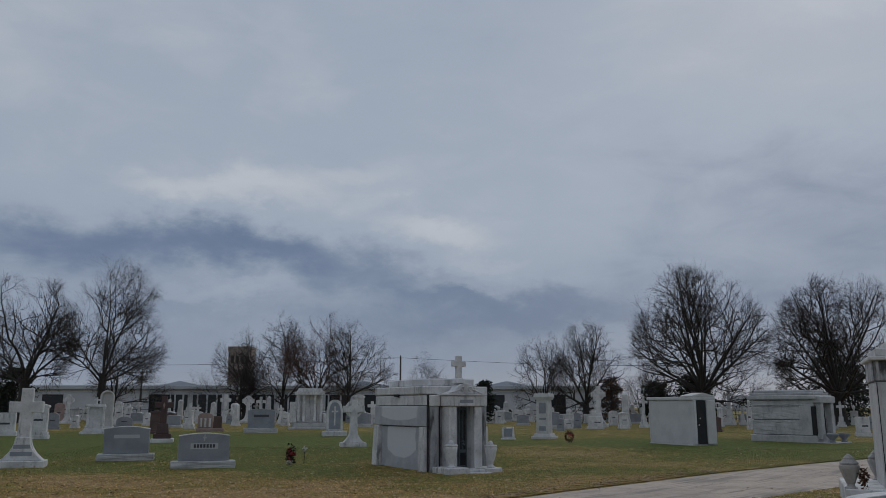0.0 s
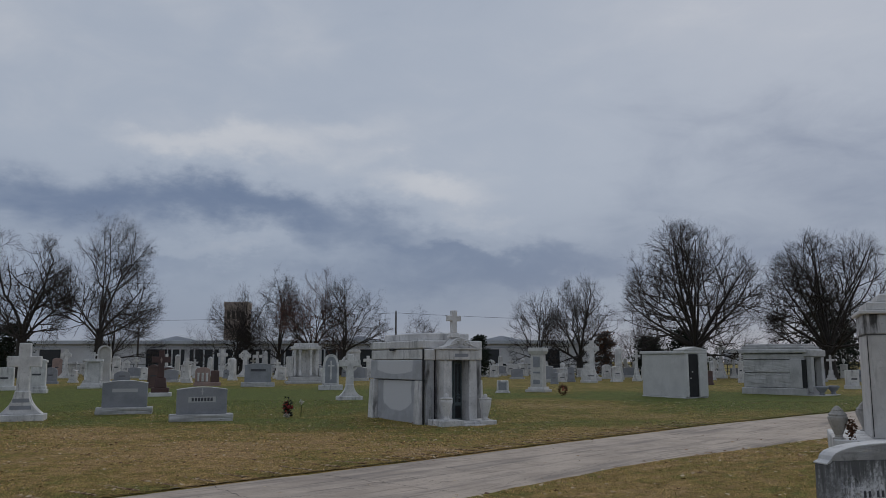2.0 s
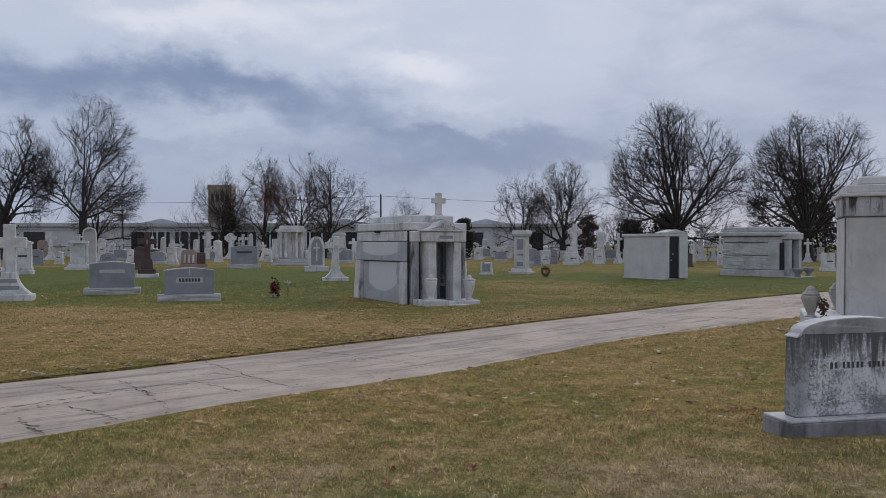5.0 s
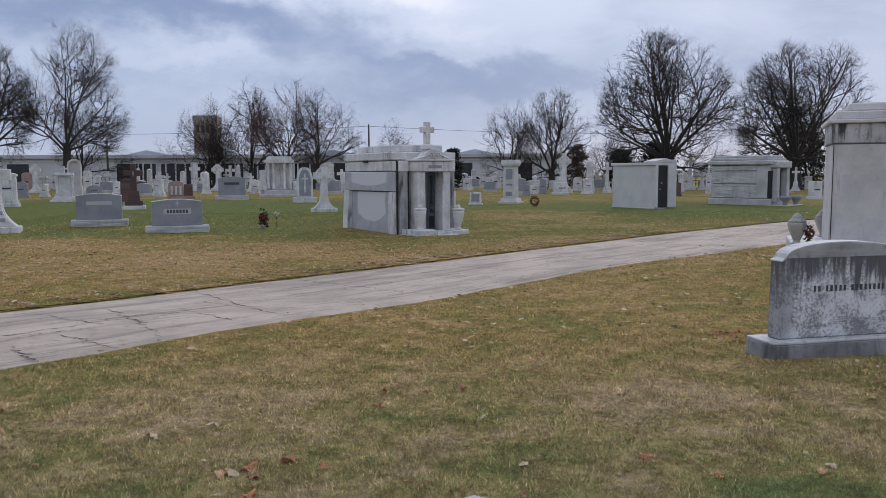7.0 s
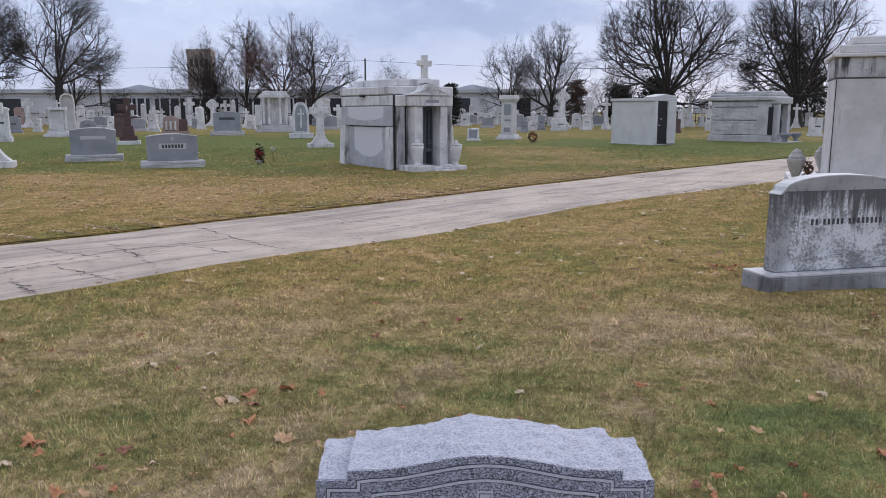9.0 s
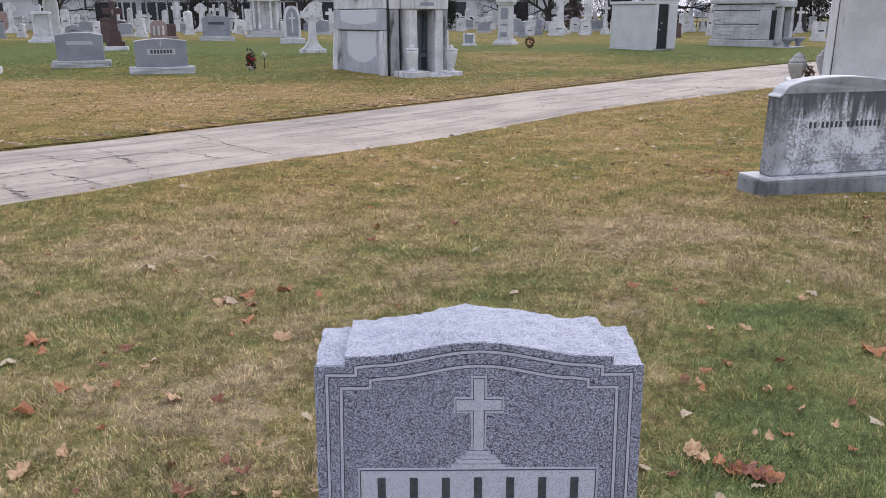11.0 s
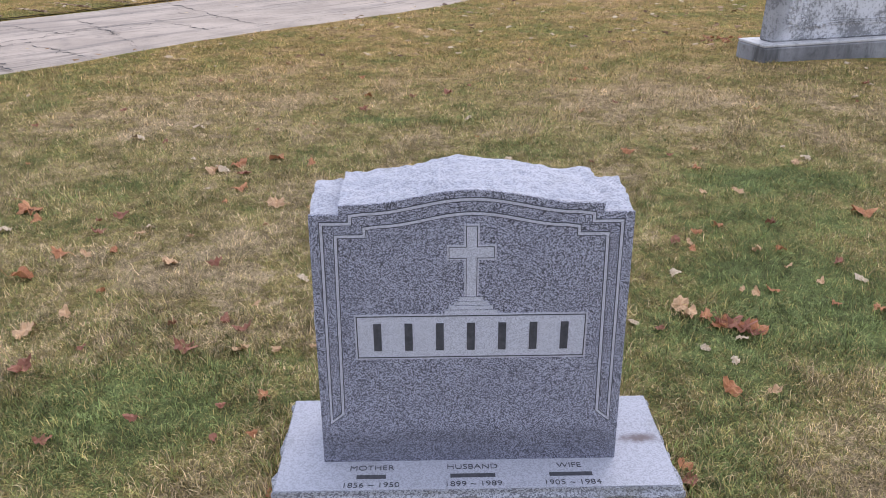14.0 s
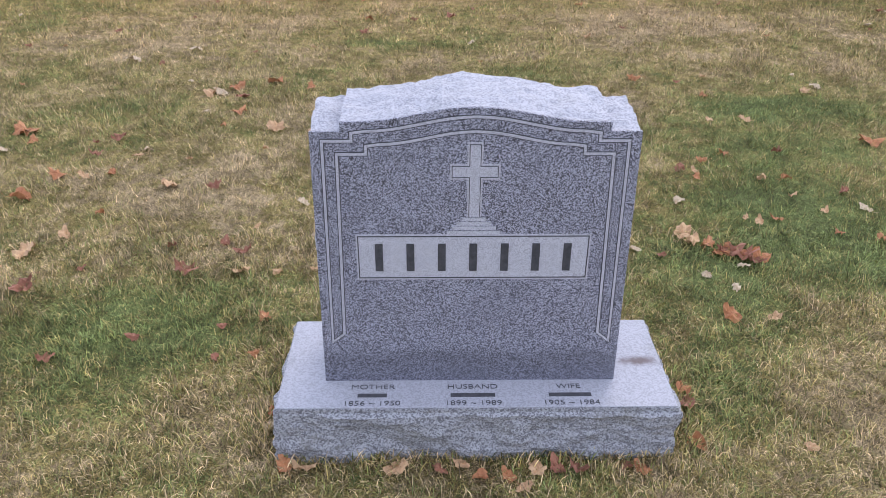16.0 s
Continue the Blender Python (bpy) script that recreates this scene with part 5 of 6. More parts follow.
# ---- the stucco vault ----
def vault_stucco():
    x0, y0, x1, y1 = 8.45, 40.5, 9.95, 38.2
    a = math.degrees(math.atan2(y1 - y0, x1 - x0))
    L, W, H = math.hypot(x1 - x0, y1 - y0), 1.45, 2.12
    t = thing("stucco_vault", x0, y0, gz(9.5, 39) - 0.05, a, "plain white stucco burial vault with a narrow dark door", "mausoleum")
    part("base", block(L / 2, W / 2, -0.1, L + 0.08, W + 0.08, 0.2, bevel=0.02), STUCCO, t)
    part("body", block(L / 2 - 0.06, W / 2, 0.1, L - 0.12, W, H - 0.1, bevel=0.02), STUCCO, t)
    for yy, ww in ((0.08, 0.16), (W - 0.3, 0.6)):
        part("front_pier", block(L - 0.01, yy, 0.1, 0.28, ww, H - 0.1, bevel=0.02), STUCCO, t)
    part("door_recess", block(L + 0.02, 0.5, 0.12, 0.1, 0.72, H - 0.14, bevel=0), DARK, t, "black narrow door")
    for yy, z in ((0.42, 1.25), (0.32, 0.95)):
        part("door_knob", lathe([(0.02, 0), (0.04, 0.03), (0.02, 0.06)], 8, None, (L + 0.09, yy, z)), PALE, t, "pale metal fitting")
    part("roof_slab", block(L / 2, W / 2, H + 0.002, L + 0.14, W + 0.16, 0.14, bevel=0.02), STUCCO, t)
    bm = prism([(-0.06, H + 0.146), (W + 0.06, H + 0.146), (W + 0.06, H + 0.2), (W / 2, H + 0.34), (-0.06, H + 0.2)], -0.35, 0.35, 0.01)
    bm.transform(pose(L - 0.28, 0, 0, 0, 0, 90))
    part("gable", bm, STUCCO, t)
    return t


vault_stucco()


# ---- the rock-faced mausoleum ----
def mausoleum_rock():
    x0, y0, x1, y1 = 14.45, 43.5, 16.75, 41.2
    a = math.degrees(math.atan2(y1 - y0, x1 - x0))
    L, W = math.hypot(x1 - x0, y1 - y0), 1.75
    t = thing("rock_faced_mausoleum", x0, y0, gz(16, 41.5) - 0.12, a, "gray rock-faced stone mausoleum with heavy cornice and columns", "mausoleum")
    part("base", block(L / 2, W / 2, 0, L + 0.2, W + 0.2, 0.46, bevel=0.03), ROCKFACE, t)
    part("wall_core", block(L / 2, W / 2, 0.4, L - 0.12, W - 0.12, 1.9, bevel=0), DARKSTAIN, t, "blackened joints")
    for k, (z, h) in enumerate(((0.485, 0.72), (1.240, 0.65), (1.925, 0.275))):
        c = part("wall_course", block(L / 2, W / 2, z, L, W, h, bevel=0.015), ROCKFACE, t)
        sculpt(c, 9, 0.05, 3.4, lambda q, z=z, h=h: q.z < z + 0.03 or q.z > z + h - 0.03, k)
    part("cornice", block(L / 2, W / 2, 2.235, L + 0.34, W + 0.34, 0.22, bevel=0.05), ROCKFACE, t)
    part("roof_slab", block(L / 2, W / 2, 2.46, L + 0.1, W + 0.1, 0.13, bevel=0.03), ROCKFACE, t)
    part("roof_cap", block(L / 2, W / 2, 2.595, L - 0.2, W - 0.3, 0.12, bevel=0.03), ROCKFACE, t)
    for yy in (0.25, W - 0.25):
        part("porch_pier", block(L + 0.16, yy, 0.3, 0.30, 0.34, 1.75, bevel=0.02), ROCKFACE, t)
    part("porch_roof", block(L + 0.15, W / 2, 2.06, 0.42, W + 0.1, 0.34, bevel=0.03), ROCKFACE, t)
    part("corner_block", block(L - 0.35, -0.01, 0.48, 0.75, 0.12, 1.45, bevel=0.02), ROCKFACE, t)
    part("door_recess", block(L + 0.02, W / 2 - 0.25, 0.45, 0.1, 1.0, 1.55, bevel=0), DARK, t, "dark doorway")
    part("side_slot", block(L - 0.02, -0.02, 0.5, 0.2, 0.12, 1.4, bevel=0), DARK, t, "dark slot between the piers")
    part("step", block(L + 0.5, W / 2, 0, 0.9, W + 0.3, 0.16, bevel=0.02), ROCKFACE, t)
    for yy in (0.15, W - 0.2):
        p = t.matrix_world @ Vector((L + 0.72, yy, 0.16))
        u = thing("garden_urn", p.x, p.y, p.z, 0, "low dark stone urn on the mausoleum step", "urn", "urns at the rock-faced mausoleum")
        part("body", lathe([(0.16, 0), (0.1, 0.08), (0.12, 0.14), (0.28, 0.32), (0.32, 0.42), (0.2, 0.44), (0.18, 0.36)], 12), GRAY, u, smooth=True)


mausoleum_rock()

# ---- the rows of monuments ----
cross_monument(-14.90, 26.23, 1.45, 2.55, rz=20, style="flare", writing=2)
slab_stone(-27.61, 45.96, 1.96, 1.34, rz=20)
tall_die(-23.50, 42.72, 1.11, 1.92, rz=20)
round_tablet(-31.26, 58.72, 1.10, 1.22, rz=15, mat=GRAY)
round_tablet(-40.76, 77.72, 1.07, 2.00, rz=10, mat=PINK)
cross_monument(-39.96, 77.80, 1.18, 2.82, rz=15, style="celtic")
pillar(-43.48, 86.26, 1.12, 1.62, rz=15)
columned_monument(-23.63, 49.47, 1.67, 2.23, rz=22)
arch_monument(-26.16, 56.31, 1.05, 2.81, rz=20)
die_stone(-12.65, 28.97, 1.91, 1.24, rz=20, mat=BLUE)
round_tablet(-28.90, 65.62, 1.50, 0.86, rz=18, mat=BLUE)
tall_die(-34.22, 78.43, 0.90, 1.74, rz=15)
tall_die(-32.98, 73.56, 0.84, 2.14, rz=15)
tall_die(-19.93, 49.73, 0.85, 1.47, rz=18, mat=BROWN)
cross_monument(-15.53, 39.64, 1.07, 2.27, rz=18, style="red", mat=RED)
tall_die(-24.56, 64.23, 0.92, 1.19, rz=18, mat=BROWN)
twin_die(-18.06, 54.42, 1.78, 1.27, rz=18)
die_stone(-8.94, 26.34, 1.98, 1.14, rz=22, mat=BLUE, writing=1)
round_tablet(-30.31, 87.80, 0.94, 1.15, rz=10)
cross_monument(-26.65, 85.02, 1.33, 2.94, rz=15, style="latin")
round_tablet(-25.72, 85.13, 0.85, 2.05, rz=15)
cross_monument(-24.29, 85.30, 1.51, 2.83, rz=15, style="celtic")
cross_monument(-25.68, 95.54, 1.35, 2.83, rz=15, style="latin")
obelisk(-24.73, 95.66, 0.74, 2.97, rz=15)
die_stone(-14.04, 52.37, 2.14, 1.58, rz=15, mat=GRAY)
cross_monument(-20.79, 85.69, 1.09, 1.35, rz=15, style="latin")
canopy_monument(-12.58, 60.44, 2.89, 3.03, rz=20)
gothic_tablet(-8.35, 47.25, 1.39, 2.10, rz=15)
cross_monument(-5.64, 36.75, 1.15, 2.08, rz=18, style="celtic")
tall_die(-12.66, 86.62, 1.46, 3.03, rz=15)
cross_monument(-10.48, 81.02, 1.14, 2.22, rz=15, style="latin")
urn_die(2.13, 88.31, 2.02, 1.86, rz=-10)
tall_die(3.85, 99.18, 0.89, 1.15, rz=-10)
urn_die(4.92, 99.31, 1.37, 1.89, rz=-10)
urn_die(5.85, 92.03, 1.33, 2.06, rz=-10)
marker_stone(1.63, 43.71, 0.75, 0.68, rz=-15)
pedestal_monument(3.68, 45.16, 1.16, 2.45, rz=-25)
tall_die(6.03, 59.20, 0.61, 0.88, rz=-15, mat=GRAY)
urn_die(7.57, 67.32, 1.15, 1.59, rz=-15)
tall_die(8.05, 65.59, 0.67, 1.24, rz=-15, mat=GRAY)
cross_monument(10.34, 69.45, 1.47, 3.44, rz=-15, style="celtic")
urn_die(16.17, 96.82, 1.59, 2.49, rz=-15, mat=GRAY)
obelisk(13.40, 73.83, 0.91, 3.05, rz=-15)
round_tablet(19.41, 101.09, 1.04, 1.23, rz=-15)
cross_monument(13.81, 67.92, 0.79, 2.62, rz=-15, style="latin")
tall_die(16.71, 57.45, 0.66, 1.04, rz=-20, mat=BROWN)
cross_monument(24.42, 79.58, 1.13, 3.60, rz=-20, style="latin")
cross_monument(25.68, 79.71, 0.75, 2.47, rz=-20, style="latin")
urn_die(20.97, 63.52, 0.51, 2.35, rz=-20)
cross_monument(32.34, 73.61, 0.79, 2.21, rz=-20, style="latin")
urn_die(36.83, 80.88, 0.81, 1.95, rz=-20)
slab_stone(22.85, 49.35, 0.82, 1.15, rz=-10)
grave_flowers(-6.41, 27.75, 0.41, 0.65)
wreath(4.48, 40.36, 0.30, 0.51)


# ---- bare trees ----
def limb_mesh(name, sets, mat, parent, label=""):
    """Many tapered limbs in one mesh. sets: (points of n limbs as an n x k x 3 array, radii as n x k, sides)."""
    all_v, all_f, start = [], [], 0
    for pts, radii, sides in sets:
        n, k = pts.shape[:2]
        d = np.gradient(pts, axis=1)
        d /= np.linalg.norm(d, axis=2)[..., None] + 1e-9
        ref = np.where(np.abs(d[..., 2:]) < 0.9, np.array([0, 0, 1.0]), np.array([1.0, 0, 0]))
        a = np.cross(d, ref)
        a /= np.linalg.norm(a, axis=2)[..., None] + 1e-9
        b = np.cross(d, a)
        q = 2 * math.pi * np.arange(sides) / sides
        ring = pts[:, :, None] + radii[:, :, None, None] * (np.cos(q)[:, None] * a[:, :, None] + np.sin(q)[:, None] * b[:, :, None])
        idx = start + np.arange(n * k * sides).reshape(n, k, sides)
        nxt = np.roll(idx, -1, axis=2)
        all_v.append(ring.reshape(-1, 3))
        all_f.append(np.stack([idx[:, :-1], nxt[:, :-1], nxt[:, 1:], idx[:, 1:]], axis=-1).reshape(-1, 4))
        start += n * k * sides
    verts, faces = np.concatenate(all_v), np.concatenate(all_f)
    me = bpy.data.meshes.new(name)
    me.vertices.add(len(verts))
    me.vertices.foreach_set("co", verts.ravel())
    me.loops.add(faces.size)
    me.loops.foreach_set("vertex_index", faces.ravel())
    me.polygons.add(len(faces))
    me.polygons.foreach_set("loop_start", np.arange(len(faces)) * 4)
    me.update(calc_edges=True)
    me.materials.append(mat)
    ob = new(name, me)
    ob.parent = parent
    return tagged(ob, label)


def unit(v):
    return v / (np.linalg.norm(v, axis=-1, keepdims=True) + 1e-9)


def oak(x, y, w, h, trunk=0.8, seed=0, mat=None, off=0.0, low=0.16, style="round", kids=(6, 5, 5, 3), stems=10, fine=1.0):
    """A bare tree whose limbs leave the trunk in a fan and branch four times over until they meet the crown's outline, w wide, h high and off metres aside."""
    rnd = np.random.RandomState(seed)
    words = {"round": "with a dense round crown", "open": "with an open upright crown", "droop": "with drooping outer twigs"}[style]
    t = thing("bare_tree", x, y, gz(x, y) - 0.1, 0, ("reddish-twigged" if mat else "dark") + " leafless tree " + words + " on the lawn", "tree", "bare trees")
    base, mid = low * h, (0.50 if style == "open" else 0.42) * h
    heart = np.array([off * 0.5, 0, base + 0.10 * h])
    seeds = rnd.uniform(0, 9, 3)

    def reach(p):
        """How far out in the crown a place lies: 1 on its lumpy outline."""
        q = p - np.array([off, 0, mid])
        rz = np.where(q[..., 2] > 0, h - 0.7 - mid, mid - 0.25 * base)
        q = np.stack([q[..., 0] / (0.5 * w - 0.35), q[..., 1] / (0.5 * w - 0.35), q[..., 2] / rz], axis=-1)
        a, e = np.arctan2(q[..., 1], q[..., 0]), np.arctan2(q[..., 2], np.hypot(q[..., 0], q[..., 1]))
        lump = 0.05 * np.sin(3 * a + seeds[0] + 2 * e) + 0.04 * np.sin(5 * e + 2 * a + seeds[1]) + 0.04 * np.sin(7 * a + 9 * e + seeds[2])
        return (np.hypot(q[..., 0], q[..., 1]) ** 2.7 + np.abs(q[..., 2]) ** 2.7) ** (1 / 2.7) / (1 + lump)

    def grow(p, d, length, steps, wander, out, up, free=False):
        """Bent limbs from places p along d, each cut where it leaves the crown."""
        path = [p]
        for k in range(steps):
            d = unit(d + rnd.normal(0, wander, d.shape) + out * unit(p - heart) + np.array([0, 0, 1.0]) * up)
            p = p + d * (length / steps)[:, None]
            path.append(p)
        path = np.stack(path, axis=1)
        if free:
            return path
        limit = rnd.uniform(0.90, 1.0, len(p))[:, None]
        far = reach(path)
        out_at = np.argmax(far > limit, axis=1)
        gone = (far > limit).any(axis=1) & (out_at > 0)
        rows, i = np.arange(len(p)), np.maximum(out_at - 1, 0)
        part_way = np.clip((limit[:, 0] - far[rows, i]) / (far[rows, i + 1] - far[rows, i] + 1e-6), 0, 1)
        end = np.where(gone, i + part_way, steps)
        end = np.where((far > limit)[:, 0], 0.3 * steps, end)
        at = np.clip(end[:, None] * np.linspace(0, 1, steps + 1), 0, steps - 1e-6)
        i = at.astype(int)
        f = (at - i)[..., None]
        rows = rows[:, None]
        return path[rows, i] * (1 - f) + path[rows, i + 1] * f

    # the trunk, and a leader that carries on through the crown
    foot = grow(np.zeros((1, 3)), np.array([[0.05 * rnd.normal() + 0.02 * off, 0, 1.0]]), np.array([base]), 4, 0.02, 0.0, 0.1, True)
    flare = np.array([[1.55, 1.12, 1.0, 0.97, 0.95]]) * trunk / 2
    sets = [(foot, flare, 9)]
    top = foot[:, -1]
    n = stems
    low_lift = 14 if style == "round" else 26
    lift = np.radians(low_lift + (88 - low_lift) * np.linspace(0, 1, n) ** 0.75 + rnd.uniform(-6, 6, n))
    turn = np.arange(n) * 2.4 + rnd.uniform(-0.35, 0.35, n)
    d = np.stack([np.cos(lift) * np.cos(turn), np.cos(lift) * np.sin(turn), np.sin(lift)], axis=1)
    d[-1] = (0.03 * off, 0.0, 1.0)
    d[:, 0] += 0.25 * off / w
    p = foot[0, -1] - np.array([0, 0, 1.0]) * (base * 0.35 * rnd.rand(n) * np.cos(lift))[:, None]
    r = trunk * 0.5 * rnd.uniform(0.24, 0.40, n)
    span = np.full(n, 1.0 * h)
    wander = 0.20 if style == "open" else 0.10
    limbs = grow(p, d, span, 9, wander, 0.09, 0.025)
    radii = r[:, None] * np.linspace(1.0, 0.12, 10)
    sets.append((limbs, radii, 7))
    twig_sets = []
    seg, lean, share = (6, 4, 3, 1), (54, 50, 48, 42), (0.44, 0.24, 0.13, 0.075)
    size = 0.5 * w + 0.35 * h
    for level, k in enumerate(kids):
        m = limbs.shape[1] - 1
        count = len(limbs)
        at = (np.arange(k)[None] + rnd.uniform(0.1, 0.9, (count, k))) / k * (0.72, 0.86, 0.86, 0.86)[level] + (0.28, 0.12, 0.14, 0.16)[level]
        at = np.clip(at, 0, 0.999) * m
        i = at.astype(int)
        f = (at - i)[..., None]
        rows = np.arange(count)[:, None]
        p = (limbs[rows, i] * (1 - f) + limbs[rows, i + 1] * f).reshape(-1, 3)
        along = unit(limbs[rows, i + 1] - limbs[rows, i]).reshape(-1, 3)
        pr = (radii[rows, i] * (1 - f[..., 0]) + radii[rows, i + 1] * f[..., 0]).reshape(-1)
        length = (size * share[level] * (1.2 - 0.6 * at / m) * rnd.uniform(0.65, 1.3, at.shape)).reshape(-1)
        cross = unit(np.cross(along, rnd.normal(0, 1, along.shape)))
        a = np.radians(lean[level] + rnd.normal(0, 7, len(p)))[:, None]
        d = along * np.cos(a) + cross * np.sin(a)
        keep = reach(p) < 1.08
        p, d, pr, length = p[keep], d[keep], pr[keep], length[keep]
        down = -0.24 if style == "droop" and level > 1 else 0.07 if level < 3 else 0.02
        limbs = grow(p, d, length, seg[level], (0.17, 0.2, 0.2, 0.15)[level], 0.065, down, level == 3)
        thick = (0.085, 0.045, 0.025, 0.0155)[level] * (0.55 + 0.45 * trunk) * fine
        radii = np.minimum(0.8 * pr, thick)[:, None] * np.linspace(1.0, 0.3 if level < 2 else 0.6, seg[level] + 1)
        (sets if level == 0 else twig_sets).append((limbs, radii, (6, 4, 3, 3)[level]))
    limb_mesh("trunk", sets, BARK, t)
    limb_mesh("crown", twig_sets, mat or TWIG, t, "fine bare twigs")
    return t


def twiggy(x, y, w, h, seed=0):
    return oak(x, y, w, h, 0.2, seed, kids=(5, 5, 3, 3), stems=6)


def shrub(x, y, w, h, mat=None, seed=0):
    """A dense dark bush or conifer: stems with many leafy clumps and an uneven outline."""
    rnd = random.Random(seed)
    words = "rusty brown-leaved bush" if mat is RUSTLEAF else "dark dense evergreen"
    t = thing("evergreen" if mat is DARKLEAF else "bush", x, y, gz(x, y) - 0.05, 0, words + " standing among the bare trees", "tree" if mat is DARKLEAF else "bush", "evergreens")
    stems = np.array([[(0, 0, 0), (rnd.uniform(-0.1, 0.1) * w, rnd.uniform(-0.1, 0.1) * w, 0.5 * h), (rnd.uniform(-0.2, 0.2) * w, 0, 0.9 * h)] for _ in range(3)])
    limb_mesh("trunk", [(stems, np.tile([0.12, 0.07, 0.02], (3, 1)), 6)], BARK, t)
    bm = bmesh.new()
    rust = mat is RUSTLEAF
    for k in range(60 if rust else 150):
        z = rnd.random() ** 0.8
        r = 0.56 * w * (1 - 0.7 * z ** 1.6) * rnd.uniform(0.55, 1.2) * math.sqrt(min(1, 4 * z + 0.3))
        a = rnd.uniform(0, 2 * math.pi)
        q = rnd.random() ** 0.4
        # each bough is a flat, drooping spray
        leafy(bm, (r * q * math.cos(a), r * q * math.sin(a), 0.04 * h + 0.93 * h * z), (0.085 * w, 0.085 * w, 0.018 * h), 26, rnd, 0.26 if w > 3 else 0.2)
    part("foliage", bm, mat, t)
    return t


# ---- the long low building behind the cemetery ----
def long_building():
    t = thing("industrial_building", -30, 115, 0, 0, "long low pale industrial building with dark openings and metal roof", "building")
    x0, x1 = -72, 50
    part("wall", block((x0 + x1) / 2, 9, -0.2, x1 - x0, 18, 4.3, bevel=0.0), WALLPAINT, t)
    part("fascia", block((x0 + x1) / 2, 8.9, 4.1, x1 - x0 + 0.6, 18.8, 0.55, bevel=0.03), ROOFMETAL, t, "pale metal roof fascia")
    part("band", block((x0 + x1) / 2, -0.02, 3.55, x1 - x0, 0.1, 0.16, bevel=0), ROOFMETAL, t)
    opens = [(-33.0, -29.9, 0), (-17.2, -14.2, 0), (-14.0, -11.6, 1), (-10.8, -6.6, 2), (-5.5, 1.0, 2), (2.5, 6.0, 2), (8.0, 11.5, 1), (14.0, 16.3, 0), (31.9, 34.0, 0), (39.8, 42.6, 0), (-40, -37, 1), (20.0, 24.0, 2)]
    for a, b, n in opens:
        o = part("opening", block((a + b) / 2, -0.02, 0.0, b - a, 0.12, 3.35, bevel=0), GLASS, t, "dark bay opening")
        part("frame", block((a + b) / 2, -0.06, 3.35, b - a + 0.2, 0.14, 0.12, bevel=0), WALLPAINT, o)
        for k in range(n + 1 if n else 0):
            part("mullion", block(a + (b - a) * (k + 0.5) / (n + 1), -0.1, 0, 0.22, 0.12, 3.35, bevel=0), WALLPAINT, o)
    for xx in (-14, 13.5, 34.5, -52):
        part("roof_gable", prism([(xx - 3.4, 4.65), (xx + 3.4, 4.65), (xx, 5.4)], 3, 9, 0.0), ROOFMETAL, t, "low gabled roof light")
    for xx in (-24.5, 8.2, 26.0, 37.5):
        part("pier", block(xx, -0.15, -0.2, 0.5, 0.3, 4.3, bevel=0), WALLPAINT, t)
    return t


long_building()
t = thing("brick_tower", -59, 200, 0, 5, "distant brown brick tower behind the bare trees", "building")
part("wall", block(0, 0, -0.5, 5.6, 5.6, 15.5, bevel=0), BRICKTOWER, t)
part("roof", block(0, 0, 15.0, 6.0, 6.0, 1.4, bevel=0.1), BRICKTOWER, t)
for k in range(4):
    part("window", block(-1.8 + 1.2 * k, -2.82, 12.2, 0.7, 0.1, 1.8, bevel=0), POLEWOOD, t)
for k, (xx, yy, w, h) in enumerate(((135, 420, 4.5, 7.6), (141, 426, 8, 4.6), (125, 424, 9, 3.6))):
    t = thing("distant_building", xx, yy, 0, 0, "far hazy city block on the horizon", "building", "far buildings")
    part("wall", block(0, 0, -0.5, w, 12, h, bevel=0), WALLPAINT, t)
    part("roof", block(0, 0, h - 0.5, w + 0.6, 12.6, 0.6, bevel=0), ROOFMETAL, t)

# utility poles and wires
for xx, yy, h in ((-11.8, 125, 9.4), (-46.4, 110, 6.3), (60, 130, 9.6), (-95, 122, 9.4)):
    t = thing("utility_pole", xx, yy, 0, 0, "dark wooden utility pole beyond the cemetery", "pole", "utility poles")
    part("post", tube([(0, 0, -0.3), (0, 0, h * 0.5), (0, 0, h)], [0.17, 0.15, 0.12], 8), POLEWOOD, t)
    part("insulator", lathe([(0.06, 0), (0.09, 0.08), (0.05, 0.16)], 8, None, (0, 0, h)), POLEWOOD, t)
for a, b in (((-95, 122, 9.2), (-11.8, 125, 9.2)), ((-11.8, 125, 9.2), (60, 130, 9.4))):
    pts = [Vector(a).lerp(Vector(b), k / 16) - Vector((0, 0, 1.2 * math.sin(math.pi * k / 16))) for k in range(17)]
    tagged(part("overhead_wire", tube(pts, [0.03] * 17, 4), BLACKMETAL), "thin dark overhead wire between poles", "wire")


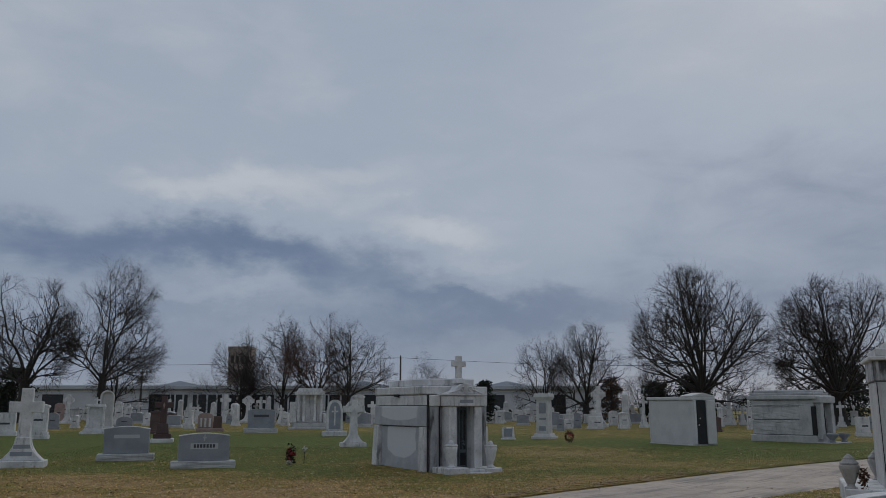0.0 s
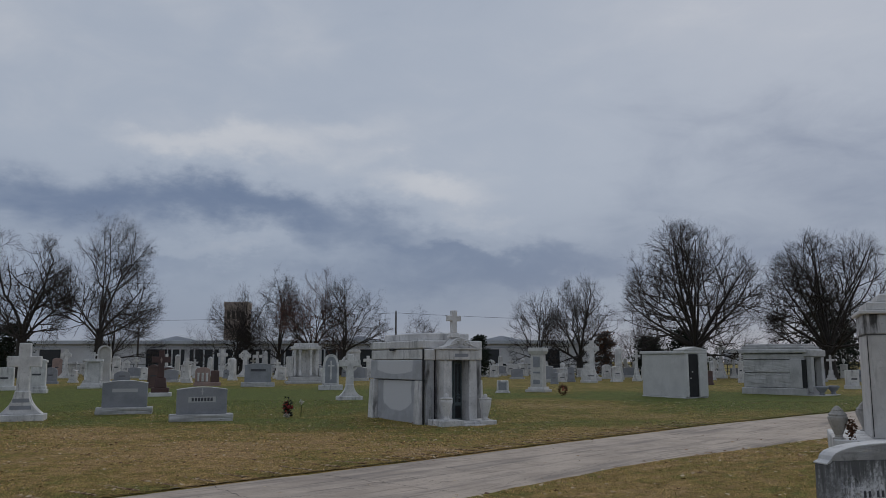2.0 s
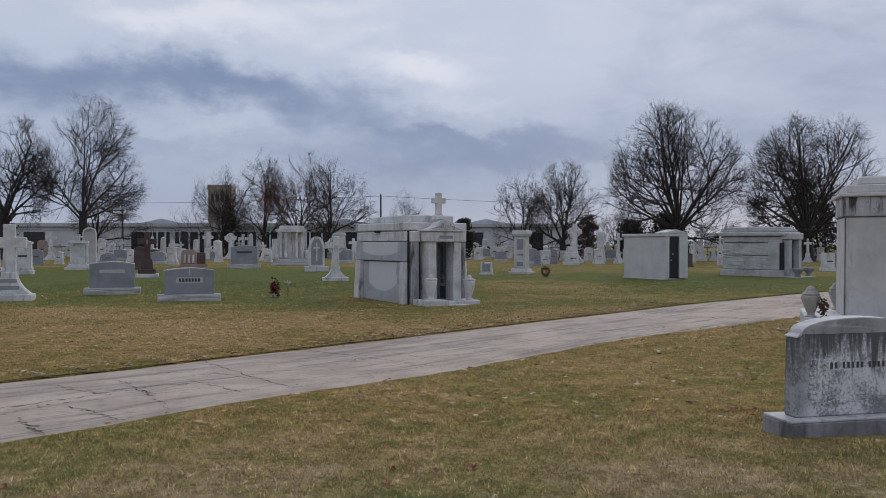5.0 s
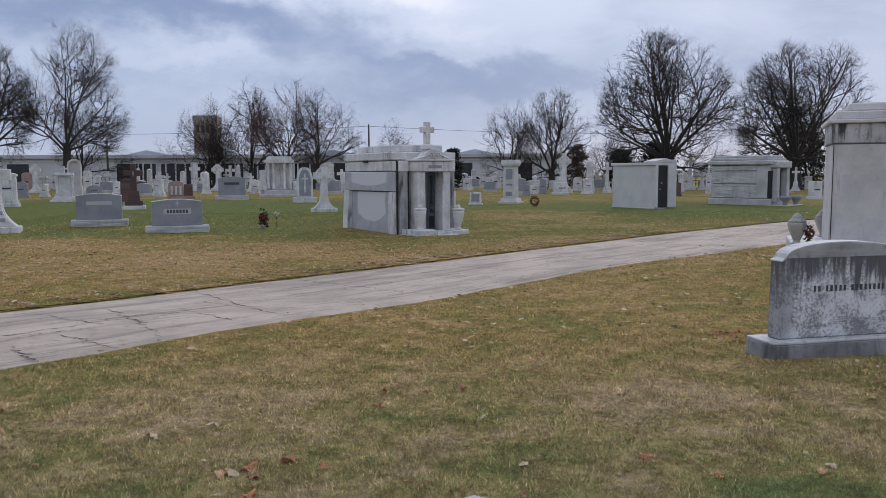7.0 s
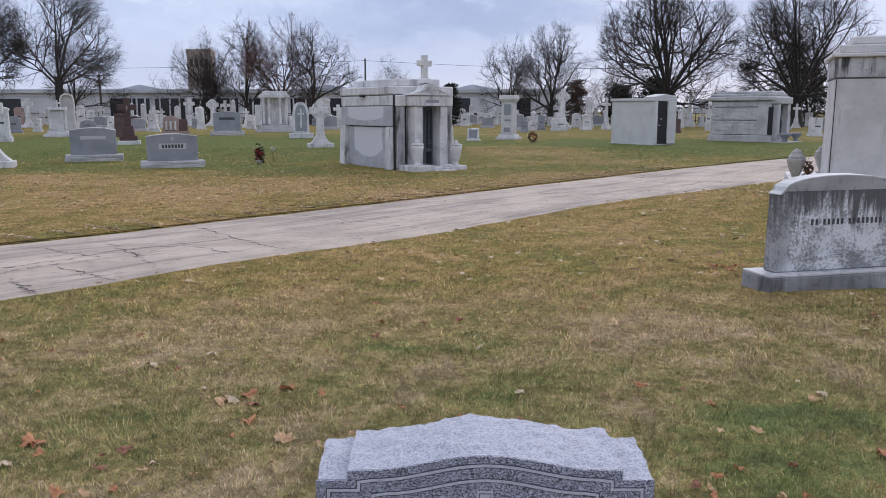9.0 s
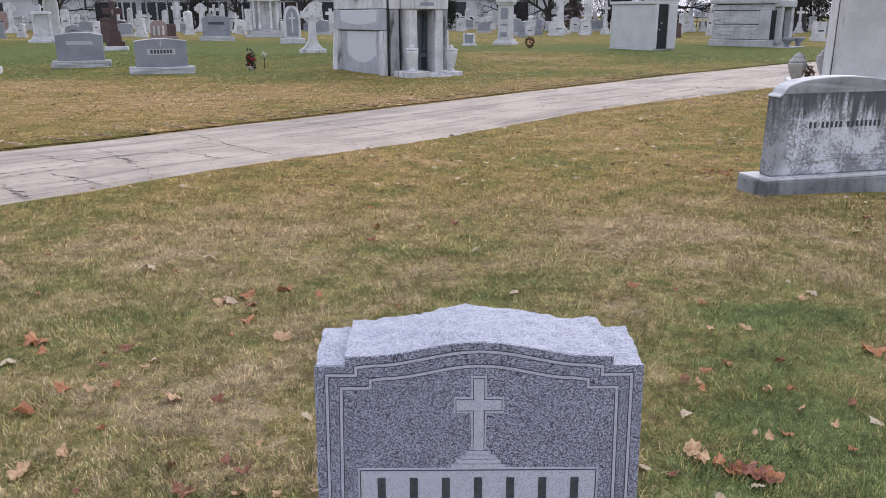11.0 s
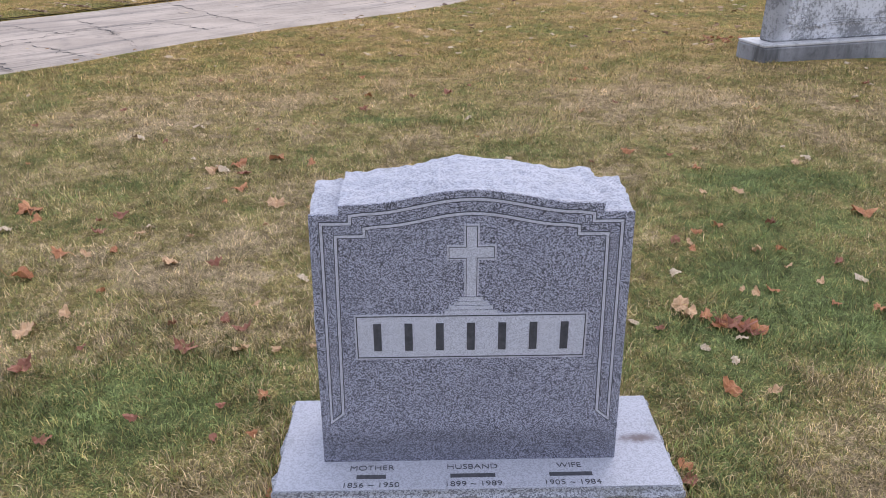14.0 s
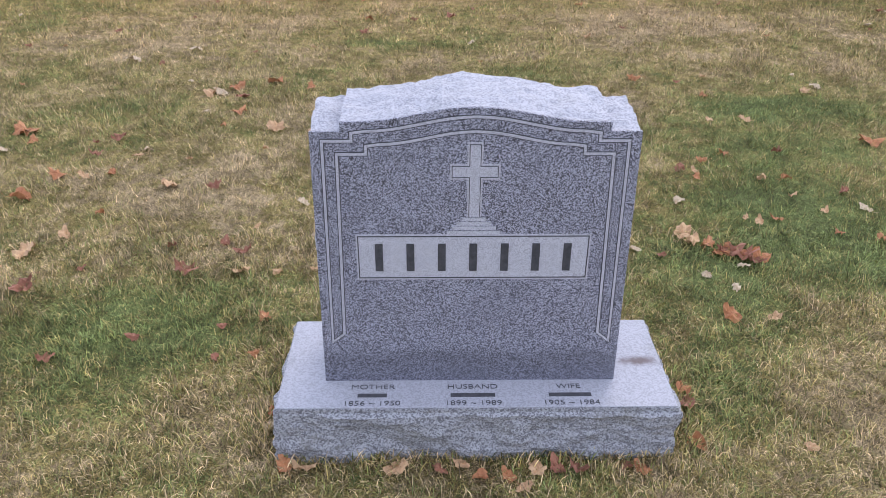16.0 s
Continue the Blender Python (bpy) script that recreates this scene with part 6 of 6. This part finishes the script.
def white_car(x, y, rz):
    t = thing("parked_car", x, y, gz(x, y), rz, "white parked car beyond the headstones", "car")
    side = [(-2.1, 0.35), (2.1, 0.35), (2.15, 0.75), (1.3, 0.95), (0.75, 1.42), (-1.0, 1.45), (-1.9, 1.0), (-2.15, 0.8)]
    part("body", prism(side, -0.85, 0.85, 0.06), CARPAINT, t)
    part("side_window", prism([(-1.45, 0.98), (1.05, 0.98), (0.65, 1.36), (-0.95, 1.38)], -0.86, -0.84, 0), GLASS, t)
    for xx in (-1.3, 1.35):
        for yy in (-0.8, 0.8):
            bm = lathe([(0.32, -0.1), (0.34, 0.0), (0.32, 0.1)], 14)
            bm.transform(pose(xx, yy, 0.33, 90, 0, 0))
            w = part("wheel", bm, RUBBER, t)
            bm = lathe([(0.2, -0.11), (0.2, 0.11)], 12)
            bm.transform(pose(xx, yy, 0.33, 90, 0, 0))
            part("rim", bm, ROOFMETAL, w)


white_car(3.6, 105, 8)
white_car(-31.5, 107, 4)

# further rows of small headstones
far_rnd = random.Random(21)
PATTERNS = [tall_die(-27.5, 71.0, 0.8, 1.15, 12), round_tablet(-9.0, 77.0, 0.75, 1.0, 8, GRAY), cross_monument(-32.0, 92.0, 0.8, 1.9, 10), die_stone(9.0, 80.0, 1.3, 1.0, -8, GRAY), urn_die(12.0, 90.0, 0.9, 1.6, -8), slab_stone(-15.0, 73.0, 1.0, 0.8, 8), die_stone(-21.0, 80.5, 1.5, 1.1, 8, BLUE), obelisk(17.5, 92.0, 0.7, 2.1, -8), round_tablet(6.5, 82.0, 0.8, 1.1, -6, WHITE)]
for y0, x0, x1, n in ((70, -34, -9, 9), (78, -40, -8, 11), (88, -46, -6, 13), (96, -52, -8, 11), (76, 3, 14, 5), (84, 2, 20, 8), (93, 3, 24, 9), (70, 34, 44, 4), (88, 26, 50, 8), (64, 4, 12, 4), (73, 14, 27, 6), (101, -50, -9, 14), (101, 3, 32, 12), (66, 23, 34, 5), (62, -33, -20, 4)):
    for k in range(n):
        x, y = x0 + (x1 - x0) * (k + far_rnd.uniform(0.1, 0.9)) / n, y0 + far_rnd.uniform(-1.5, 1.5)
        src = far_rnd.choice(PATTERNS)
        copy_thing(src, pose(x, y, gz(x, y) - 0.02, 0, 0, far_rnd.uniform(-18, 18)) @ Matrix.Scale(far_rnd.uniform(0.8, 1.25), 4))

# low dark fence along the far side
t = thing("fence", -30, 108, 0, 0, "low dark metal boundary fence", "fence")
for k in range(60):
    part("post", block(-38 + 2.0 * k, 0, 0, 0.08, 0.08, 1.3, bevel=0), BLACKMETAL, t)
for z in (0.25, 0.7, 1.2):
    part("rail", block(21, 0, z, 118, 0.05, 0.06, bevel=0), BLACKMETAL, t)

# ---- trees ----
oak(-45.92, 80.0, 11.4, 15.4, trunk=1.0, seed=3, off=-0.6, low=0.27, style="open", stems=10, kids=(7, 5, 5, 3))
oak(-39.71, 84.0, 12.0, 18.6, trunk=0.85, seed=5, low=0.28, style="open", stems=8, kids=(8, 6, 5, 3))
oak(-41.88, 92.0, 10.4, 11.2, trunk=0.6, seed=8, off=1.9, low=0.2, stems=10, kids=(6, 5, 4, 3), fine=1.3)
oak(-28.92, 98.0, 9.8, 10.4, trunk=0.6, seed=9, off=-2.6, low=0.2, style="open", stems=9, kids=(7, 5, 4, 3), fine=1.35)
oak(-29.44, 102.0, 9.0, 13.2, trunk=0.55, seed=11, off=-0.3, low=0.2, style="open", stems=9, kids=(7, 5, 4, 3), fine=1.35)
oak(-24.34, 100.0, 8.8, 13.6, trunk=0.65, seed=13, off=-1.0, low=0.2, style="open", stems=9, kids=(7, 6, 4, 3), fine=1.35)
oak(-19.11, 96.0, 9.6, 13.7, trunk=0.7, seed=14, off=0.3, low=0.2, style="open", stems=10, kids=(7, 6, 4, 3), fine=1.3, mat=TWIG_RED)
oak(-15.36, 94.0, 9.4, 13.3, trunk=0.7, seed=17, off=1.9, low=0.22, style="droop", stems=9, kids=(7, 5, 4, 3), fine=1.3)
oak(-9.04, 150.0, 8.2, 12.9, trunk=0.45, seed=18, low=0.2, stems=12, kids=(5, 5, 4, 3))
oak(8.37, 98.0, 8.4, 11.2, trunk=0.55, seed=20, off=-0.8, low=0.16, stems=10, kids=(6, 5, 4, 3), fine=1.3)
oak(11.53, 86.0, 9.6, 11.8, trunk=0.7, seed=21, off=1.0, low=0.18, stems=13, kids=(6, 5, 4, 3), fine=1.3)
oak(22.21, 80.0, 14.2, 16.2, trunk=1.15, seed=23, low=0.2, stems=17)
oak(34.27, 78.0, 13.8, 14.8, trunk=1.1, seed=24, off=0.4, low=0.19, stems=16)
oak(23.38, 105.0, 7.9, 8.9, trunk=0.3, seed=26, low=0.1, stems=9, kids=(5, 5, 4, 3))
oak(19.3, 96.0, 6.5, 6.6, trunk=0.3, seed=27, low=0.06, stems=11, kids=(6, 5, 4, 3))
shrub(15.41, 92.00, 3.2, 5.2, mat=RUSTLEAF, seed=1)
shrub(20.81, 95.00, 4.14, 4.6, mat=DARKLEAF, seed=2)
shrub(23.18, 88.00, 5.0, 5.2, mat=DARKLEAF, seed=3)
shrub(37.2, 86.00, 6.4, 8.8, mat=DARKLEAF, seed=4)
shrub(40.94, 90.00, 4.51, 6.62, mat=DARKLEAF, seed=5)
shrub(-55.85, 95.00, 5.52, 6.30, mat=DARKLEAF, seed=6)
shrub(0.86, 84.00, 2.33, 4.39, mat=DARKLEAF, seed=7)
twiggy(-44.90, 112.00, 3.61, 6.72, seed=31)
twiggy(-38.98, 112.00, 3.36, 5.38, seed=32)


# ---- grass blades, dense near the headstone and thinner further off ----
def on_road(x, y):
    near = np.interp(y, NEAR_EDGE[:, 1], NEAR_EDGE[:, 0])
    far = np.interp(y, FAR_EDGE[:, 1], FAR_EDGE[:, 0])
    rag = 0.05 * np.sin(y * 9.1) * np.sin(y * 3.7 + 1) + 0.04 * np.sin(y * 23 + x * 5)
    return (x < near - 0.07 + rag) & (x > far + 0.03)


def grass(name, y0, y1, density, tall, wide, reach, seed, label, simple=False):
    rnd = np.random.RandomState(seed)
    area = (y1 - y0) * (reach[1] - reach[0])
    n = int(area * density)
    x, y = rnd.uniform(reach[0], reach[1], n), rnd.uniform(y0, y1, n)
    keep = ~on_road(x, y) & (np.abs(x + 0.05) < 0.62 * y + 0.7)
    keep &= ~((np.abs(x) < 0.5) & (y > 1.53) & (y < 1.9)) & ~((x > 2.4) & (x < 3.8) & (y > 6.3) & (y < 6.65))
    x, y = x[keep], y[keep]
    n = len(x)
    # blades lie in combed tufts
    lie = 6.28 * rnd.rand(n) * 0.9 + 1.2 * np.sin(x * 7.1 + 2 * np.sin(y * 5.3)) + 1.0 * np.sin(y * 9.0 + x * 3)
    lean = rnd.uniform(0.45, 1.5, n)
    tuft = 0.5 + 0.5 * np.sin(x * 17 + 2.2 * np.sin(y * 11.3)) * np.sin(y * 19 + 2 * np.sin(x * 7.7))
    h = tall * rnd.uniform(0.45, 1.3, n) * (0.6 + 0.85 * tuft)
    w = wide * rnd.uniform(0.6, 1.3, n)
    z = ground(x, y) - 0.006
    dx, dy = np.cos(lie), np.sin(lie)
    spin = lie + math.pi / 2 + rnd.normal(0, 0.5, n)
    sx, sy = np.cos(spin) * w / 2, np.sin(spin) * w / 2
    m1, m2 = h * np.sin(lean * 0.6) * 0.55, h * np.sin(lean)
    z1, z2 = h * np.cos(lean * 0.6) * 0.55, h * np.cos(lean) * 0.95
    if simple:
        v = np.empty((n, 3, 3))
        v[:, 0] = np.c_[x - sx, y - sy, z]
        v[:, 1] = np.c_[x + sx, y + sy, z]
        v[:, 2] = np.c_[x + dx * m2, y + dy * m2, z + z2]
        me = bpy.data.meshes.new(name)
        me.vertices.add(n * 3)
        me.vertices.foreach_set("co", v.ravel())
        me.loops.add(n * 3)
        me.loops.foreach_set("vertex_index", np.arange(n * 3))
        me.polygons.add(n)
        me.polygons.foreach_set("loop_start", np.arange(n) * 3)
        me.update(calc_edges=True)
        me.materials.append(BLADE)
        return tagged(new(name, me), label, "grass", kind="stuff")
    v = np.empty((n, 5, 3))
    v[:, 0] = np.c_[x - sx, y - sy, z]
    v[:, 1] = np.c_[x + sx, y + sy, z]
    v[:, 2] = np.c_[x + dx * m1 + sx * 0.8, y + dy * m1 + sy * 0.8, z + z1]
    v[:, 3] = np.c_[x + dx * m1 - sx * 0.8, y + dy * m1 - sy * 0.8, z + z1]
    v[:, 4] = np.c_[x + dx * m2, y + dy * m2, z + z2]
    o = np.arange(n)[:, None] * 5
    loops = np.concatenate([o + np.array([[0, 1, 2, 3]]), o + np.array([[3, 2, 4]])], axis=1).ravel()
    me = bpy.data.meshes.new(name)
    me.vertices.add(n * 5)
    me.vertices.foreach_set("co", v.ravel())
    me.loops.add(n * 7)
    me.loops.foreach_set("vertex_index", loops)
    me.polygons.add(n * 2)
    starts = (np.arange(n)[:, None] * 7 + np.array([[0, 4]])).ravel()
    me.polygons.foreach_set("loop_start", starts)
    me.update(calc_edges=True)
    me.validate()
    me.materials.append(BLADE)
    return tagged(new(name, me), label, "grass", kind="stuff")


WORDS = "short matted winter grass of straw and green blades"
grass("grass", 0.85, 2.6, 30000, 0.037, 0.0021, (-2.3, 2.3), 1, WORDS)
grass("grass", 2.6, 4.6, 26000, 0.036, 0.0028, (-3.6, 3.6), 2, WORDS, True)
grass("grass", 4.6, 8.0, 10500, 0.036, 0.0042, (-5.0, 6.0), 3, WORDS, True)
grass("grass", 8.0, 17.0, 1700, 0.038, 0.007, (-8, 10.5), 4, WORDS, True)
grass("grass", 17.0, 36.0, 290, 0.05, 0.015, (-17, 22), 5, WORDS, True)


def grass_rim(x0, x1, y0, y1, seed):
    """Longer unmown blades round the foot of a stone."""
    rnd = np.random.RandomState(seed)
    n = 2600
    s = rnd.rand(n) * (2 * (x1 - x0) + 2 * (y1 - y0))
    w, d = x1 - x0, y1 - y0
    out = np.abs(rnd.normal(0, 0.03, n)) + 0.004
    x = np.where(s < w, x0 + s, np.where(s < w + d, x1 + out, np.where(s < 2 * w + d, x1 - (s - w - d), x0 - out)))
    y = np.where(s < w, y0 - out, np.where(s < w + d, y0 + s - w, np.where(s < 2 * w + d, y1 + out, y1 - (s - 2 * w - d))))
    bm_v, bm_f = [], []
    for k in range(n):
        a, h = rnd.uniform(0, 6.28), rnd.uniform(0.02, 0.055)
        lean = rnd.uniform(0.2, 0.9)
        dx, dy = math.cos(a) * h * lean, math.sin(a) * h * lean
        sx, sy = -math.sin(a) * 0.0015, math.cos(a) * 0.0015
        z = gz(x[k], y[k]) - 0.005
        o = len(bm_v)
        bm_v += [(x[k] - sx, y[k] - sy, z), (x[k] + sx, y[k] + sy, z), (x[k] + dx * 0.5 + sx, y[k] + dy * 0.5 + sy, z + h * 0.6), (x[k] + dx * 0.5 - sx, y[k] + dy * 0.5 - sy, z + h * 0.6), (x[k] + dx, y[k] + dy, z + h * 0.9)]
        bm_f += [(o, o + 1, o + 2, o + 3), (o + 3, o + 2, o + 4)]
    me = bpy.data.meshes.new("grass")
    me.from_pydata(bm_v, [], bm_f)
    me.materials.append(BLADE)
    return tagged(new("grass", me), "longer unmown grass round the foot of the headstone", "grass", kind="stuff")


grass_rim(-0.52, 0.52, 1.505, 1.91, 6)

# ---- fallen leaves ----


def leaf_mesh(seed, lobes):
    rnd = random.Random(seed)
    bm = bmesh.new()
    rim = []
    n = lobes * 4
    for k in range(n):
        a = 2 * math.pi * k / n
        r = (1.0 if k % 4 == 0 else 0.90 if k % 4 in (1, 3) else 0.74) * rnd.uniform(0.85, 1.1) * (1.15 if abs(a - math.pi) > 2.4 else 0.9)
        rim.append((0.5 * r * math.cos(a), 0.42 * r * math.sin(a)))
    curl, fold = rnd.uniform(0.5, 1.5) * rnd.choice((-0.7, 1, 1)), rnd.uniform(-0.5, 0.8)
    lift = lambda x, y: curl * (x * x) + fold * abs(y) + 0.38 * noise.noise((x * 5, y * 5, seed * 3.7))
    mids = [bm.verts.new((0.5 * x, 0.5 * y, lift(0.5 * x, 0.5 * y))) for x, y in rim]
    outs = [bm.verts.new((x, y, lift(x, y))) for x, y in rim]
    hub = bm.verts.new((0, 0, lift(0, 0)))
    for k in range(n):
        j = (k + 1) % n
        bm.faces.new((hub, mids[k], mids[j]))
        bm.faces.new((mids[k], outs[k], outs[j], mids[j]))
    tube([(-0.2, 0, lift(-0.2, 0) - 0.01), (-0.5, 0.02, lift(-0.5, 0) - 0.02), (-0.8, 0.05, 0.15)], [0.018, 0.014, 0.01], 3, bm)
    me = bpy.data.meshes.new("leaf")
    bm.to_mesh(me)
    bm.free()
    me.materials.append(LEAF[seed % 4])
    return me


LEAVES = [leaf_mesh(k, 5 + k % 3) for k in range(12)]
LEAF_WORDS = ("rusty orange", "tan brown", "dark reddish brown", "pale straw-brown")
leaf_rnd = random.Random(77)


def fallen_leaf(x, y, size=0.085, tone=None):
    k = leaf_rnd.randrange(12)
    while tone is not None and k % 4 not in tone:
        k = leaf_rnd.randrange(12)
    ob = new("fallen_leaf", LEAVES[k])
    s = size * leaf_rnd.uniform(0.85, 1.1)
    ob.matrix_world = pose(x, y, gz(x, y) + 0.016, leaf_rnd.uniform(-22, 22), leaf_rnd.uniform(-22, 22), leaf_rnd.uniform(0, 360)) @ Matrix.Diagonal((s, s, 0.7 * s, 1))
    return tagged(ob, LEAF_WORDS[k % 4] + " curled dry leaf lying in the grass", "leaf", "fallen leaves")


# the leaves that lie apart on the lawn: place, breadth and tone
for lot in ([(-1.19, 4.05, 0.125, 3), (-1.13, 4.12, 0.095, 0), (-0.95, 4.21, 0.096, 0), (-1.05, 3.75, 0.075, 0), (-0.83, 3.53, 0.123, 1), (-0.75, 4.12, 0.075, 0), (-1.98, 3.51, 0.131, 0), (-1.90, 3.39, 0.075, 0), (-1.52, 3.42, 0.078, 2), (-1.56, 3.23, 0.075, 2), (-1.64, 3.04, 0.078, 0), (-1.53, 3.02, 0.066, 1), (-1.43, 3.06, 0.056, 0), (-1.35, 3.29, 0.059, 3), (-1.16, 2.94, 0.092, 1), (-1.14, 3.18, 0.051, 1)],
            [(-1.99, 3.28, 0.074, 3), (-1.71, 2.84, 0.105, 0), (-1.36, 2.72, 0.061, 0), (-1.52, 2.44, 0.116, 1), (-0.84, 2.50, 0.058, 2), (-0.76, 2.44, 0.069, 2), (-0.75, 2.32, 0.078, 1), (-0.94, 2.33, 0.088, 2), (-1.44, 2.24, 0.079, 2), (-1.23, 1.88, 0.055, 2), (-1.02, 2.48, 0.046, 2), (-0.74, 1.89, 0.038, 2), (-1.83, 4.62, 0.109, 3), (-1.53, 4.84, 0.089, 3), (-0.54, 5.62, 0.082, 0), (0.03, 5.62, 0.074, 2), (-1.24, 4.0, 0.09, 1), (-1.08, 3.98, 0.08, 2)],
            [(0.80, 2.55, 0.094, 1), (0.82, 2.50, 0.085, 1), (0.87, 2.48, 0.076, 0), (0.93, 2.44, 0.097, 2), (0.97, 2.41, 0.105, 2), (1.03, 2.40, 0.093, 0), (0.90, 2.43, 0.08, 0), (1.0, 2.37, 0.08, 2), (1.24, 2.98, 0.075, 1), (1.31, 2.83, 0.054, 1), (0.85, 2.80, 0.065, 3), (0.98, 3.00, 0.049, 0), (1.16, 3.23, 0.053, 0), (1.21, 3.60, 0.063, 1), (1.38, 3.60, 0.070, 1)],
            [(1.82, 3.98, 0.065, 1), (1.87, 3.35, 0.111, 0), (1.53, 2.87, 0.051, 2), (1.56, 2.74, 0.064, 3), (0.83, 2.07, 0.068, 0), (0.96, 2.06, 0.050, 1), (0.81, 2.29, 0.048, 3), (0.89, 2.22, 0.047, 3), (0.69, 2.41, 0.045, 2), (1.05, 3.16, 0.046, 0), (0.85, 1.52, 0.038, 1), (1.52, 2.52, 0.079, 0), (0.99, 4.22, 0.078, 0)],
            # those blown against the foot of the headstone
            [(-0.47, 1.47, 0.063, 0), (-0.42, 1.46, 0.071, 1), (-0.19, 1.46, 0.062, 1), (-0.09, 1.46, 0.048, 2), (-0.04, 1.47, 0.054, 1), (0.01, 1.43, 0.052, 0), (0.08, 1.43, 0.05, 0), (0.11, 1.39, 0.062, 1), (0.15, 1.45, 0.066, 1), (0.20, 1.46, 0.062, 2), (0.25, 1.45, 0.064, 2), (0.41, 1.45, 0.054, 0), (0.37, 1.46, 0.042, 2), (0.585, 1.74, 0.067, 0), (0.58, 1.68, 0.06, 2), (0.565, 1.54, 0.069, 0), (-0.53, 1.62, 0.047, 3), (-0.53, 1.66, 0.041, 0)]):
    for x, y, size, tone in lot:
        fallen_leaf(x, y, size, (tone,))
# a drift of brown leaves beside the lichened headstone's base
for k in range(14):
    fallen_leaf(2.73 + leaf_rnd.gauss(0, 0.11), 7.71 + leaf_rnd.gauss(0, 0.10), 0.06, (0, 2))
for k in range(170):
    x, y = leaf_rnd.uniform(-3.2, 3.2), leaf_rnd.uniform(1.4, 7.0) if k < 100 else leaf_rnd.uniform(1.7, 3.6)
    if not on_road(np.array([x]), np.array([y]))[0] and abs(x) < 0.6 * y and not (abs(x) < 0.6 and y < 2.0):
        fallen_leaf(x, y, leaf_rnd.choice((0.035, 0.045, 0.06)))

# countless small pale leaves over the lawns
verts, faces = [], []
lv = np.random.RandomState(9)
while len(faces) < 9000:
    x, y = lv.uniform(-15, 18), lv.uniform(7, 36) if lv.rand() < 0.75 else lv.uniform(14, 24)
    if lv.rand() < 0.28:
        x, y = FAR_EDGE[lv.randint(12, 60)] + np.array([-0.8, 0.6]) * abs(lv.normal(0, 0.35))
    if on_road(np.array([x]), np.array([y]))[0] and lv.rand() > 0.06 or abs(x) > 0.62 * y:
        continue
    s, a, z = lv.uniform(0.018, 0.042), lv.uniform(0, 6.28), gz(x, y) + 0.035
    o = len(verts)
    for k in range(5):
        q = a + 2 * math.pi * k / 5
        verts.append((x + s * math.cos(q), y + s * math.sin(q) * 0.8, z + s * 0.7 * lv.rand()))
    faces.append(tuple(range(o, o + 5)))
me = bpy.data.meshes.new("leaf_litter")
me.from_pydata(verts, [], faces)
me.materials.append(island_mat("leaf_litter", [(0.12, 0.06, 0.035), (0.36, 0.23, 0.13), (0.62, 0.50, 0.34), (0.50, 0.38, 0.24), (0.26, 0.14, 0.07)]))
tagged(new("leaf_litter", me), "countless small dry leaves scattered over the lawns", "leaves", kind="stuff")
